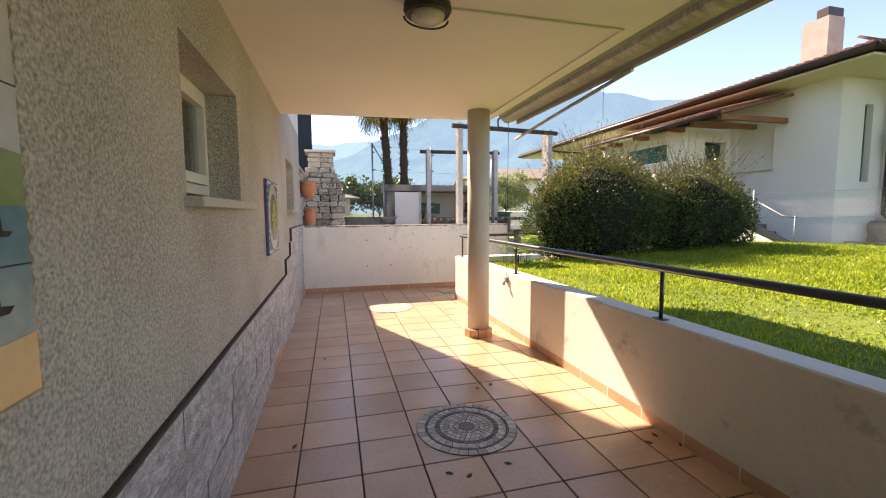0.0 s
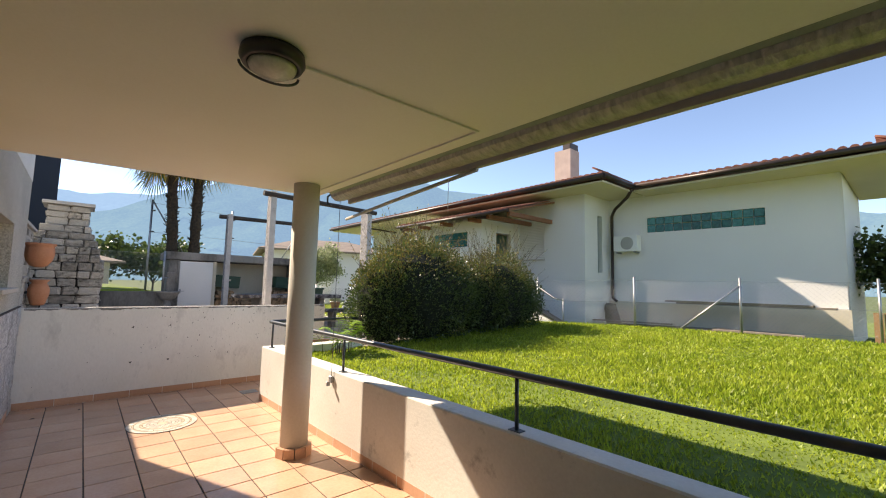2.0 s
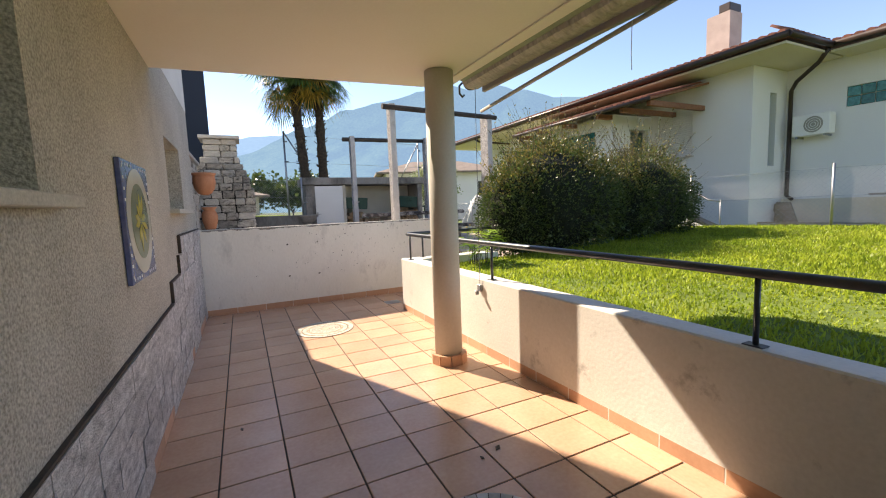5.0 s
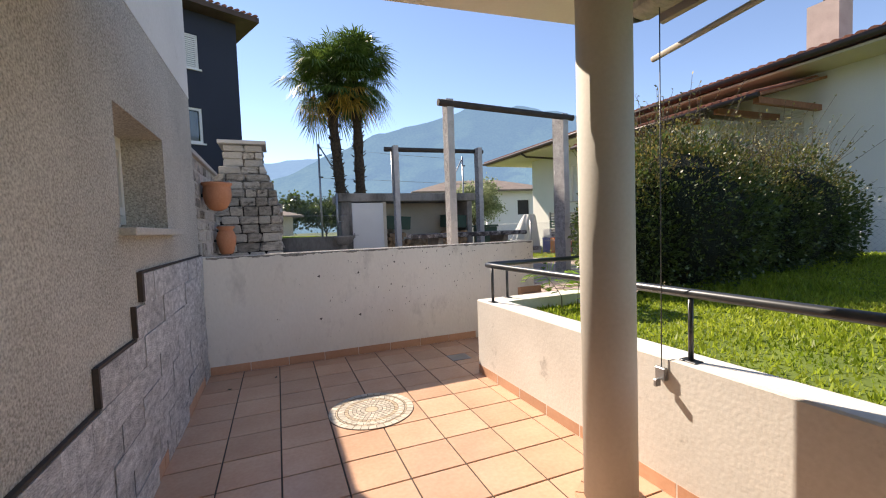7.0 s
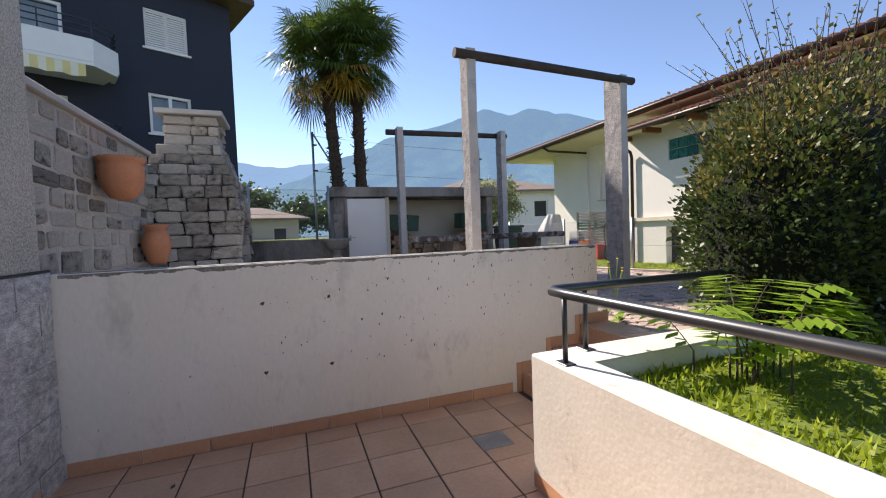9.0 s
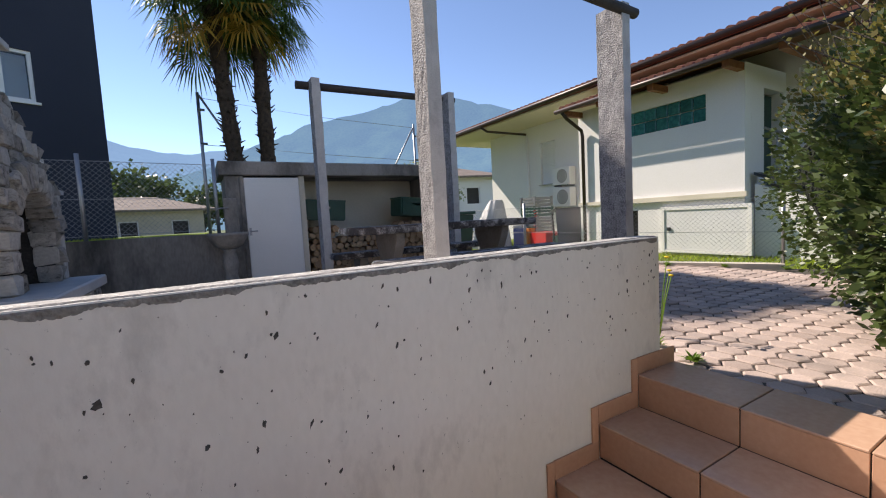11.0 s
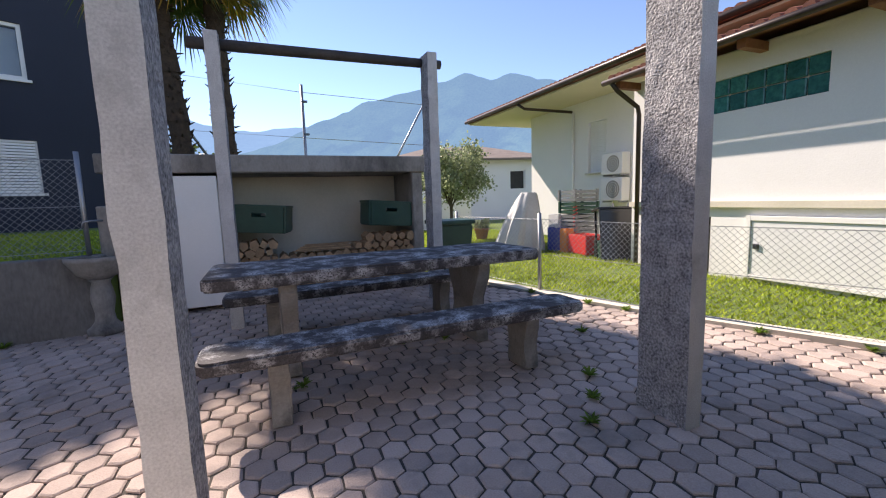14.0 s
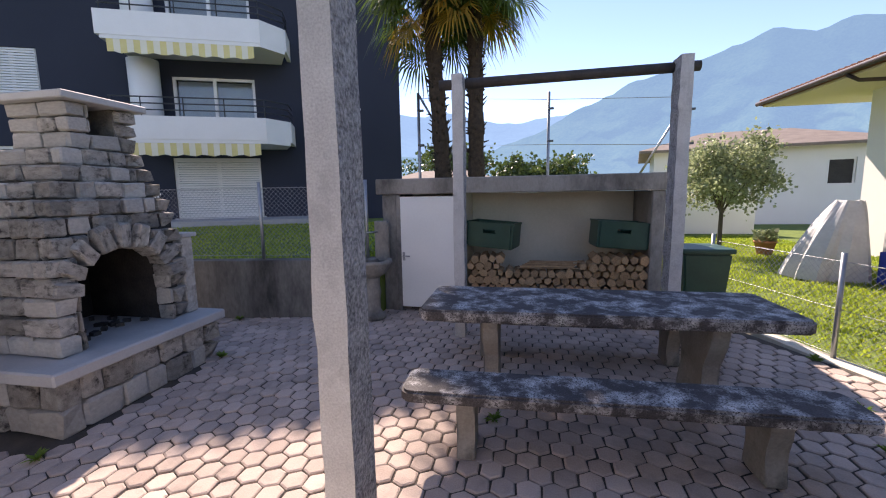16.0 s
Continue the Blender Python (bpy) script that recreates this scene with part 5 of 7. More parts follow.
def palm(x, y, ztop, lean, seed, label):
    r = random.Random(seed)
    e = thing("palm_tree", (x, y, 0.6), label, "palm tree", "palms behind the shed")
    tk = bmesh.new()
    pts = [Vector((x + lean[0] * u ** 1.5, y + lean[1] * u ** 1.5, 0.55 + (ztop - 0.55) * u)) for u in [k / 14 for k in range(15)]]
    for a, b, k in zip(pts, pts[1:], range(14)):
        tube(tk, a, b, 0.145 + 0.03 * (k % 2) - 0.002 * k, 0.155 - 0.002 * k, 14, False)
    part("trunk", tk, M_PALMBARK, e)
    sc = bmesh.new()
    for k in range(260):
        u = r.random()
        a = r.uniform(0, 6.283)
        p = pts[0].lerp(pts[-1], u)
        p = Vector((x + lean[0] * u ** 1.5, y + lean[1] * u ** 1.5, 0.55 + (ztop - 0.55) * u)) + Vector((math.cos(a), math.sin(a), 0)) * 0.14
        q = p + Vector((math.cos(a) * r.uniform(0.03, 0.10), math.sin(a) * r.uniform(0.03, 0.10), r.uniform(-0.02, 0.10)))
        tube(sc, p, q, 0.018, 0.006, 4, True)
    part("leaf_stub", sc, M_PALMBARK, e)["kind"] = "stuff"
    top = pts[-1]
    stalk = bmesh.new()
    green, dry = ([], []), ([], [])
    for k in range(80):
        a = r.uniform(0, 6.283)
        el = radians(r.uniform(-55, 80))
        old = el < radians(-25) and r.random() < 0.5
        d = Vector((math.cos(a) * math.cos(el), math.sin(a) * math.cos(el), math.sin(el)))
        L = r.uniform(0.55, 0.95)
        hub = top + Vector((0, 0, r.uniform(-0.1, 0.35))) + d * L
        tube(stalk, top + Vector((0, 0, 0.05)), hub, 0.012, 0.008, 5, False)
        side = d.cross(Vector((0, 0, 1))).normalized() if abs(d.z) < 0.98 else Vector((1, 0, 0))
        nrm = side.cross(d).normalized()
        vs, fs = dry if old else green
        for s in range(30):
            t = radians(-125 + 250 * s / 29)
            ln = r.uniform(0.55, 0.85) * (0.75 + 0.25 * math.cos(t))
            w = (d * math.cos(t) + side * math.sin(t)).normalized()
            wd = nrm.cross(w) * 0.02
            droop = Vector((0, 0, -0.10 - 0.12 * r.random()))
            m = hub + w * ln * 0.6 + nrm * 0.03
            tip = hub + w * ln + droop * 1.3
            i = len(vs)
            vs += [tuple(hub), tuple(m + wd), tuple(tip), tuple(m - wd)]
            fs.append((i, i + 1, i + 2, i + 3))
    part("leaf_stalk", stalk, M_PALM, e)["kind"] = "stuff"
    tri_mesh("fronds", *green, M_PALM, "dark green fan fronds", kind="stuff", parent=e)
    if dry[0]:
        tri_mesh("dry_fronds", *dry, M_PALM_DRY, "yellowed hanging fan fronds", kind="stuff", parent=e)
    settle(e)


palm(2.36, 15.78, 5.60, (-0.28, 0.0), 31, "tall fan palm with shaggy dark trunk")
palm(2.90, 15.92, 5.85, (-0.02, 0.0), 32, "tall fan palm with shaggy dark trunk")


# ---- stone wall with hanging pots ----
M_BLOCK_STONE = mat("weathered grey block", (0.24, 0.225, 0.20), (0.54, 0.51, 0.46), 0.95, 3, 30, 1.0, 0.02, rand=0.35, stain=(0.05, 0.044, 0.04), stain_scale=2.2, stain_lo=0.52, stain_hi=0.68)
M_POINTING = mat("pale rough pointing", (0.36, 0.345, 0.315), (0.52, 0.50, 0.46), 1.0, 5, 40, 1.0, 0.015)
M_BLOCK_PALE = mat("pale grey block", (0.36, 0.345, 0.315), (0.52, 0.50, 0.46), 0.95, 7, 60, 0.9, 0.008, rand=0.18)
M_MORTAR = mat("rough mortar", (0.10, 0.09, 0.08), (0.22, 0.20, 0.17), 1.0, 10, 60, 1.0, 0.01)
M_TERRA = mat("fired terracotta", (0.42, 0.17, 0.085), (0.55, 0.25, 0.14), 0.85, 6, 60, 0.3, 0.003)
M_SLAB = mat("grey stone slab", (0.36, 0.36, 0.36), (0.46, 0.46, 0.45), 0.7, 4, 70, 0.3, 0.003)


def stone_mesh(seed, material):
    """One hewn stone of unit size with uneven faces."""
    r = random.Random(seed)
    bm = box((-0.5, -0.5, -0.5), (0.5, 0.5, 0.5), bevel=0.10)
    for v in bm.verts:
        v.co += Vector((r.uniform(-0.06, 0.06), r.uniform(-0.06, 0.06), r.uniform(-0.07, 0.07)))
    return mesh_of(bm, material, "stone")


STONES = [stone_mesh(40 + k, M_BLOCK_STONE) for k in range(8)]
STONES_PALE = [stone_mesh(60 + k, M_BLOCK_PALE) for k in range(6)]
gw = obj("wall_garden", box((-0.62, 8.07, 0.3), (-0.362, 10.55, 2.34)), M_POINTING, label="stone-faced garden wall with flat capping", category="wall", kind="structure")
r5 = random.Random(5)
z = 1.0
while z < 2.28:
    hc = r5.uniform(0.11, 0.2)
    hc = min(hc, 2.335 - z)
    y = 8.10
    while y < 10.5:
        L = min(r5.uniform(0.14, 0.36), 10.54 - y)
        shared("stone", r5.choice(STONES if r5.random() < 0.4 else STONES_PALE), gw, Matrix.Translation((-0.375, y + L / 2, z + hc / 2)) @ Matrix.Rotation(radians(r5.gauss(0, 3)), 4, "X") @ Matrix.Diagonal((r5.uniform(0.035, 0.065), L - r5.uniform(0.02, 0.06), hc - r5.uniform(0.02, 0.045), 1)))
        y += L
    z += hc
part("capping", box((-0.66, 8.08, 2.345), (-0.32, 10.58, 2.395), bevel=0.006), M_SLAB, gw, "grey capping slab")


def wall_pot(x, y, z, s, kind, label):
    e = thing("wall_pot", (x, y, z), label, "pot", "pots on the garden wall")
    if kind:
        prof = [(0.04, -0.19), (0.09, -0.165), (0.135, -0.09), (0.155, 0.0), (0.15, 0.08), (0.145, 0.11), (0.165, 0.13), (0.165, 0.155), (0.135, 0.155), (0.13, 0.08)]
    else:
        prof = [(0.07, -0.20), (0.09, -0.17), (0.125, -0.03), (0.13, 0.05), (0.105, 0.12), (0.085, 0.15), (0.12, 0.19), (0.115, 0.205), (0.08, 0.19), (0.07, 0.12)]
    b = bmesh.new()
    n = 28
    rings = [[b.verts.new((s * rr * (1 + (0.05 if kind else 0.02) * math.cos(k * math.pi)) * math.cos(2 * math.pi * k / n), s * rr * (1 + (0.05 if kind else 0.02) * math.cos(k * math.pi)) * math.sin(2 * math.pi * k / n), s * zz)) for k in range(n)] for rr, zz in prof]
    for u, v in zip(rings, rings[1:]):
        for k in range(n):
            b.faces.new((u[k], u[(k + 1) % n], v[(k + 1) % n], v[k])).smooth = True
    b.faces.new(rings[0][::-1])
    b.faces.new(rings[-1])
    part("body", b, M_TERRA, e)
    part("bracket", box((-0.16 * s - 0.02, -0.01, -0.02), (-0.11 * s, 0.01, 0.02)), M_RAIL, e)


wall_pot(-0.18, 9.18, 1.93, 1.0, True, "fluted terracotta wall pot hung on the stone wall")
wall_pot(-0.20, 10.08, 1.36, 1.0, False, "round terracotta urn hung on the stone wall")


# ---- stone barbecue ----
def barbecue():
    zb = pave_z(0.3, 10.7)
    e = thing("stone_barbecue", (0.2, 10.85, zb), "stone block barbecue with arched hearth and chimney", "barbecue")
    r = random.Random(9)

    def course(x0, x1, y0, y1, z, h, pale, gap=None, faces="SEN", name="stone"):
        """One ring of blocks round a rectangle; gap: the part of the east face that stays open."""
        d = 0.16
        if "S" in faces:
            x = x0
            while x < x1 - 0.02:
                L = min(r.uniform(0.16, 0.34), x1 - x)
                L = x1 - x if x1 - x - L < 0.07 else L
                shared(name, r.choice(STONES_PALE if r.random() < pale else STONES), e, Matrix.Translation((x + L / 2, y0 + d / 2 + r.uniform(-0.012, 0.012), z + h / 2)) @ Matrix.Diagonal((L - 0.010, d, h - 0.010, 1)))
                x += L
        for yy in (("N",) if "N" in faces else ()):
            shared(name, r.choice(STONES), e, Matrix.Translation(((x0 + x1) / 2, y1 - d / 2, z + h / 2)) @ Matrix.Diagonal((x1 - x0 - 0.01, d, h - 0.01, 1)))
        if "E" in faces:
            spans = [(y0 + d, y1 - d)]
            if gap:
                spans = [(y0 + d, gap[0]), (gap[1], y1 - d)]
            for a, b in spans:
                y = a
                while y < b - 0.02:
                    L = min(r.uniform(0.14, 0.30), b - y)
                    L = b - y if b - y - L < 0.06 else L
                    shared(name, r.choice(STONES_PALE if r.random() < pale else STONES), e, Matrix.Translation((x1 - d / 2 + r.uniform(-0.01, 0.01), y + L / 2, z + h / 2)) @ Matrix.Diagonal((d, L - 0.010, h - 0.010, 1)))
                    y += L
    # plinth
    part("mortar_core", box((-0.50, 10.18, zb - 0.05), (0.70, 11.50, 0.925)), M_MORTAR, e)
    for z, h in ((zb - 0.02, 0.20), (zb + 0.18, 0.925 - zb - 0.18)):
        course(-0.60, 0.78, 10.10, 11.56, z, h, 0.35)
    part("hearth_slab", box((-0.66, 10.04, 0.93), (0.85, 11.62, 1.02), bevel=0.012), M_SLAB, e, "smooth grey hearth slab")
    # hearth body with arched opening
    y0, y1, x1 = 10.28, 11.42, 0.62
    ga, gb = 10.46, 11.22
    zc = 1.02
    for k, h in enumerate((0.14, 0.15, 0.14, 0.14, 0.13)):
        course(-0.55, x1, y0, y1, zc, h, 0.55 if k < 3 else 0.25, gap=(ga, gb))
        zc += h
    # arch stones
    cy, cz, R = (ga + gb) / 2, 1.42, (gb - ga) / 2
    for k in range(9):
        a = math.pi * (k + 0.5) / 9
        m = Matrix.Translation((x1 - 0.07, cy + (R + 0.10) * math.cos(a), cz + (R + 0.10) * math.sin(a) * 0.88)) @ Matrix.Rotation(a - math.pi / 2, 4, "X") @ Matrix.Diagonal((0.19, 0.108, 0.20, 1))
        shared("arch_stone", r.choice(STONES), e, m)
    core = [((-0.45, y0 + 0.05, 1.021), (-0.30, y1 - 0.05, 2.0)), ((-0.299, y0 + 0.05, 1.021), (x1 - 0.06, ga - 0.02, 2.0)), ((-0.299, gb + 0.02, 1.021), (x1 - 0.06, y1 - 0.05, 2.0)), ((-0.299, ga - 0.019, 1.84), (x1 - 0.06, gb + 0.019, 2.0))]
    soot = mat("sooty firebox", (0.012, 0.010, 0.009), (0.05, 0.043, 0.038), 1.0, 6, 50, 1.0, 0.01)
    for lo, hi in core:
        part("firebox_wall", box(lo, hi), soot, e, "soot-blackened firebox wall")
    # spandrels over the arch, then the taper to the chimney
    for k, (z, h) in enumerate(((1.72, 0.15), (1.87, 0.14))):
        wgap = 0.26 if k == 0 else 0.0
        course(-0.52, x1 - 0.01 - 0.03 * k, y0 + 0.02, y1 - 0.02, z, h, 0.2, gap=(cy - wgap, cy + wgap) if wgap else None)
    z = 2.01
    n = 4
    for k in range(n):
        u = (k + 0.5) / n
        h = 0.13
        bx0, bx1 = -0.45 + 0.20 * u, 0.60 - 0.20 * u
        by0, by1 = y0 + 0.03 + 0.34 * u, y1 - 0.03 - 0.12 * u
        course(bx0, bx1, by0, by1, z, h, 0.3)
        part("mortar_core", box((bx0 + 0.04, by0 + 0.05, z), (bx1 - 0.05, by1 - 0.05, z + h)), M_MORTAR, e)
        z += h
    cx0, cx1, cy0, cy1 = -0.20, 0.385, 10.70, 11.28
    for k, h in enumerate((0.13, 0.115, 0.115)):
        course(cx0, cx1, cy0, cy1, z, h, 0.95, gap=(10.88, 11.10) if k else None)
        part("mortar_core", boxes([((cx0 + 0.05, cy0 + 0.05, z), (cx0 + 0.10, cy1 - 0.05, z + h)), ((cx0 + 0.10, cy0 + 0.05, z), (cx1 - 0.05, 10.87, z + h)), ((cx0 + 0.10, 11.11, z), (cx1 - 0.05, cy1 - 0.05, z + h))]), M_MORTAR, e)
        z += h
    part("cap_slab", box((cx0 - 0.06, 10.63, z + 0.001), (0.45, 11.35, z + 0.06), bevel=0.008), M_SLAB, e, "grey stone cap slab")
    part("ledge", box((0.30, 11.425, 1.76), (0.62, 11.60, 1.80), bevel=0.006), M_SLAB, e)
    part("ledge_support", box((0.34, 11.425, 1.021), (0.60, 11.56, 1.758), bevel=0.01), M_BLOCK_STONE, e)
    ash = bmesh.new()
    for k in range(26):
        p = Vector((r.uniform(-0.2, 0.4), r.uniform(ga + 0.05, gb - 0.05), 1.035))
        bm_box(ash, (-0.03, -0.02, -0.015), (0.03, 0.02, 0.015), Matrix.Translation(p) @ Matrix.Rotation(r.uniform(0, 3), 4, "Z"))
    part("charcoal", ash, M_DARK, e, "burnt charcoal")["kind"] = "stuff"
    settle(e)
    e.location += Vector((-0.06, 0.12, 0))


barbecue()

# ---- apartment block ----
BM = Matrix(((-0.914, 0.407, 0, -0.70), (-0.407, -0.914, 0, 23.3), (0, 0, 1, 0), (0, 0, 0, 1)))
apt = new("apartment_building")
apt.matrix_world = BM
tagged(apt, "dark blue apartment block with white balconies and striped awnings", "building")
holes = [(1.5, 2.8, 2.27, 3.65), (1.5, 2.8, 5.2, 6.6), (1.5, 2.8, 8.15, 9.5), (4.9, 7.6, 1.45, 3.45), (4.9, 7.4, 4.1, 6.05), (4.9, 7.4, 6.95, 8.9), (11.0, 12.4, 2.3, 3.8), (11.0, 12.4, 5.3, 6.7), (11.0, 12.4, 8.2, 9.6)]
part("wall", holed(-0.35, 0.0, 0.0, 16.0, 0.5, 10.4, holes, "y"), M_BLUE, apt, "dark blue rendered facade")
part("wall", boxes([((0.0, -11, 0.5), (0.35, -0.351, 10.4))]), M_BLUE, apt, "dark blue rendered side")
part("wall", boxes([((0.351, -11, 0.5), (16, -10.7, 10.4))]), M_BLUE, apt)
part("wall", boxes([((15.65, -10.69, 0.5), (16, -0.351, 10.4))]), M_BLUE, apt)
part("floor_slab", box((0.36, -10.6, 3.5), (15.6, -0.4, 3.7)), M_DARK, apt)
part("floor_slab", box((0.36, -10.6, 6.4), (15.6, -0.4, 6.6)), M_DARK, apt)
part("roof", boxes([((-0.7, -11.5, 10.41), (16.5, 0.75, 10.62))]), mat("dark eave boards", (0.05, 0.03, 0.022), (0.09, 0.055, 0.04), 0.7, 3, 30, 0.2), apt, "dark projecting eave")
tb = bmesh.new()
roof_tiles(tb, (-0.7, 0.78, 10.64), (16.5, 0.78, 10.64), (0, -1, 0.3), 70)
part("roof_edge", tb, M_ROOFTILE, apt)["kind"] = "stuff"


def apt_window(u0, u1, z0, z1, closed):
    f = bmesh.new()
    t = 0.09
    for a, b, c, d in ((u0, u0 + t, z0, z1), (u1 - t, u1, z0, z1), (u0 + t, u1 - t, z1 - t, z1), (u0 + t, u1 - t, z0, z0 + t), ((u0 + u1) / 2 - 0.05, (u0 + u1) / 2 + 0.05, z0 + t, z1 - t)):
        bm_box(f, (a, -0.16, c), (b, -0.06, d))
    w = part("window", f, M_WPAINT, apt, "white framed window")
    g = part("pane", box((u0 + t, -0.13, z0 + t), (u1 - t, -0.12, z1 - t)), M_GLASS, w)
    part("sill", box((u0 - 0.08, -0.2, z0 - 0.07), (u1 + 0.08, 0.07, z0 - 0.005)), M_WPAINT, w)
    part("blind", box((u0 + t, -0.30, z0 + t), (u1 - t, -0.29, z1 - t)), mat("pale curtain", (0.30, 0.33, 0.36), (0.38, 0.40, 0.42), 0.9, 3, 20, 0.1), w)
    if closed:
        me = mesh_of(box((-(u1 - u0) / 2 + 0.05, -0.012, -0.03), ((u1 - u0) / 2 - 0.05, 0.012, 0.03)), M_WPAINT, "slat")
        n = int((z1 - z0) / 0.075)
        for i in range(n):
            shared("slat", me, w, Matrix.Translation(((u0 + u1) / 2, -0.035, z0 + (i + 0.5) * (z1 - z0) / n)) @ Matrix.Rotation(radians(25), 4, "X"))


for o in holes:
    apt_window(*o, o in (holes[0], holes[2], holes[3], holes[7]))
M_STRIPE = mat("yellow awning cloth", (0.66, 0.56, 0.22), (0.74, 0.64, 0.30), 0.8, 3, 40, 0.1)
M_STRIPE2 = mat("cream awning cloth", (0.74, 0.70, 0.55), (0.80, 0.76, 0.62), 0.8, 3, 40, 0.1)
for zt in (4.5, 7.32):
    b = part("balcony", prism([(4.0, 0.01), (8.5, 0.01), (8.5, 1.72), (4.35, 1.72), (3.75, 1.1)], zt - 0.76, zt - 0.66), M_WPAINT, apt, "white balcony")
    part("parapet", box((4.35, 1.62, zt - 0.66), (8.5, 1.74, zt)), M_WPAINT, b)
    part("parapet", prism([(3.75, 1.10), (3.83, 1.02), (4.40, 1.61), (4.35, 1.72)], zt - 0.66, zt), M_WPAINT, b)
    part("parapet", box((3.70, 0.01, zt - 0.66), (3.82, 1.05, zt)), M_WPAINT, b)
    part("parapet", box((8.501, 0.01, zt - 0.66), (8.6, 1.74, zt)), M_WPAINT, b)
    rl = bmesh.new()
    for dz in (0.18, 0.36, 0.54):
        pipe([(3.76, 0.1, zt + dz), (3.76, 1.08, zt + dz), (4.37, 1.67, zt + dz), (8.5, 1.67, zt + dz)], 0.02, 6, rl)
    for u in (4.37, 5.5, 6.6, 7.7, 8.45):
        tube(rl, (u, 1.67, zt), (u, 1.67, zt + 0.54), 0.018, n=6)
    part("railing", rl, M_RAIL, b, "thin dark balcony rails")
    va = bmesh.new()
    vb = bmesh.new()
    for i in range(23):
        u0 = 4.55 + i * 0.165
        t = vb if i % 2 else va
        prism([(u0, 1.70), (u0 + 0.165, 1.70), (u0 + 0.165, 1.72), (u0, 1.72)], lambda x, y, i=i: zt - 1.12 - 0.03 * math.sin(x * 12), zt - 0.765, bm=t)
    part("awning_stripe", va, M_STRIPE, b, "yellow striped valance")["kind"] = "stuff"
    part("awning_stripe", vb, M_STRIPE2, b, "cream striped valance")["kind"] = "stuff"
    part("column", lathe([(0.42, zt - 0.65), (0.42, zt + 1.85)], 28, at=(7.98, 0.50, 0)), M_WPAINT, b, "white round pillar")
part("terrace", box((3.2, 0.01, 0.6), (9.6, 1.9, 1.42)), M_SLAB, apt, "grey terrace slab")


def plastic_chair(m, material, label):
    e = thing("plastic_chair", (0, 0, 0), label, "chair", "chairs at the apartment block")
    part("seat", box((-0.24, -0.22, 0.40), (0.24, 0.24, 0.44), bevel=0.012), material, e)
    for x in (-0.21, 0.21):
        for y in (-0.19, 0.20):
            b = bmesh.new()
            tube(b, (x * 1.12, y * 1.1, 0.0), (x, y, 0.40), 0.022, 0.026, 8)
            part("leg", b, material, e)
        part("armrest", pipe([(x * 1.08, 0.20, 0.40), (x * 1.12, 0.18, 0.64), (x * 1.12, -0.20, 0.66)], 0.02, 8), material, e)
    for k in range(5):
        x = -0.16 + 0.08 * k
        part("back_slat", box((x - 0.025, -0.245, 0.44), (x + 0.025, -0.22, 0.82)), material, e)
    part("back_rail", box((-0.25, -0.25, 0.80), (0.25, -0.215, 0.87), bevel=0.01), material, e)
    e.matrix_basis = m
    return e


ch = plastic_chair(BM @ Matrix.Translation((8.05, 0.9, 1.42)), M_WPAINT, "white plastic garden chair on the terrace")
plastic_chair(BM @ Matrix.Translation((6.3, 0.75, 3.70)) @ Matrix.Rotation(radians(180), 4, "Z"), M_RAIL, "dark plastic chair on the balcony")


# ---- fences ----
def chain_link(bm, a, b, za, zb, h, cell=0.055, r=0.0022):
    """Diagonal wires of a chain-link panel from a to b."""
    a, b = Vector((*a, 0)), Vector((*b, 0))
    L = (b - a).length
    d = (b - a) / L
    nrm = Vector((-d.y, d.x, 0))
    n = int((L + h) / cell)
    for sgn in (1, -1):
        for i in range(n):
            s0 = i * cell - (h if sgn > 0 else 0)
            p, q = (s0, 0.0), (s0 + sgn * h, h)
            lo, hi = (p, q)
            t0, t1 = 0.0, 1.0
            ds = hi[0] - lo[0]
            ta, tb = sorted(((0 - lo[0]) / ds, (L - lo[0]) / ds))
            t0, t1 = max(t0, ta), min(t1, tb)
            if t1 <= t0:
                continue
            u, v = lo[0] + ds * t0, lo[0] + ds * t1
            P = a + d * u + Vector((0, 0, za + (zb - za) * u / L + h * t0)) + nrm * r * sgn
            Q = a + d * v + Vector((0, 0, za + (zb - za) * v / L + h * t1)) + nrm * r * sgn
            tube(bm, P, Q, r, n=3, cap=False)


def wire_fence(name, pts, h, label, cell=0.06, wire=0.0018):
    e = thing(name, (*pts[0][:2], pts[0][2]), label, "fence")
    w = bmesh.new()
    for (x0, y0, z0), (x1, y1, z1) in zip(pts, pts[1:]):
        chain_link(w, (x0, y0), (x1, y1), z0 + 0.03, z1 + 0.03, h - 0.06, cell, wire)
        for dz in (0.05, h * 0.5, h - 0.04):
            tube(w, (x0, y0, z0 + dz), (x1, y1, z1 + dz), 0.003, n=4, cap=False)
    part("wire_mesh", w, M_GALV, e)["kind"] = "stuff"
    for x, y, z in pts:
        b = bmesh.new()
        tube(b, (x, y, z - 0.05), (x, y, z + h + 0.04), 0.022, n=10)
        pp = part("post", b, M_GALV, e)
    return settle(e)


F1 = [(6.15, 14.0, 0.57), (6.55, 12.4, 0.56), (7.0, 11.0, 0.53), (7.85, 9.1, 0.50)]
wire_fence("wire_fence", F1, 0.95, "low galvanised chain-link fence along the yard")
F2 = [(8.85, 7.15, 0.78), (9.68, 5.14, 0.82), (10.3, 3.3, 0.82), (10.95, 1.4, 0.82), (11.5, -0.3, 0.82), (12.1, -2.2, 0.82)]
f2 = wire_fence("wire_fence", F2, 1.05, "galvanised chain-link fence along the lawn", cell=0.09, wire=0.0011)
b = bmesh.new()
tube(b, (10.3, 3.3, 1.75), (9.95, 4.3, 0.82), 0.02, n=8)
o = part("brace", b, M_GALV, f2)
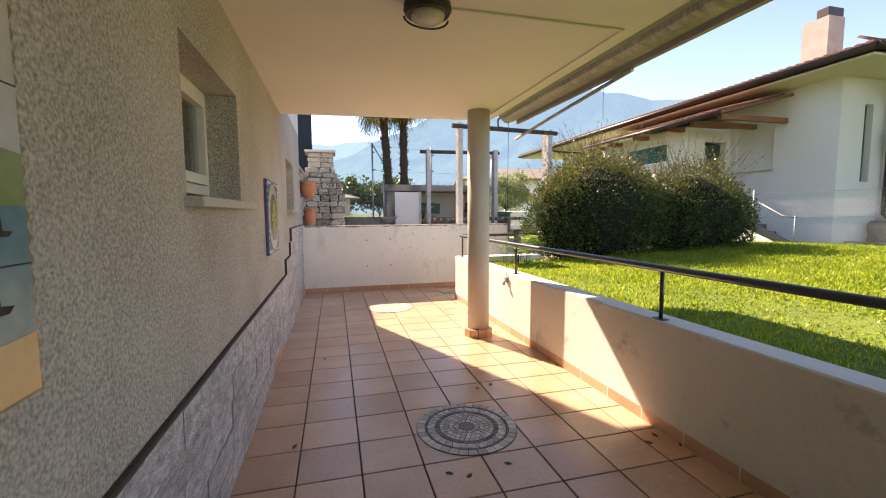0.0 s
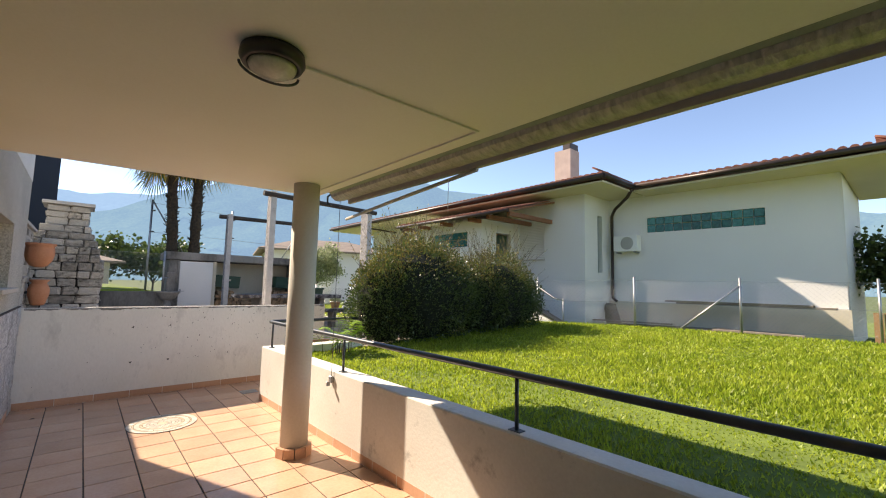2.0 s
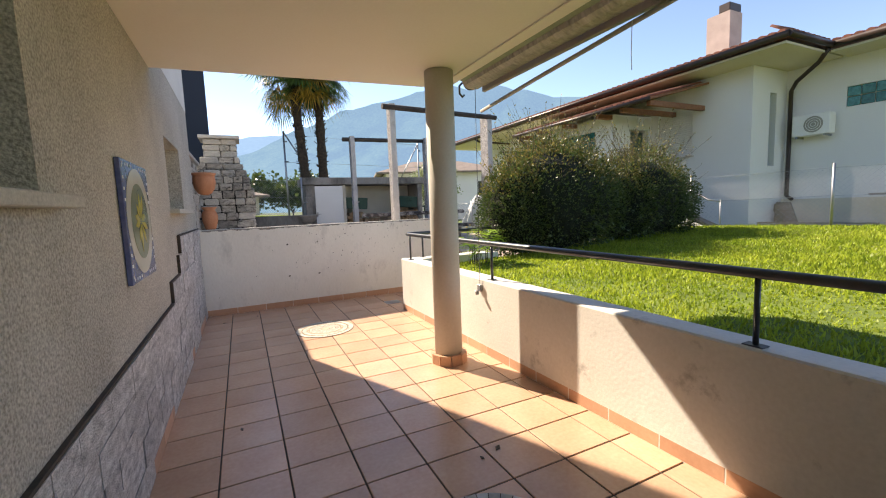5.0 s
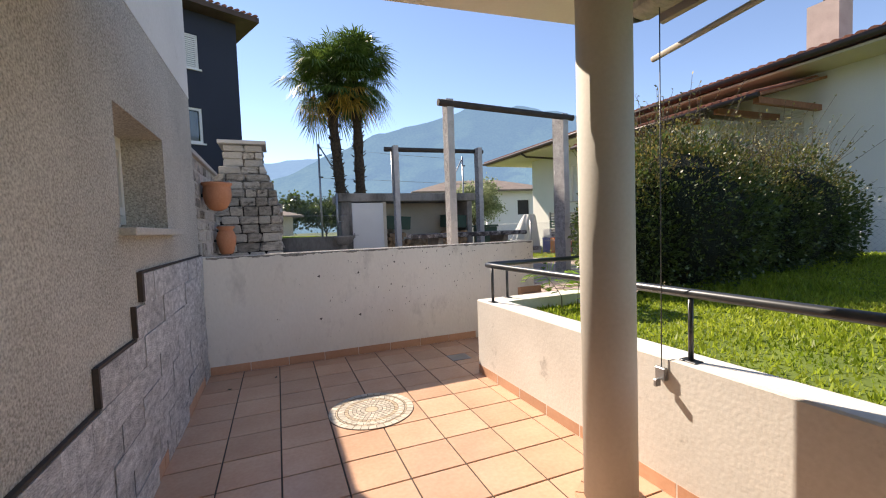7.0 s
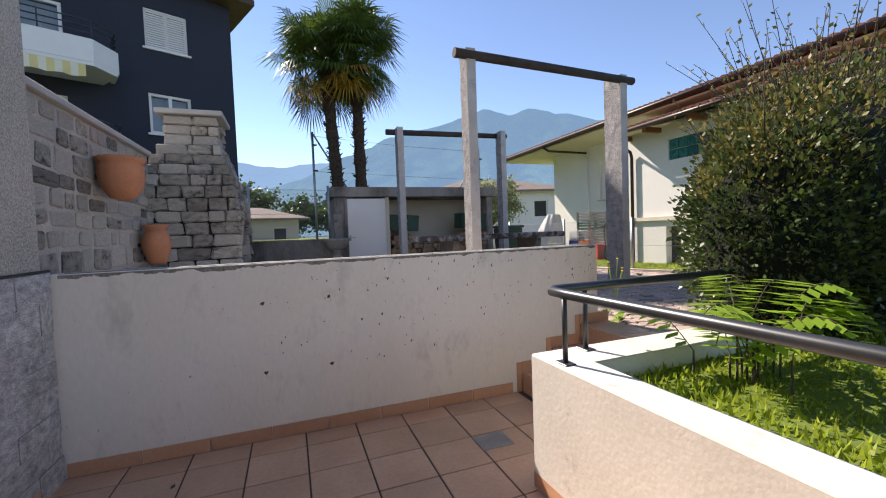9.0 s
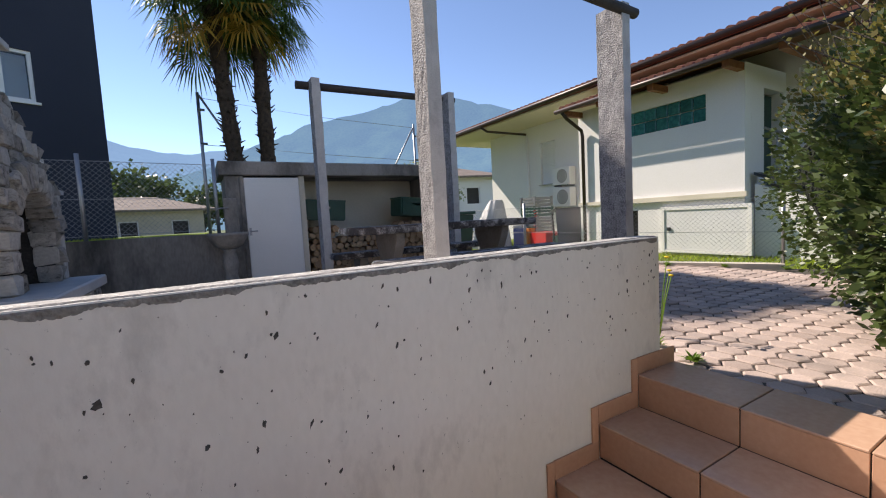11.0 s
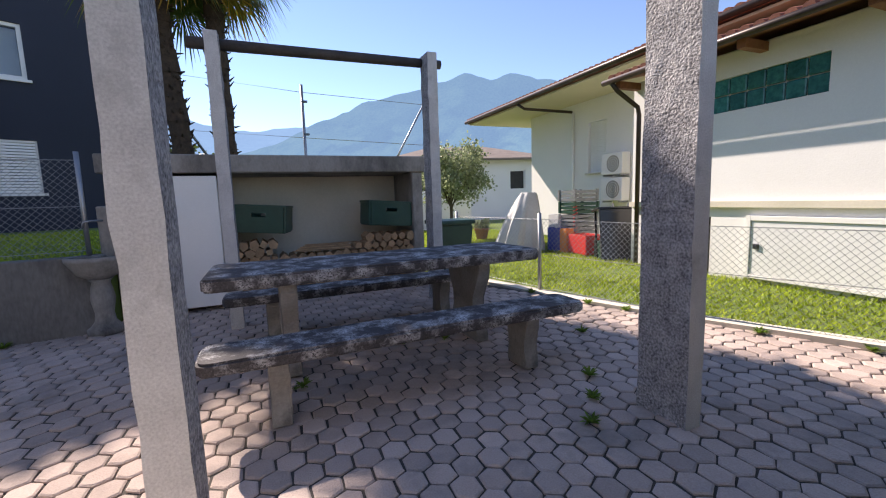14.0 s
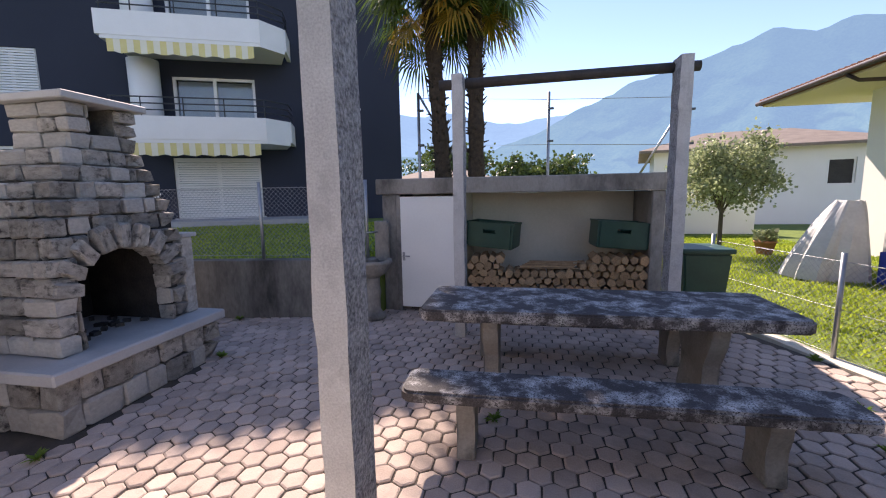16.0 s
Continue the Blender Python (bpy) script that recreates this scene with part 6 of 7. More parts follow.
o.matrix_parent_inverse = Matrix.Translation(f2.location).inverted()
F3 = [(-5.5, 12.50, 1.33), (-2.2, 12.71, 1.33), (0.45, 12.93, 1.33), (1.80, 13.12, 1.33)]
wire_fence("wire_fence", F3, 0.95, "tall galvanised fence on the retaining wall")
obj("fence_kerb", prism([(6.02, 14.0), (6.20, 14.0), (6.60, 12.4), (7.05, 11.02), (7.92, 9.12), (7.78, 9.05), (6.90, 10.95), (6.42, 12.35)], -0.1, 0.575), M_CONC_LIGHT, label="pale concrete kerb under the fence", category="kerb", kind="structure")


def mast(x, y, z0, z1, label):
    e = thing("net_post", (x, y, z0), label, "post", "posts behind the shed")
    b = bmesh.new()
    tube(b, (x, y, z0), (x, y, z1), 0.03, n=10)
    part("pole", b, M_GALV, e)
    for dz in (0.35, 1.0):
        part("insulator", box((x - 0.02, y - 0.03, z1 - dz), (x + 0.10, y + 0.03, z1 - dz + 0.04), bevel=0.006), M_RAIL, e)
    return settle(e)


mast(1.75, 16.2, 0.6, 4.05, "grey steel net post with cross wires")
mast(4.25, 17.2, 0.6, 4.15, "grey steel net post with cross wires")
mast(6.9, 17.2, 0.6, 4.0, "grey steel net post with cross wires")
wires = thing("net_wires", (4, 17, 3), "thin grey wires strung between the posts", "wire")
for dz in (-0.1, -1.0):
    part("wire", pipe([(1.75, 16.2, 4.05 + dz), (4.25, 17.2, 4.1 + dz), (6.9, 17.2, 4.0 + dz)], 0.006, 5), M_GALV, wires)
part("brace", pipe([(1.77, 16.2, 4.0), (2.75, 16.2, 2.3)], 0.022, 8), M_GALV, wires)
part("brace", pipe([(6.88, 17.2, 3.9), (5.9, 17.2, 2.2)], 0.022, 8), M_GALV, wires)
settle(wires)

# ---- basin beside the shed ----
fz = pave_z(1.9, 12.85)
fo = thing("stone_fountain", (1.90, 12.99, fz), "grey stone basin on a baluster with wall tap", "fountain")
part("baluster", lathe([(0.15, 0), (0.15, 0.05), (0.12, 0.07), (0.085, 0.12), (0.075, 0.20), (0.10, 0.34), (0.085, 0.44), (0.07, 0.50), (0.10, 0.53)], 24), M_CONC, fo)
part("basin", lathe([(0.09, 0.531), (0.17, 0.58), (0.22, 0.66), (0.24, 0.70), (0.25, 0.71), (0.25, 0.75), (0.22, 0.75), (0.19, 0.68), (0.05, 0.66)], 30), M_CONC, fo, "round stone bowl")
bp = part("back_plate", box((-0.02, 0.16, 0.70), (0.16, 0.24, 1.22), bevel=0.03, seg=3), M_CONC, fo, "upright stone back plate")
part("tap", pipe([(0.03, 0.16, 1.08), (-0.06, 0.10, 1.08), (-0.10, 0.08, 1.07), (-0.11, 0.08, 1.02)], 0.011, 8), M_GALV, fo, "small brass tap")


# ---- firewood, crates, bin ----
def firewood():
    e = thing("firewood_stack", (4.1, SY + 0.45, pave_z(4, 13.2)), "stack of split pale firewood logs in the niche", "firewood")
    r = random.Random(17)
    logm = mat("split log end", (0.23, 0.135, 0.07), (0.48, 0.32, 0.18), 0.9, 9, 60, 0.5, 0.004, rand=0.25)
    kinds = []
    for k in range(6):
        b = bmesh.new()
        n = r.choice((3, 4, 5))
        a0 = r.uniform(0, 6)
        pts = [(0.5 * r.uniform(0.8, 1.15) * math.cos(a0 + 2 * math.pi * i / n), 0.5 * r.uniform(0.8, 1.15) * math.sin(a0 + 2 * math.pi * i / n)) for i in range(n)]
        f = [b.verts.new((x, -0.5, z)) for x, z in pts]
        g = [b.verts.new((x, 0.5, z)) for x, z in pts]
        b.faces.new(f)
        b.faces.new(g[::-1])
        for i in range(n):
            b.faces.new((f[i], g[i], g[(i + 1) % n], f[(i + 1) % n]))
        kinds.append(mesh_of(b, logm, "log"))
    z0 = pave_z(4, 13.4)

    def height(x):
        if x < 3.5:
            return 1.40
        if x < 4.35:
            return 1.16
        return min(1.40, 1.16 + (x - 4.35) * 0.7)
    s = 0.105
    z = z0 + s / 2
    row = 0
    while z < 1.40:
        x = 3.09 + (row % 2) * 0.05
        while x < 5.18:
            if z + s * 0.3 < height(x):
                w = s * r.uniform(0.9, 1.3)
                shared("log", r.choice(kinds), e, Matrix.Translation((x - e.location.x, 13.57 + r.uniform(-0.03, 0.03) - e.location.y, z - e.location.z)) @ Matrix.Rotation(r.uniform(0, 6.28), 4, "Y") @ Matrix.Diagonal((w, r.uniform(0.30, 0.36), w, 1)))
            x += s * 1.02
        z += s * 0.88
        row += 1
    for k in range(6):
        b = box((3.68 + 0.03 * k, 13.45, 1.17 + 0.012 * k), (4.42 + r.uniform(-0.1, 0.1), 13.48, 1.185 + 0.012 * k), Matrix.Translation((0, 0.03 * k, 0)))
        o = part("lath", b, logm, e, "thin pale lath")
        o.matrix_parent_inverse = Matrix.Translation(e.location).inverted()


firewood()
M_CRATE = mat("dark green plastic", (0.012, 0.05, 0.032), (0.02, 0.075, 0.048), 0.45, 5, 60, 0.1)


def crate(x, y, z, rz, rx, label):
    e = thing("plastic_crate", (x, y, z), label, "crate", "crates on the firewood")
    w, d, h, t = 0.29, 0.19, 0.30, 0.015
    part("bottom", box((-w, -d, 0), (w, d, t)), M_CRATE, e)
    for sx in (-1, 1):
        part("end_panel", box((sx * w - t, -d, t), (sx * w + t, d, h), bevel=0.004), M_CRATE, e)
        part("side_panel", boxes([((-w + t, sx * d - t, t), (w - t, sx * d + t, h * 0.62)), ((-w + t, sx * d - t, h * 0.78), (w - t, sx * d + t, h)), ((-w + t, sx * d - t, h * 0.62), (-0.08, sx * d + t, h * 0.78)), ((0.08, sx * d - t, h * 0.62), (w - t, sx * d + t, h * 0.78))]), M_CRATE, e)
    part("rim", boxes([((-w - 0.02, -d - 0.022, h), (w + 0.02, -d + 0.01, h + 0.025)), ((-w - 0.02, d - 0.01, h), (w + 0.02, d + 0.022, h + 0.025)), ((-w - 0.02, -d + 0.01, h), (-w + 0.012, d - 0.01, h + 0.025)), ((w - 0.012, -d + 0.01, h), (w + 0.02, d - 0.01, h + 0.025))]), M_CRATE, e)
    e.rotation_euler = (radians(rx), radians(4), radians(rz))


crate(3.36, 13.60, 1.435, -14, 0, "dark green plastic crate lying tilted on the logs")
crate(4.90, 13.60, 1.435, 5, 0, "dark green plastic crate set on the log stack")


def wheelie_bin(x, y, z):
    e = thing("waste_bin", (x, y, z), "dark green wheeled waste bin by the shed", "bin")
    b = bmesh.new()
    bm_box(b, (-0.2, -0.2, 0.06), (0.2, 0.2, 0.82))
    for v in b.verts:
        if v.co.z > 0.5:
            v.co.x *= 1.25
            v.co.y *= 1.25
    bmesh.ops.bevel(b, geom=list(b.edges), offset=0.02, segments=2, affect="EDGES")
    part("body", b, M_CRATE, e)
    part("lid", box((-0.27, -0.28, 0.822), (0.27, 0.29, 0.88), bevel=0.02, seg=2), M_CRATE, e)
    for s in (-0.2, 0.2):
        b = bmesh.new()
        tube(b, (s - 0.03, 0.2, 0.09), (s + 0.03, 0.2, 0.09), 0.09, n=16)
        part("wheel", b, M_RAIL, e)


wheelie_bin(5.78, 13.45, pave_z(5.7, 13.3))


# ---- things at the neighbour's wall ----
YZ = 0.28
M_TARP = mat("grey tarpaulin", (0.40, 0.40, 0.40), (0.52, 0.52, 0.51), 0.6, 3, 20, 0.3, 0.01)
M_RED = mat("red plastic", (0.50, 0.02, 0.015), (0.62, 0.035, 0.025), 0.4, 3, 40, 0.05)
M_ORANGE = mat("orange painted wood", (0.60, 0.17, 0.03), (0.72, 0.24, 0.05), 0.6, 3, 40, 0.1)
M_BLUEP = mat("blue plastic", (0.02, 0.04, 0.28), (0.03, 0.06, 0.36), 0.4, 3, 40, 0.05)
M_GREYP = mat("grey plastic", (0.16, 0.17, 0.17), (0.24, 0.25, 0.25), 0.5, 3, 40, 0.1)
M_BLACKP = mat("black metal", (0.010, 0.010, 0.010), (0.02, 0.02, 0.02), 0.3, 3, 40, 0.05)
M_PLANK = mat("weathered plank", (0.17, 0.14, 0.11), (0.30, 0.25, 0.20), 0.9, 4, 50, 0.5, 0.004, stretch=(3, 0.5, 3), rand=0.25)


def covered_object(x, y):
    e = thing("covered_machine", (x, y, YZ), "machine under a draped grey tarpaulin", "tarpaulin")
    b = bmesh.new()
    n, m = 40, 16
    rings = []
    for j in range(m + 1):
        u = j / m
        ring = []
        for k in range(n):
            a = 2 * math.pi * k / n
            rr = (0.62 * (1 - u) ** 0.9 + 0.20 * u) * (1 + 0.13 * math.sin(5 * a + 1.0) * (1 - u) + 0.07 * math.sin(11 * a) * (1 - u))
            ring.append(b.verts.new((rr * math.cos(a) * 1.15 + 0.30 * u - 0.12, rr * math.sin(a) * 0.9, 0.01 + 1.55 * u ** 0.8 + 0.03 * math.sin(7 * a + 4 * u))))
        rings.append(ring)
    for p, q in zip(rings, rings[1:]):
        for k in range(n):
            b.faces.new((p[k], p[(k + 1) % n], q[(k + 1) % n], q[k]))
    b.faces.new(rings[-1])
    part("cover", b, M_TARP, e)


covered_object(9.95, 17.8)


def open_box(name, x, y, z, w, d, h, material, label, category, rz=0.0, t=0.012, slats=0):
    e = thing(name, (x, y, z), label, category)
    e.rotation_euler = (0, 0, radians(rz))
    part("bottom", box((-w / 2, -d / 2, 0), (w / 2, d / 2, t)), material, e)
    for s in (-1, 1):
        if slats:
            for k in range(slats):
                z0, z1 = t + (h - t) * k / slats, t + (h - t) * (k + 0.72) / slats
                part("slat", box((-w / 2, s * d / 2 - t / 2, z0), (w / 2, s * d / 2 + t / 2, z1)), material, e)
                part("slat", box((s * w / 2 - t / 2, -d / 2 + t, z0), (s * w / 2 + t / 2, d / 2 - t, z1)), material, e)
        else:
            part("side_panel", box((-w / 2, s * d / 2 - t / 2, t), (w / 2, s * d / 2 + t / 2, h), bevel=0.003), material, e)
            part("side_panel", box((s * w / 2 - t / 2, -d / 2 + t, t), (s * w / 2 + t / 2, d / 2 - t, h), bevel=0.003), material, e)
    if slats:
        for sx in (-1, 1):
            for sy in (-1, 1):
                part("corner_post", box((sx * w / 2 - 0.03, sy * d / 2 - 0.03, t), (sx * w / 2 + 0.03, sy * d / 2 + 0.03, h)), material, e)
    return e


open_box("red_box", 10.62, 16.1, YZ + 0.04, 0.5, 0.78, 0.46, M_RED, "bright red plastic box at the house wall", "box", -8)
for k in range(5):
    open_box("storage_crate", 11.2 + 0.02 * (k % 2), 17.05, YZ + 0.325 * k, 0.78, 0.6, 0.32, M_CRATE if k == 3 else M_GREYP, "stacked green slatted plastic crate" if k == 3 else "stacked grey slatted plastic crate", "crate", 3 * (k % 3), slats=3)
open_box("orange_box", 10.5, 16.66, YZ, 0.26, 0.22, 0.62, M_ORANGE, "narrow orange box behind the red box", "box", 5)
open_box("white_bucket", 10.85, 17.45, YZ, 0.36, 0.36, 0.95, M_WPAINT, "tall white plastic bin among the clutter", "bin", 10)
open_box("grey_tub", 11.0, 15.25, YZ, 0.5, 0.4, 0.8, M_TARP, "pale grey plastic tub beside the ladder", "tub", 15)
open_box("blue_tub", 10.62, 17.15, YZ, 0.40, 0.4, 0.62, M_BLUEP, "blue plastic tub at the house wall", "tub", 20)
open_box("green_tub", 10.62, 15.42, YZ, 0.4, 0.35, 0.4, M_CRATE, "green plastic tub by the red box", "tub", -10)
fr = thing("black_panel", (10.46, 14.92, YZ), "black metal stove panel leaning at the house wall", "panel")
part("plate", box((-0.03, -0.36, 0.0), (0.03, 0.36, 1.15), bevel=0.01), M_BLACKP, fr)
part("top_frame", box((-0.05, -0.40, 1.152), (0.45, 0.40, 1.20), bevel=0.01), M_BLACKP, fr)
for yy in (-0.33, 0.33):
    part("leg", box((0.36, yy - 0.02, 0), (0.40, yy + 0.02, 1.15)), M_BLACKP, fr)
fr.rotation_euler = (0, radians(9), radians(64))


def ladder(x, y, z, h):
    e = thing("step_ladder", (x, y, z), "grey folded step ladder against the house", "ladder")
    for s in (-0.2, 0.2):
        part("rail", box((-0.02, s - 0.015, 0), (0.03, s + 0.015, h)), M_GALV, e)
    for k in range(5):
        part("tread", box((-0.05, -0.185, 0.2 + k * h / 5.5), (0.05, 0.185, 0.23 + k * h / 5.5)), M_GALV, e)
    e.rotation_euler = (0, radians(8), radians(15))


ladder(11.25, 15.75, YZ, 1.25)
hr = thing("hose_reel", (10.85, 16.75, YZ), "red garden tool with coiled spring handle", "garden tool")
b = bmesh.new()
pipe([(0.05 * math.cos(k * 0.8), 0.05 * math.sin(k * 0.8), 0.35 + k * 0.012) for k in range(70)], 0.012, 6, b)
part("coil", b, M_RED, hr)
b = bmesh.new()
tube(b, (0, 0, 0), (0, 0, 1.3), 0.025, n=8)
part("pole", b, M_BLACKP, hr)
part("base", box((-0.15, -0.15, 0), (0.15, 0.15, 0.05), bevel=0.01), M_ORANGE, hr)
pail = thing("metal_pail", (11.0, 16.45, YZ), "silver metal pail behind the red box", "pail")
pail.location = (11.0, 16.45, YZ)
part("body", lathe([(0.12, 0.0), (0.17, 0.42), (0.175, 0.43), (0.165, 0.43), (0.115, 0.02)], 20), M_GALV, pail)
pot = thing("flower_pot", (10.3, 20.9, YZ), "terracotta flower pot with dry plants", "pot")
part("body", lathe([(0.16, 0), (0.25, 0.36), (0.27, 0.36), (0.27, 0.42), (0.23, 0.42), (0.2, 0.3)], 20), M_TERRA, pot)
pv = []
for k in range(220):
    a, u = rnd.uniform(0, 6.28), rnd.random()
    pv.append((Vector((0.25 * math.cos(a) * u, 0.25 * math.sin(a) * u, 0.36 + 0.3 * rnd.random())), Vector((math.cos(a), math.sin(a), 0.6))))
tri_mesh("leaves", *leaf_cloud(pv, 0.12, 4), M_OLIVE, kind="stuff", parent=pot)

# ---- neighbour's stairs, planks, wall boards ----
st = thing("entrance_stairs", (11.0, 9.3, YZ), "grey stone stairs to the house entrance", "stairs")
for k in range(7):
    part("step", box((10.95 - 0.0, 8.55 + 0.0 + 0.28 * k, YZ - 0.1), (12.19, 8.55 + 0.28 * (k + 1) - 0.002, YZ + 0.2 * (k + 1)), bevel=0.01), M_CONC, st)
part("cheek", prism([(10.70, 7.3), (10.94, 7.3), (10.94, 10.6), (10.70, 10.6)], YZ - 0.1, lambda x, y: YZ + 0.12 + max(0.0, (y - 8.0)) * 0.50), M_HOUSE, st, "cream sloping stair wall")
part("coping", prism([(10.66, 7.3), (10.98, 7.3), (10.98, 10.6), (10.66, 10.6)], lambda x, y: YZ + 0.122 + max(0.0, (y - 8.0)) * 0.56, lambda x, y: YZ + 0.18 + max(0.0, (y - 8.0)) * 0.56), M_RAIL, st, "dark sloping coping")
part("handrail", pipe([(10.82, 7.7, YZ + 1.0), (10.82, 8.0, YZ + 1.05), (10.82, 10.5, YZ + 2.45)], 0.022, 8), M_GALV, st)
for y in (7.7, 9.0, 10.3):
    b = bmesh.new()
    tube(b, (10.82, y, YZ + 0.18 + max(0.0, y - 8.0) * 0.56), (10.82, y, YZ + 1.05 + max(0.0, y - 8.0) * 0.56), 0.016, n=8)
    part("rail_post", b, M_GALV, st)
settle(st)
rp = random.Random(8)
pile = thing("plank_pile", (13.2, 4.5, 0.3), "pile of weathered planks along the house wall", "planks")
for k in range(22):
    L = rp.uniform(1.6, 4.2)
    y = rp.uniform(2.4, 6.9 - L / 2)
    z = 0.32 + 0.05 * (k // 3)
    part("plank", box((0, 0, 0), (0.18, L, 0.04), Matrix.Translation((12.75 + rp.uniform(0, 0.7), y, z)) @ Matrix.Rotation(radians(rp.uniform(-5, 5)), 4, "Z") @ Matrix.Rotation(radians(rp.uniform(-1.2, 1.2)), 4, "X")), M_PLANK, pile)
for k in range(5):
    part("plank", box((0, 0, 0), (0.03, 0.22, 1.0), Matrix.Translation((12.9 + 0.1 * k, 6.9 + 0.12 * k, 0.3)) @ Matrix.Rotation(radians(-24), 4, "X") @ Matrix.Rotation(radians(12), 4, "Y")), M_PLANK, pile)
part("scaffold_board", box((13.38, 2.2, 1.255), (13.68, 5.6, 1.30)), M_PLANK, pile)
part("scaffold_board", box((13.36, 2.6, 1.302), (13.66, 5.9, 1.345)), M_PLANK, pile)
settle(pile)
bd = thing("board_screen", (13.2, 1.7, 0.3), "brown timber board screen by the house corner", "screen")
for k in range(6):
    part("board", box((13.0 + 0.02 * k, 1.45 + 0.0 * k - 0.16 * k, 0.25), (13.03 + 0.02 * k, 1.60 - 0.16 * k, 1.25)), mat("ochre board", (0.26, 0.15, 0.07), (0.36, 0.22, 0.11), 0.9, 4, 40, 0.3), bd)
settle(bd)
obd = thing("orange_board", (13.0, 0.95, 0.3), "tall orange painted board leaning upright", "board")
part("board", box((-0.03, -0.14, 0.0), (0.03, 0.14, 3.05), Matrix.Rotation(radians(13), 4, "X"), bevel=0.01), M_ORANGE, obd)
mix = thing("cement_mixer", (15.0, -0.75, 0.25), "yellow and rusty drum cement mixer", "cement mixer")
b = bmesh.new()
lathe([(0.25, -0.75), (0.55, -0.5), (0.72, 0.0), (0.72, 0.35), (0.55, 0.7), (0.35, 0.85), (0.30, 0.85), (0.28, 0.6)], 28, b)
bmesh.ops.transform(b, matrix=Matrix.Translation((0, 0, 1.55)) @ Matrix.Rotation(radians(75), 4, "X") @ Matrix.Rotation(radians(20), 4, "Y"), verts=b.verts)
part("drum", b, mat("rusty yellow paint", (0.36, 0.22, 0.04), (0.52, 0.34, 0.06), 0.6, 3, 30, 0.3, stain=(0.14, 0.06, 0.03), stain_scale=2, stain_lo=0.5, stain_hi=0.65), mix)
part("body", box((-0.4, 0.6, 0.5), (0.4, 1.4, 1.9), bevel=0.05), mat("yellow machine paint", (0.55, 0.33, 0.03), (0.65, 0.42, 0.05), 0.5, 3, 30, 0.1), mix)
for sx in (-0.35, 0.35):
    b = bmesh.new()
    tube(b, (sx, -0.6, 0.0), (sx, 0.4, 1.2), 0.04, n=8)
    part("leg", b, M_RAIL, mix)
    b = bmesh.new()
    tube(b, (sx - 0.08, 1.0, 0.30), (sx + 0.08, 1.0, 0.30), 0.30, n=20)
    part("wheel", b, M_BLACKP, mix)


# ---- trees and far houses ----
def tree(x, y, z0, h, cr, seed, leafmat, n, size, label, name="tree", ch=None):
    r = random.Random(seed)
    e = thing(name, (x, y, z0), label, "tree")
    b = bmesh.new()
    ch = ch or cr * 0.8
    top = Vector((x, y, z0 + h - ch * 1.3))
    tube(b, (x, y, z0 - 0.05), top, 0.06 * h / 2.5, 0.045 * h / 2.5, 10, False)
    ends = []
    for k in range(9):
        a = 2 * math.pi * k / 9 + r.uniform(-0.3, 0.3)
        p = top + Vector((math.cos(a) * cr * r.uniform(0.4, 0.75), math.sin(a) * cr * r.uniform(0.4, 0.75), ch * r.uniform(0.3, 1.4)))
        tube(b, top - Vector((0, 0, 0.1 * h * r.random())), p, 0.025 * h / 2.5, 0.008, 6, False)
        ends.append(p)
        for s in range(3):
            q = p + Vector((r.gauss(0, 1), r.gauss(0, 1), r.gauss(0.2, 0.7))) * cr * 0.3
            tube(b, p, q, 0.008, 0.003, 4, False)
            ends.append(q)
    part("trunk", b, M_BARK, e)
    pts = []
    for i in range(n):
        c = r.choice(ends)
        d = Vector((r.gauss(0, 1), r.gauss(0, 1), r.gauss(0, 0.8)))
        pts.append((c + d * cr * 0.17, d.normalized()))
    tri_mesh("crown", *leaf_cloud(pts, size, seed), leafmat, kind="stuff", parent=e)
    settle(e)


tree(9.2, 21.0, YZ, 2.75, 1.1, 71, M_OLIVE, 9000, 0.085, "small olive tree with silvery green crown", "olive_tree", 1.1)
tree(17.0, 0.9, 0.25, 2.5, 1.3, 72, M_LEAF, 6000, 0.12, "dark spreading conifer shrub by the house corner", "shrub_tree", 1.0)
tree(19.0, -1.2, 0.25, 2.9, 1.7, 73, M_LEAF, 6000, 0.14, "dark spreading conifer shrub by the house corner", "shrub_tree", 1.2)
for k, (x, y, h, c) in enumerate(((-4.0, 60, 6.0, 3.4), (2.0, 66, 5.5, 3.2), (7.0, 64, 5.0, 3.0), (-9, 70, 6.5, 3.6), (11, 70, 6.0, 3.4))):
    tree(x, y, -0.25, h, c, 80 + k, M_LEAF, 2500, 0.45, "dense green tree in the valley", "far_tree")


M_FARROOF = mat("weathered brown roof tile", (0.17, 0.13, 0.105), (0.26, 0.21, 0.17), 0.9, 2, 20, 0.3)


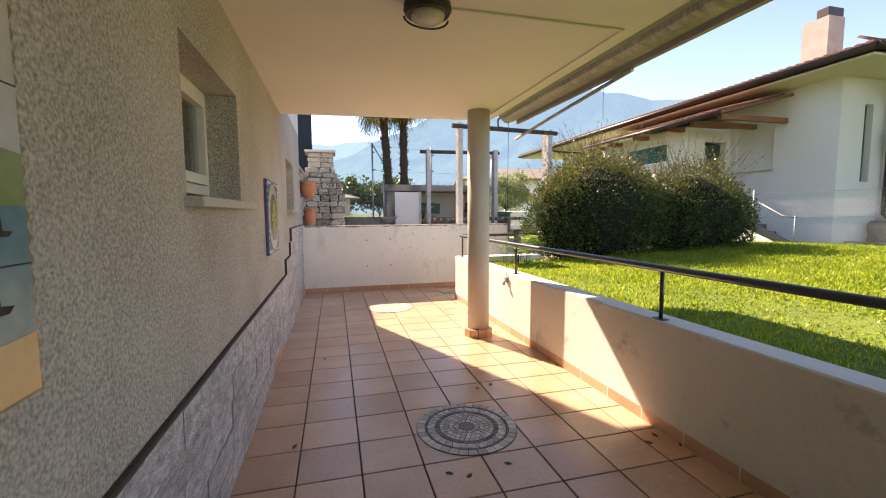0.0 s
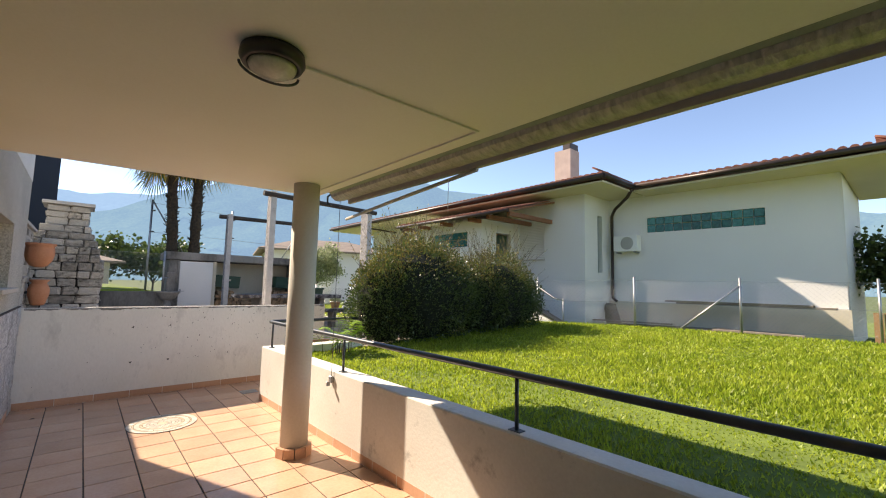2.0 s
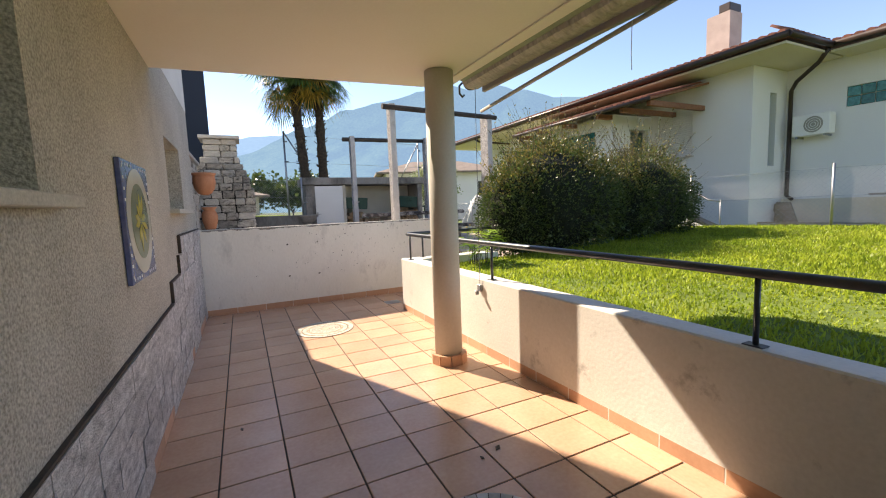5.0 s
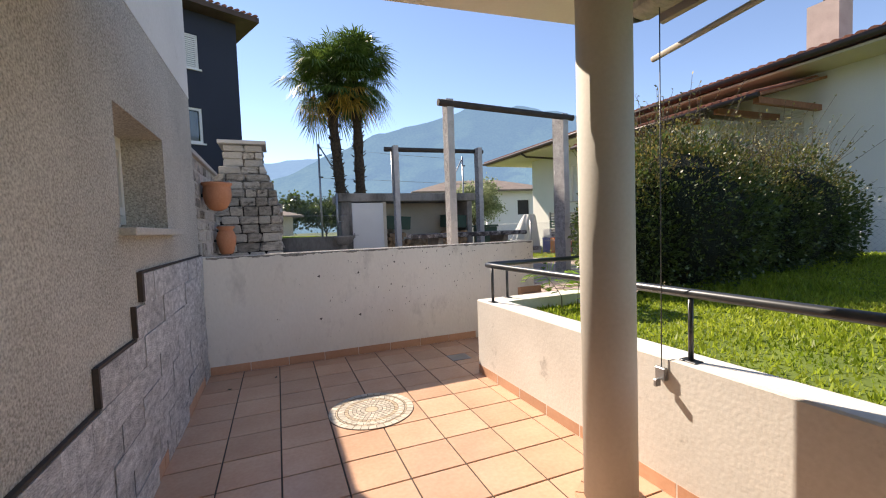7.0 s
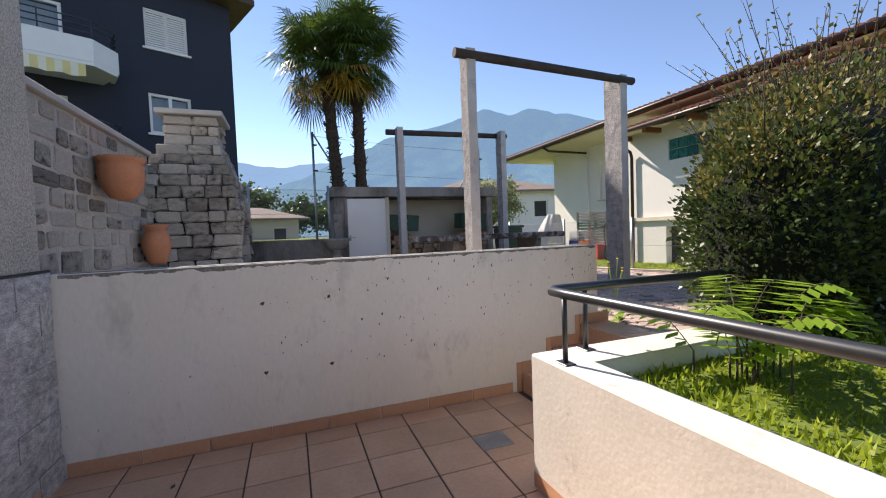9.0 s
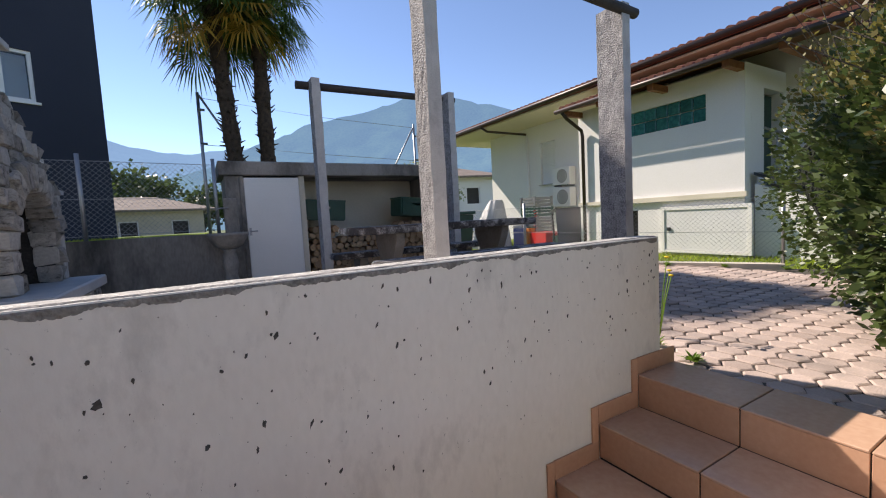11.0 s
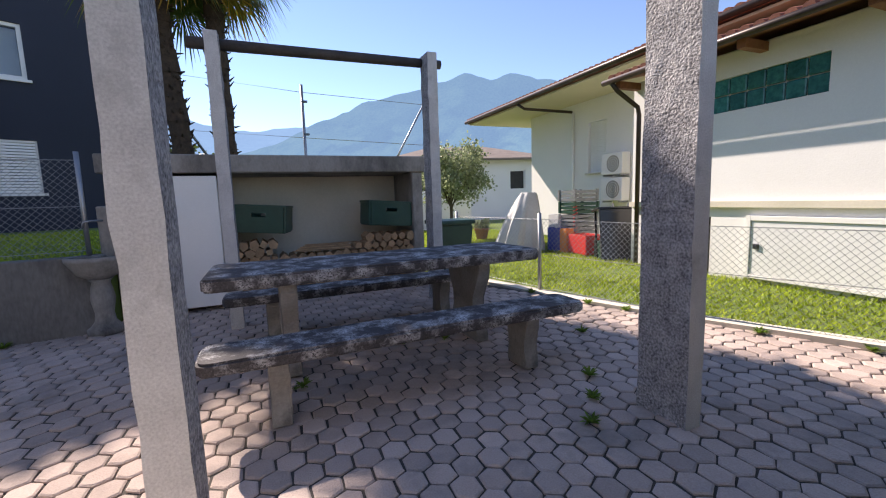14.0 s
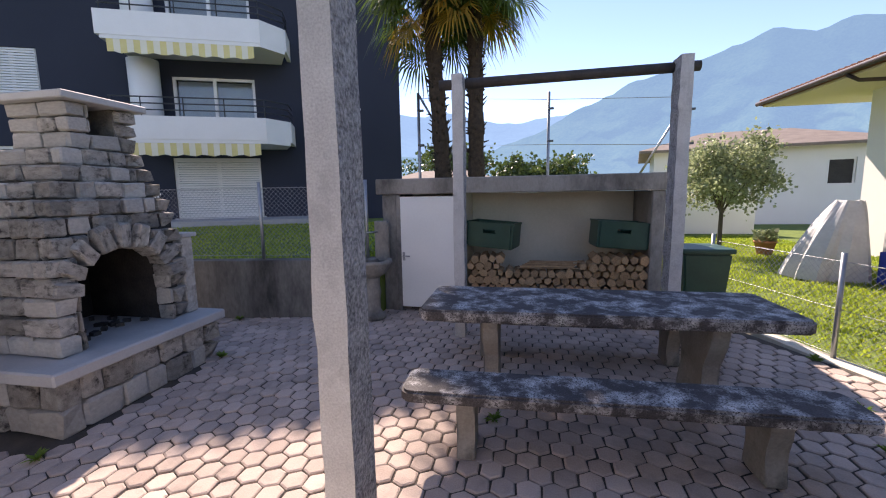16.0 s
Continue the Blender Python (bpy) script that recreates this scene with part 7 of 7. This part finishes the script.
def simple_house(x, y, rz, w, d, h, zb, wallmat, label, win=3, flat=False):
    e = new("far_house")
    tagged(e, label, "house")
    e.matrix_world = Matrix.Translation((x, y, zb)) @ Matrix.Rotation(radians(rz), 4, "Z")
    holes = [(-w / 2 + w * (i + 0.5) / win - 0.55, -w / 2 + w * (i + 0.5) / win + 0.55, z0, z0 + 1.25) for i in range(win) for z0 in ([0.9, 3.7] if h > 5 else [h - 2.0])]
    part("wall", holed(-d / 2, -d / 2 + 0.3, -w / 2, w / 2, 0, h, holes, "y"), wallmat, e)
    for lo, hi in (((-w / 2, -d / 2 + 0.301, 0), (-w / 2 + 0.3, d / 2, h)), ((w / 2 - 0.3, -d / 2 + 0.301, 0), (w / 2, d / 2, h)), ((-w / 2 + 0.301, d / 2 - 0.3, 0), (w / 2 - 0.301, d / 2, h))):
        part("wall", box(lo, hi), wallmat, e)
    for a, b, z0, z1 in holes:
        # solid near-black panel in place of glass and the dim room
        wd = part("window", box((a, -d / 2 + 0.12, z0), (b, -d / 2 + 0.2, z1)), M_DARK, e, "window with an opaque near-black panel for the unlit room")
        part("frame", boxes([((a, -d / 2 + 0.08, z0), (a + 0.08, -d / 2 + 0.118, z1)), ((b - 0.08, -d / 2 + 0.08, z0), (b, -d / 2 + 0.118, z1)), ((a + 0.08, -d / 2 + 0.08, z1 - 0.08), (b - 0.08, -d / 2 + 0.118, z1))]), M_WPAINT, wd)
    rb = bmesh.new()
    o = 0.8
    if flat:
        roof_plane(rb, [(-w / 2 - 0.1, -d / 2 - 0.1, h + 0.25), (w / 2 + 0.1, -d / 2 - 0.1, h + 0.25), (w / 2 + 0.1, d / 2 + 0.1, h + 0.25), (-w / 2 - 0.1, d / 2 + 0.1, h + 0.25)], 0.24)
        part("roof", rb, M_WPAINT, e)
    else:
        top = h + 0.16 * d
        roof_plane(rb, [(-w / 2 - o, -d / 2 - o, h), (w / 2 + o, -d / 2 - o, h), (w / 2 - d * 0.35, 0, top), (-w / 2 + d * 0.35, 0, top)], 0.15)
        roof_plane(rb, [(w / 2 + o, -d / 2 - o, h), (w / 2 + o, d / 2 + o, h), (w / 2 - d * 0.35, 0, top)], 0.15)
        roof_plane(rb, [(-w / 2 - o, d / 2 + o, h), (-w / 2 - o, -d / 2 - o, h), (-w / 2 + d * 0.35, 0, top)], 0.15)
        roof_plane(rb, [(w / 2 + o, d / 2 + o, h), (-w / 2 - o, d / 2 + o, h), (-w / 2 + d * 0.35, 0, top), (w / 2 - d * 0.35, 0, top)], 0.15)
        part("roof", rb, M_FARROOF, e, "tiled hip roof")


simple_house(17.0, 37, -14, 10, 8, 4.3, 0.0, M_HOUSE, "white villa with a low tiled hip roof", 3)
simple_house(-3.2, 45, 10, 9, 7, 3.0, 0.0, M_CONC_LIGHT, "small stone farmhouse with tiled roof", 3)
simple_house(46, -5.2, 84, 12, 9, 7.6, -0.2, M_WPAINT, "white flat-roofed modern house", 3, True)
simple_house(66, -19, 84, 16, 10, 10.0, -0.2, M_WPAINT, "white flat-roofed modern apartment house", 4, True)
obj("garden_wall", box((5.2, 27.0, 0.0), (13.0, 27.25, 1.9), bevel=0.02), M_HOUSE, label="white rendered garden wall behind the olive", category="wall", kind="structure")


# ---- weeds, fallen leaves ----
M_LEAF_WEED = leaf_mat("weed leaf", (0.10, 0.19, 0.02), (0.22, 0.32, 0.04), 0.45)


def weeds(name, places, seed, label, material, h=0.12):
    r = random.Random(seed)
    for x, y, z in places:
        e = thing(name, (x, y, z), label, "weed", "weeds in the joints")
        vs, fs = [], []
        for k in range(46):
            a = r.uniform(0, 6.283)
            L = h * r.uniform(0.5, 1.3)
            d = Vector((math.cos(a), math.sin(a), r.uniform(0.4, 1.6))).normalized()
            s = Vector((-math.sin(a), math.cos(a), 0)) * L * 0.10
            i = len(vs)
            m = d * L * 0.55
            vs += [(0, 0, 0), tuple(m + s), tuple(d * L - Vector((0, 0, L * 0.2))), tuple(m - s)]
            fs.append((i, i + 1, i + 2, i + 3))
        tri_mesh("leaves", vs, fs, material, kind="stuff", parent=e)


wp = []
for x, y in ((6.35, 12.3), (6.75, 11.2), (6.6, 11.6), (7.2, 10.2), (7.5, 9.6), (6.1, 11.4), (5.9, 10.9), (4.4, 11.35), (4.75, 11.3), (5.15, 9.95), (4.95, 9.75), (0.78, 10.02), (0.82, 11.6), (0.2, 12.7), (1.2, 12.85), (2.35, 9.05), (4.0, 8.33), (3.9, 8.05), (7.7, 9.0), (6.45, 10.3), (5.35, 10.2), (3.55, 10.9)):
    wp.append((x, y, pave_z(x, y)))
weeds("weed", wp, 91, "small green weed growing in the paving joints", M_LEAF_WEED, 0.075)
dl = thing("dandelion", (4.18, 8.42, pave_z(4.18, 8.42)), "yellow-flowered dandelion behind the parapet", "flower")
for k in range(5):
    a, hh = rnd.uniform(0, 6.28), rnd.uniform(0.40, 0.54)
    p = (0.10 * math.cos(a), 0.06 * math.sin(a), hh)
    part("stem", pipe([(0, 0, 0), (p[0] * 0.5, p[1] * 0.5, hh * 0.6), p], 0.003, 5), M_FERN, dl)
    part("flower", lathe([(0.004, 0), (0.015, 0.006), (0.016, 0.011), (0.006, 0.014)], 10, at=p), mat("dandelion yellow", (0.70, 0.48, 0.01), (0.80, 0.58, 0.02), 0.7, 9, 60, 0.1), dl)
lr = random.Random(33)
for x, y in ((2.35, 2.35), (2.28, 2.48), (2.18, 2.42), (0.05, 2.95), (1.0, 2.4), (0.9, 2.45), (1.25, 2.45), (1.55, 3.5), (1.42, 3.46), (0.0, 7.6), (0.4, 7.75), (0.2, 4.5)):
    b = bmesh.new()
    s = lr.uniform(0.012, 0.03)
    prism([(-s, 0), (0, -s * 0.5), (s, 0), (0, s * 0.5)], 0.0, 0.004, bm=b)
    o = obj("fallen_leaf", b, M_BARK, label="small dry brown leaf lying on the tiles", category="leaf", group="fallen leaves")
    o.matrix_basis = Matrix.Translation((x, y, 0.0015)) @ Matrix.Rotation(lr.uniform(0, 6), 4, "Z")

# ---- pocks in the parapet ----
pk = random.Random(44)
M_POCK = mat("dark pock", (0.05, 0.048, 0.045), (0.12, 0.115, 0.105), 1.0, 20, 60)


def pock(x, z, s, a):
    b = bmesh.new()
    n = 11
    prism([(s * pk.uniform(0.45, 1.15) * math.cos(2 * math.pi * k / n), s * a * pk.uniform(0.45, 1.15) * math.sin(2 * math.pi * k / n)) for k in range(n)], 0.0, 0.0012, bm=b)
    o = part("pock", b, M_POCK, far_wall)
    o.matrix_basis = Matrix.Translation((x, FAR - 0.0003, z)) @ Matrix.Rotation(radians(90), 4, "X") @ Matrix.Rotation(pk.uniform(-0.5, 0.2), 4, "Z")


for x, z in ((0.894, 0.464), (1.329, 0.466), (0.89, 0.94), (1.33, 0.95)):
    pock(x, z, 0.018, 0.9)
for k in range(210):
    x = 3.68 - 2.7 * pk.random() ** 1.3
    z = 1.16 - 0.72 * pk.random() ** 1.5
    if z > 0.75 or x < 2.8:
        pock(x, z, 0.0015 + 0.0055 * pk.random() ** 2.2, pk.uniform(0.9, 2.6))


def worn_edge():
    """A ragged strip of bare mortar along the upper front edge, its dark colour also the chamfer's shade, and the worn
    top bed.
    """
    b = bmesh.new()
    n = 900
    up, lo = [], []
    for k in range(n + 1):
        x = WX + 0.05 + (3.69 - WX - 0.05) * k / n
        d = 0.004 + 0.030 * max(0.0, 0.35 + 0.55 * noise.fractal(Vector((x * 9.0, 0.3, 0)), 0.6, 2.2, 6))
        w = 0.010 + 0.022 * max(0.0, 0.3 + 0.6 * noise.fractal(Vector((x * 11.0, 7.3, 0)), 0.6, 2.2, 6))
        up.append((b.verts.new((x, FAR - 0.0012, 1.206)), b.verts.new((x, FAR + 0.004, 1.2140)), b.verts.new((x, FAR + w, 1.2196))))
        lo.append((b.verts.new((x, FAR - 0.0012, 1.206 - d)), b.verts.new((x, FAR + 0.002, 1.206 - d))))
    for k in range(n):
        b.faces.new((up[k][0], lo[k][0], lo[k + 1][0], up[k + 1][0]))
        b.faces.new((lo[k][0], lo[k][1], lo[k + 1][1], lo[k + 1][0]))
        b.faces.new((up[k][1], up[k][0], up[k + 1][0], up[k + 1][1]))
        b.faces.new((up[k][2], up[k][1], up[k + 1][1], up[k + 1][2]))
    bmesh.ops.recalc_face_normals(b, faces=b.faces)
    part("worn_edge", b, M_CHIP, far_wall, "ragged bare mortar edge, darkened for the shaded chamfer")
    t = bmesh.new()
    m = 160
    rows = [[t.verts.new((WX + 0.05 + (3.698 - WX - 0.05) * k / m, FAR + 0.006 + 0.128 * j / 8, 1.2150 + (0.0022 + pk.uniform(-0.0008, 0.0012)) * (0 < j < 8))) for j in range(9)] for k in range(m + 1)]
    for k in range(m):
        for j in range(8):
            t.faces.new((rows[k][j], rows[k + 1][j], rows[k + 1][j + 1], rows[k][j + 1]))
    part("top_bed", t, M_PARATOP, far_wall, "speckled weathered top")


worn_edge()


# ---- pavers ----
def pavers():
    PX, PY = 0.138, 0.131
    pavement = bpy.data.objects["pavement"]
    r = random.Random(55)

    def shape(i):
        rr = random.Random(200 + i)
        w, h, c = PX / 2 - 0.006, PY * 0.66 - 0.006, PY * 0.34
        pts = [(-w, -c), (0, -h), (w, -c), (w, c), (0, h), (-w, c)]
        out = []
        for (x0, y0), (x1, y1) in zip(pts, pts[1:] + pts[:1]):
            out.append((x0 * 0.93 + x1 * 0.07, y0 * 0.93 + y1 * 0.07))
            out.append((x0 * 0.07 + x1 * 0.93, y0 * 0.07 + y1 * 0.93))
        return [(x + rr.uniform(-0.004, 0.004), y + rr.uniform(-0.004, 0.004)) for x, y in out]
    kinds = []
    for i in range(8):
        b = bmesh.new()
        o = shape(i)
        n = len(o)
        lo = [b.verts.new((x, y, -0.02)) for x, y in o]
        mid = [b.verts.new((x, y, -0.006)) for x, y in o]
        hi = [b.verts.new((x * 0.86, y * 0.87, 0.0)) for x, y in o]
        for k in range(n):
            j = (k + 1) % n
            b.faces.new((lo[k], lo[j], mid[j], mid[k]))
            b.faces.new((mid[k], mid[j], hi[j], hi[k]))
        b.faces.new(hi)
        kinds.append(mesh_of(b, M_PAVER, "paver"))
    tpl = [([tuple(v.co) for v in k.vertices], [tuple(p.vertices) for p in k.polygons]) for k in kinds]
    vs, fs = [], []
    count = 0
    rows = int(7.2 / PY)
    blocked = [(-0.58, 0.76, 10.12, 11.54)]
    for j in range(rows):
        for i in range(int(10.2 / PX)):
            x, y = -2.5 + (i + 0.5 * (j % 2)) * PX, 6.98 + j * PY
            if not inside(PAVE, x, y) or not inside(PAVE, x + 0.07, y) or y > 13.9:
                continue
            if any(a < x < b and c < y < d for a, b, c, d in blocked):
                continue
            if (x - 3.11) ** 2 + (y - 9.50) ** 2 < 0.01:
                continue
            z = pave_z(x, y) + r.uniform(-0.006, 0.004)
            k = r.randrange(8)
            if 1.1 < x < 4.6 and 8.9 < y < 10.6 and count < 300:
                shared("paver", kinds[k], pavement, Matrix.Translation((x, y, z)))
                count += 1
            else:
                base = len(vs)
                vs.extend([(x + a, y + b, z + c) for a, b, c in tpl[k][0]])
                fs.extend([tuple(base + q for q in f) for f in tpl[k][1]])
    tri_mesh("paving_stones", vs, fs, M_PAVER2, "reddish interlocking concrete paving stones", "pavers", "stuff")


pavers()
floor_tiles()
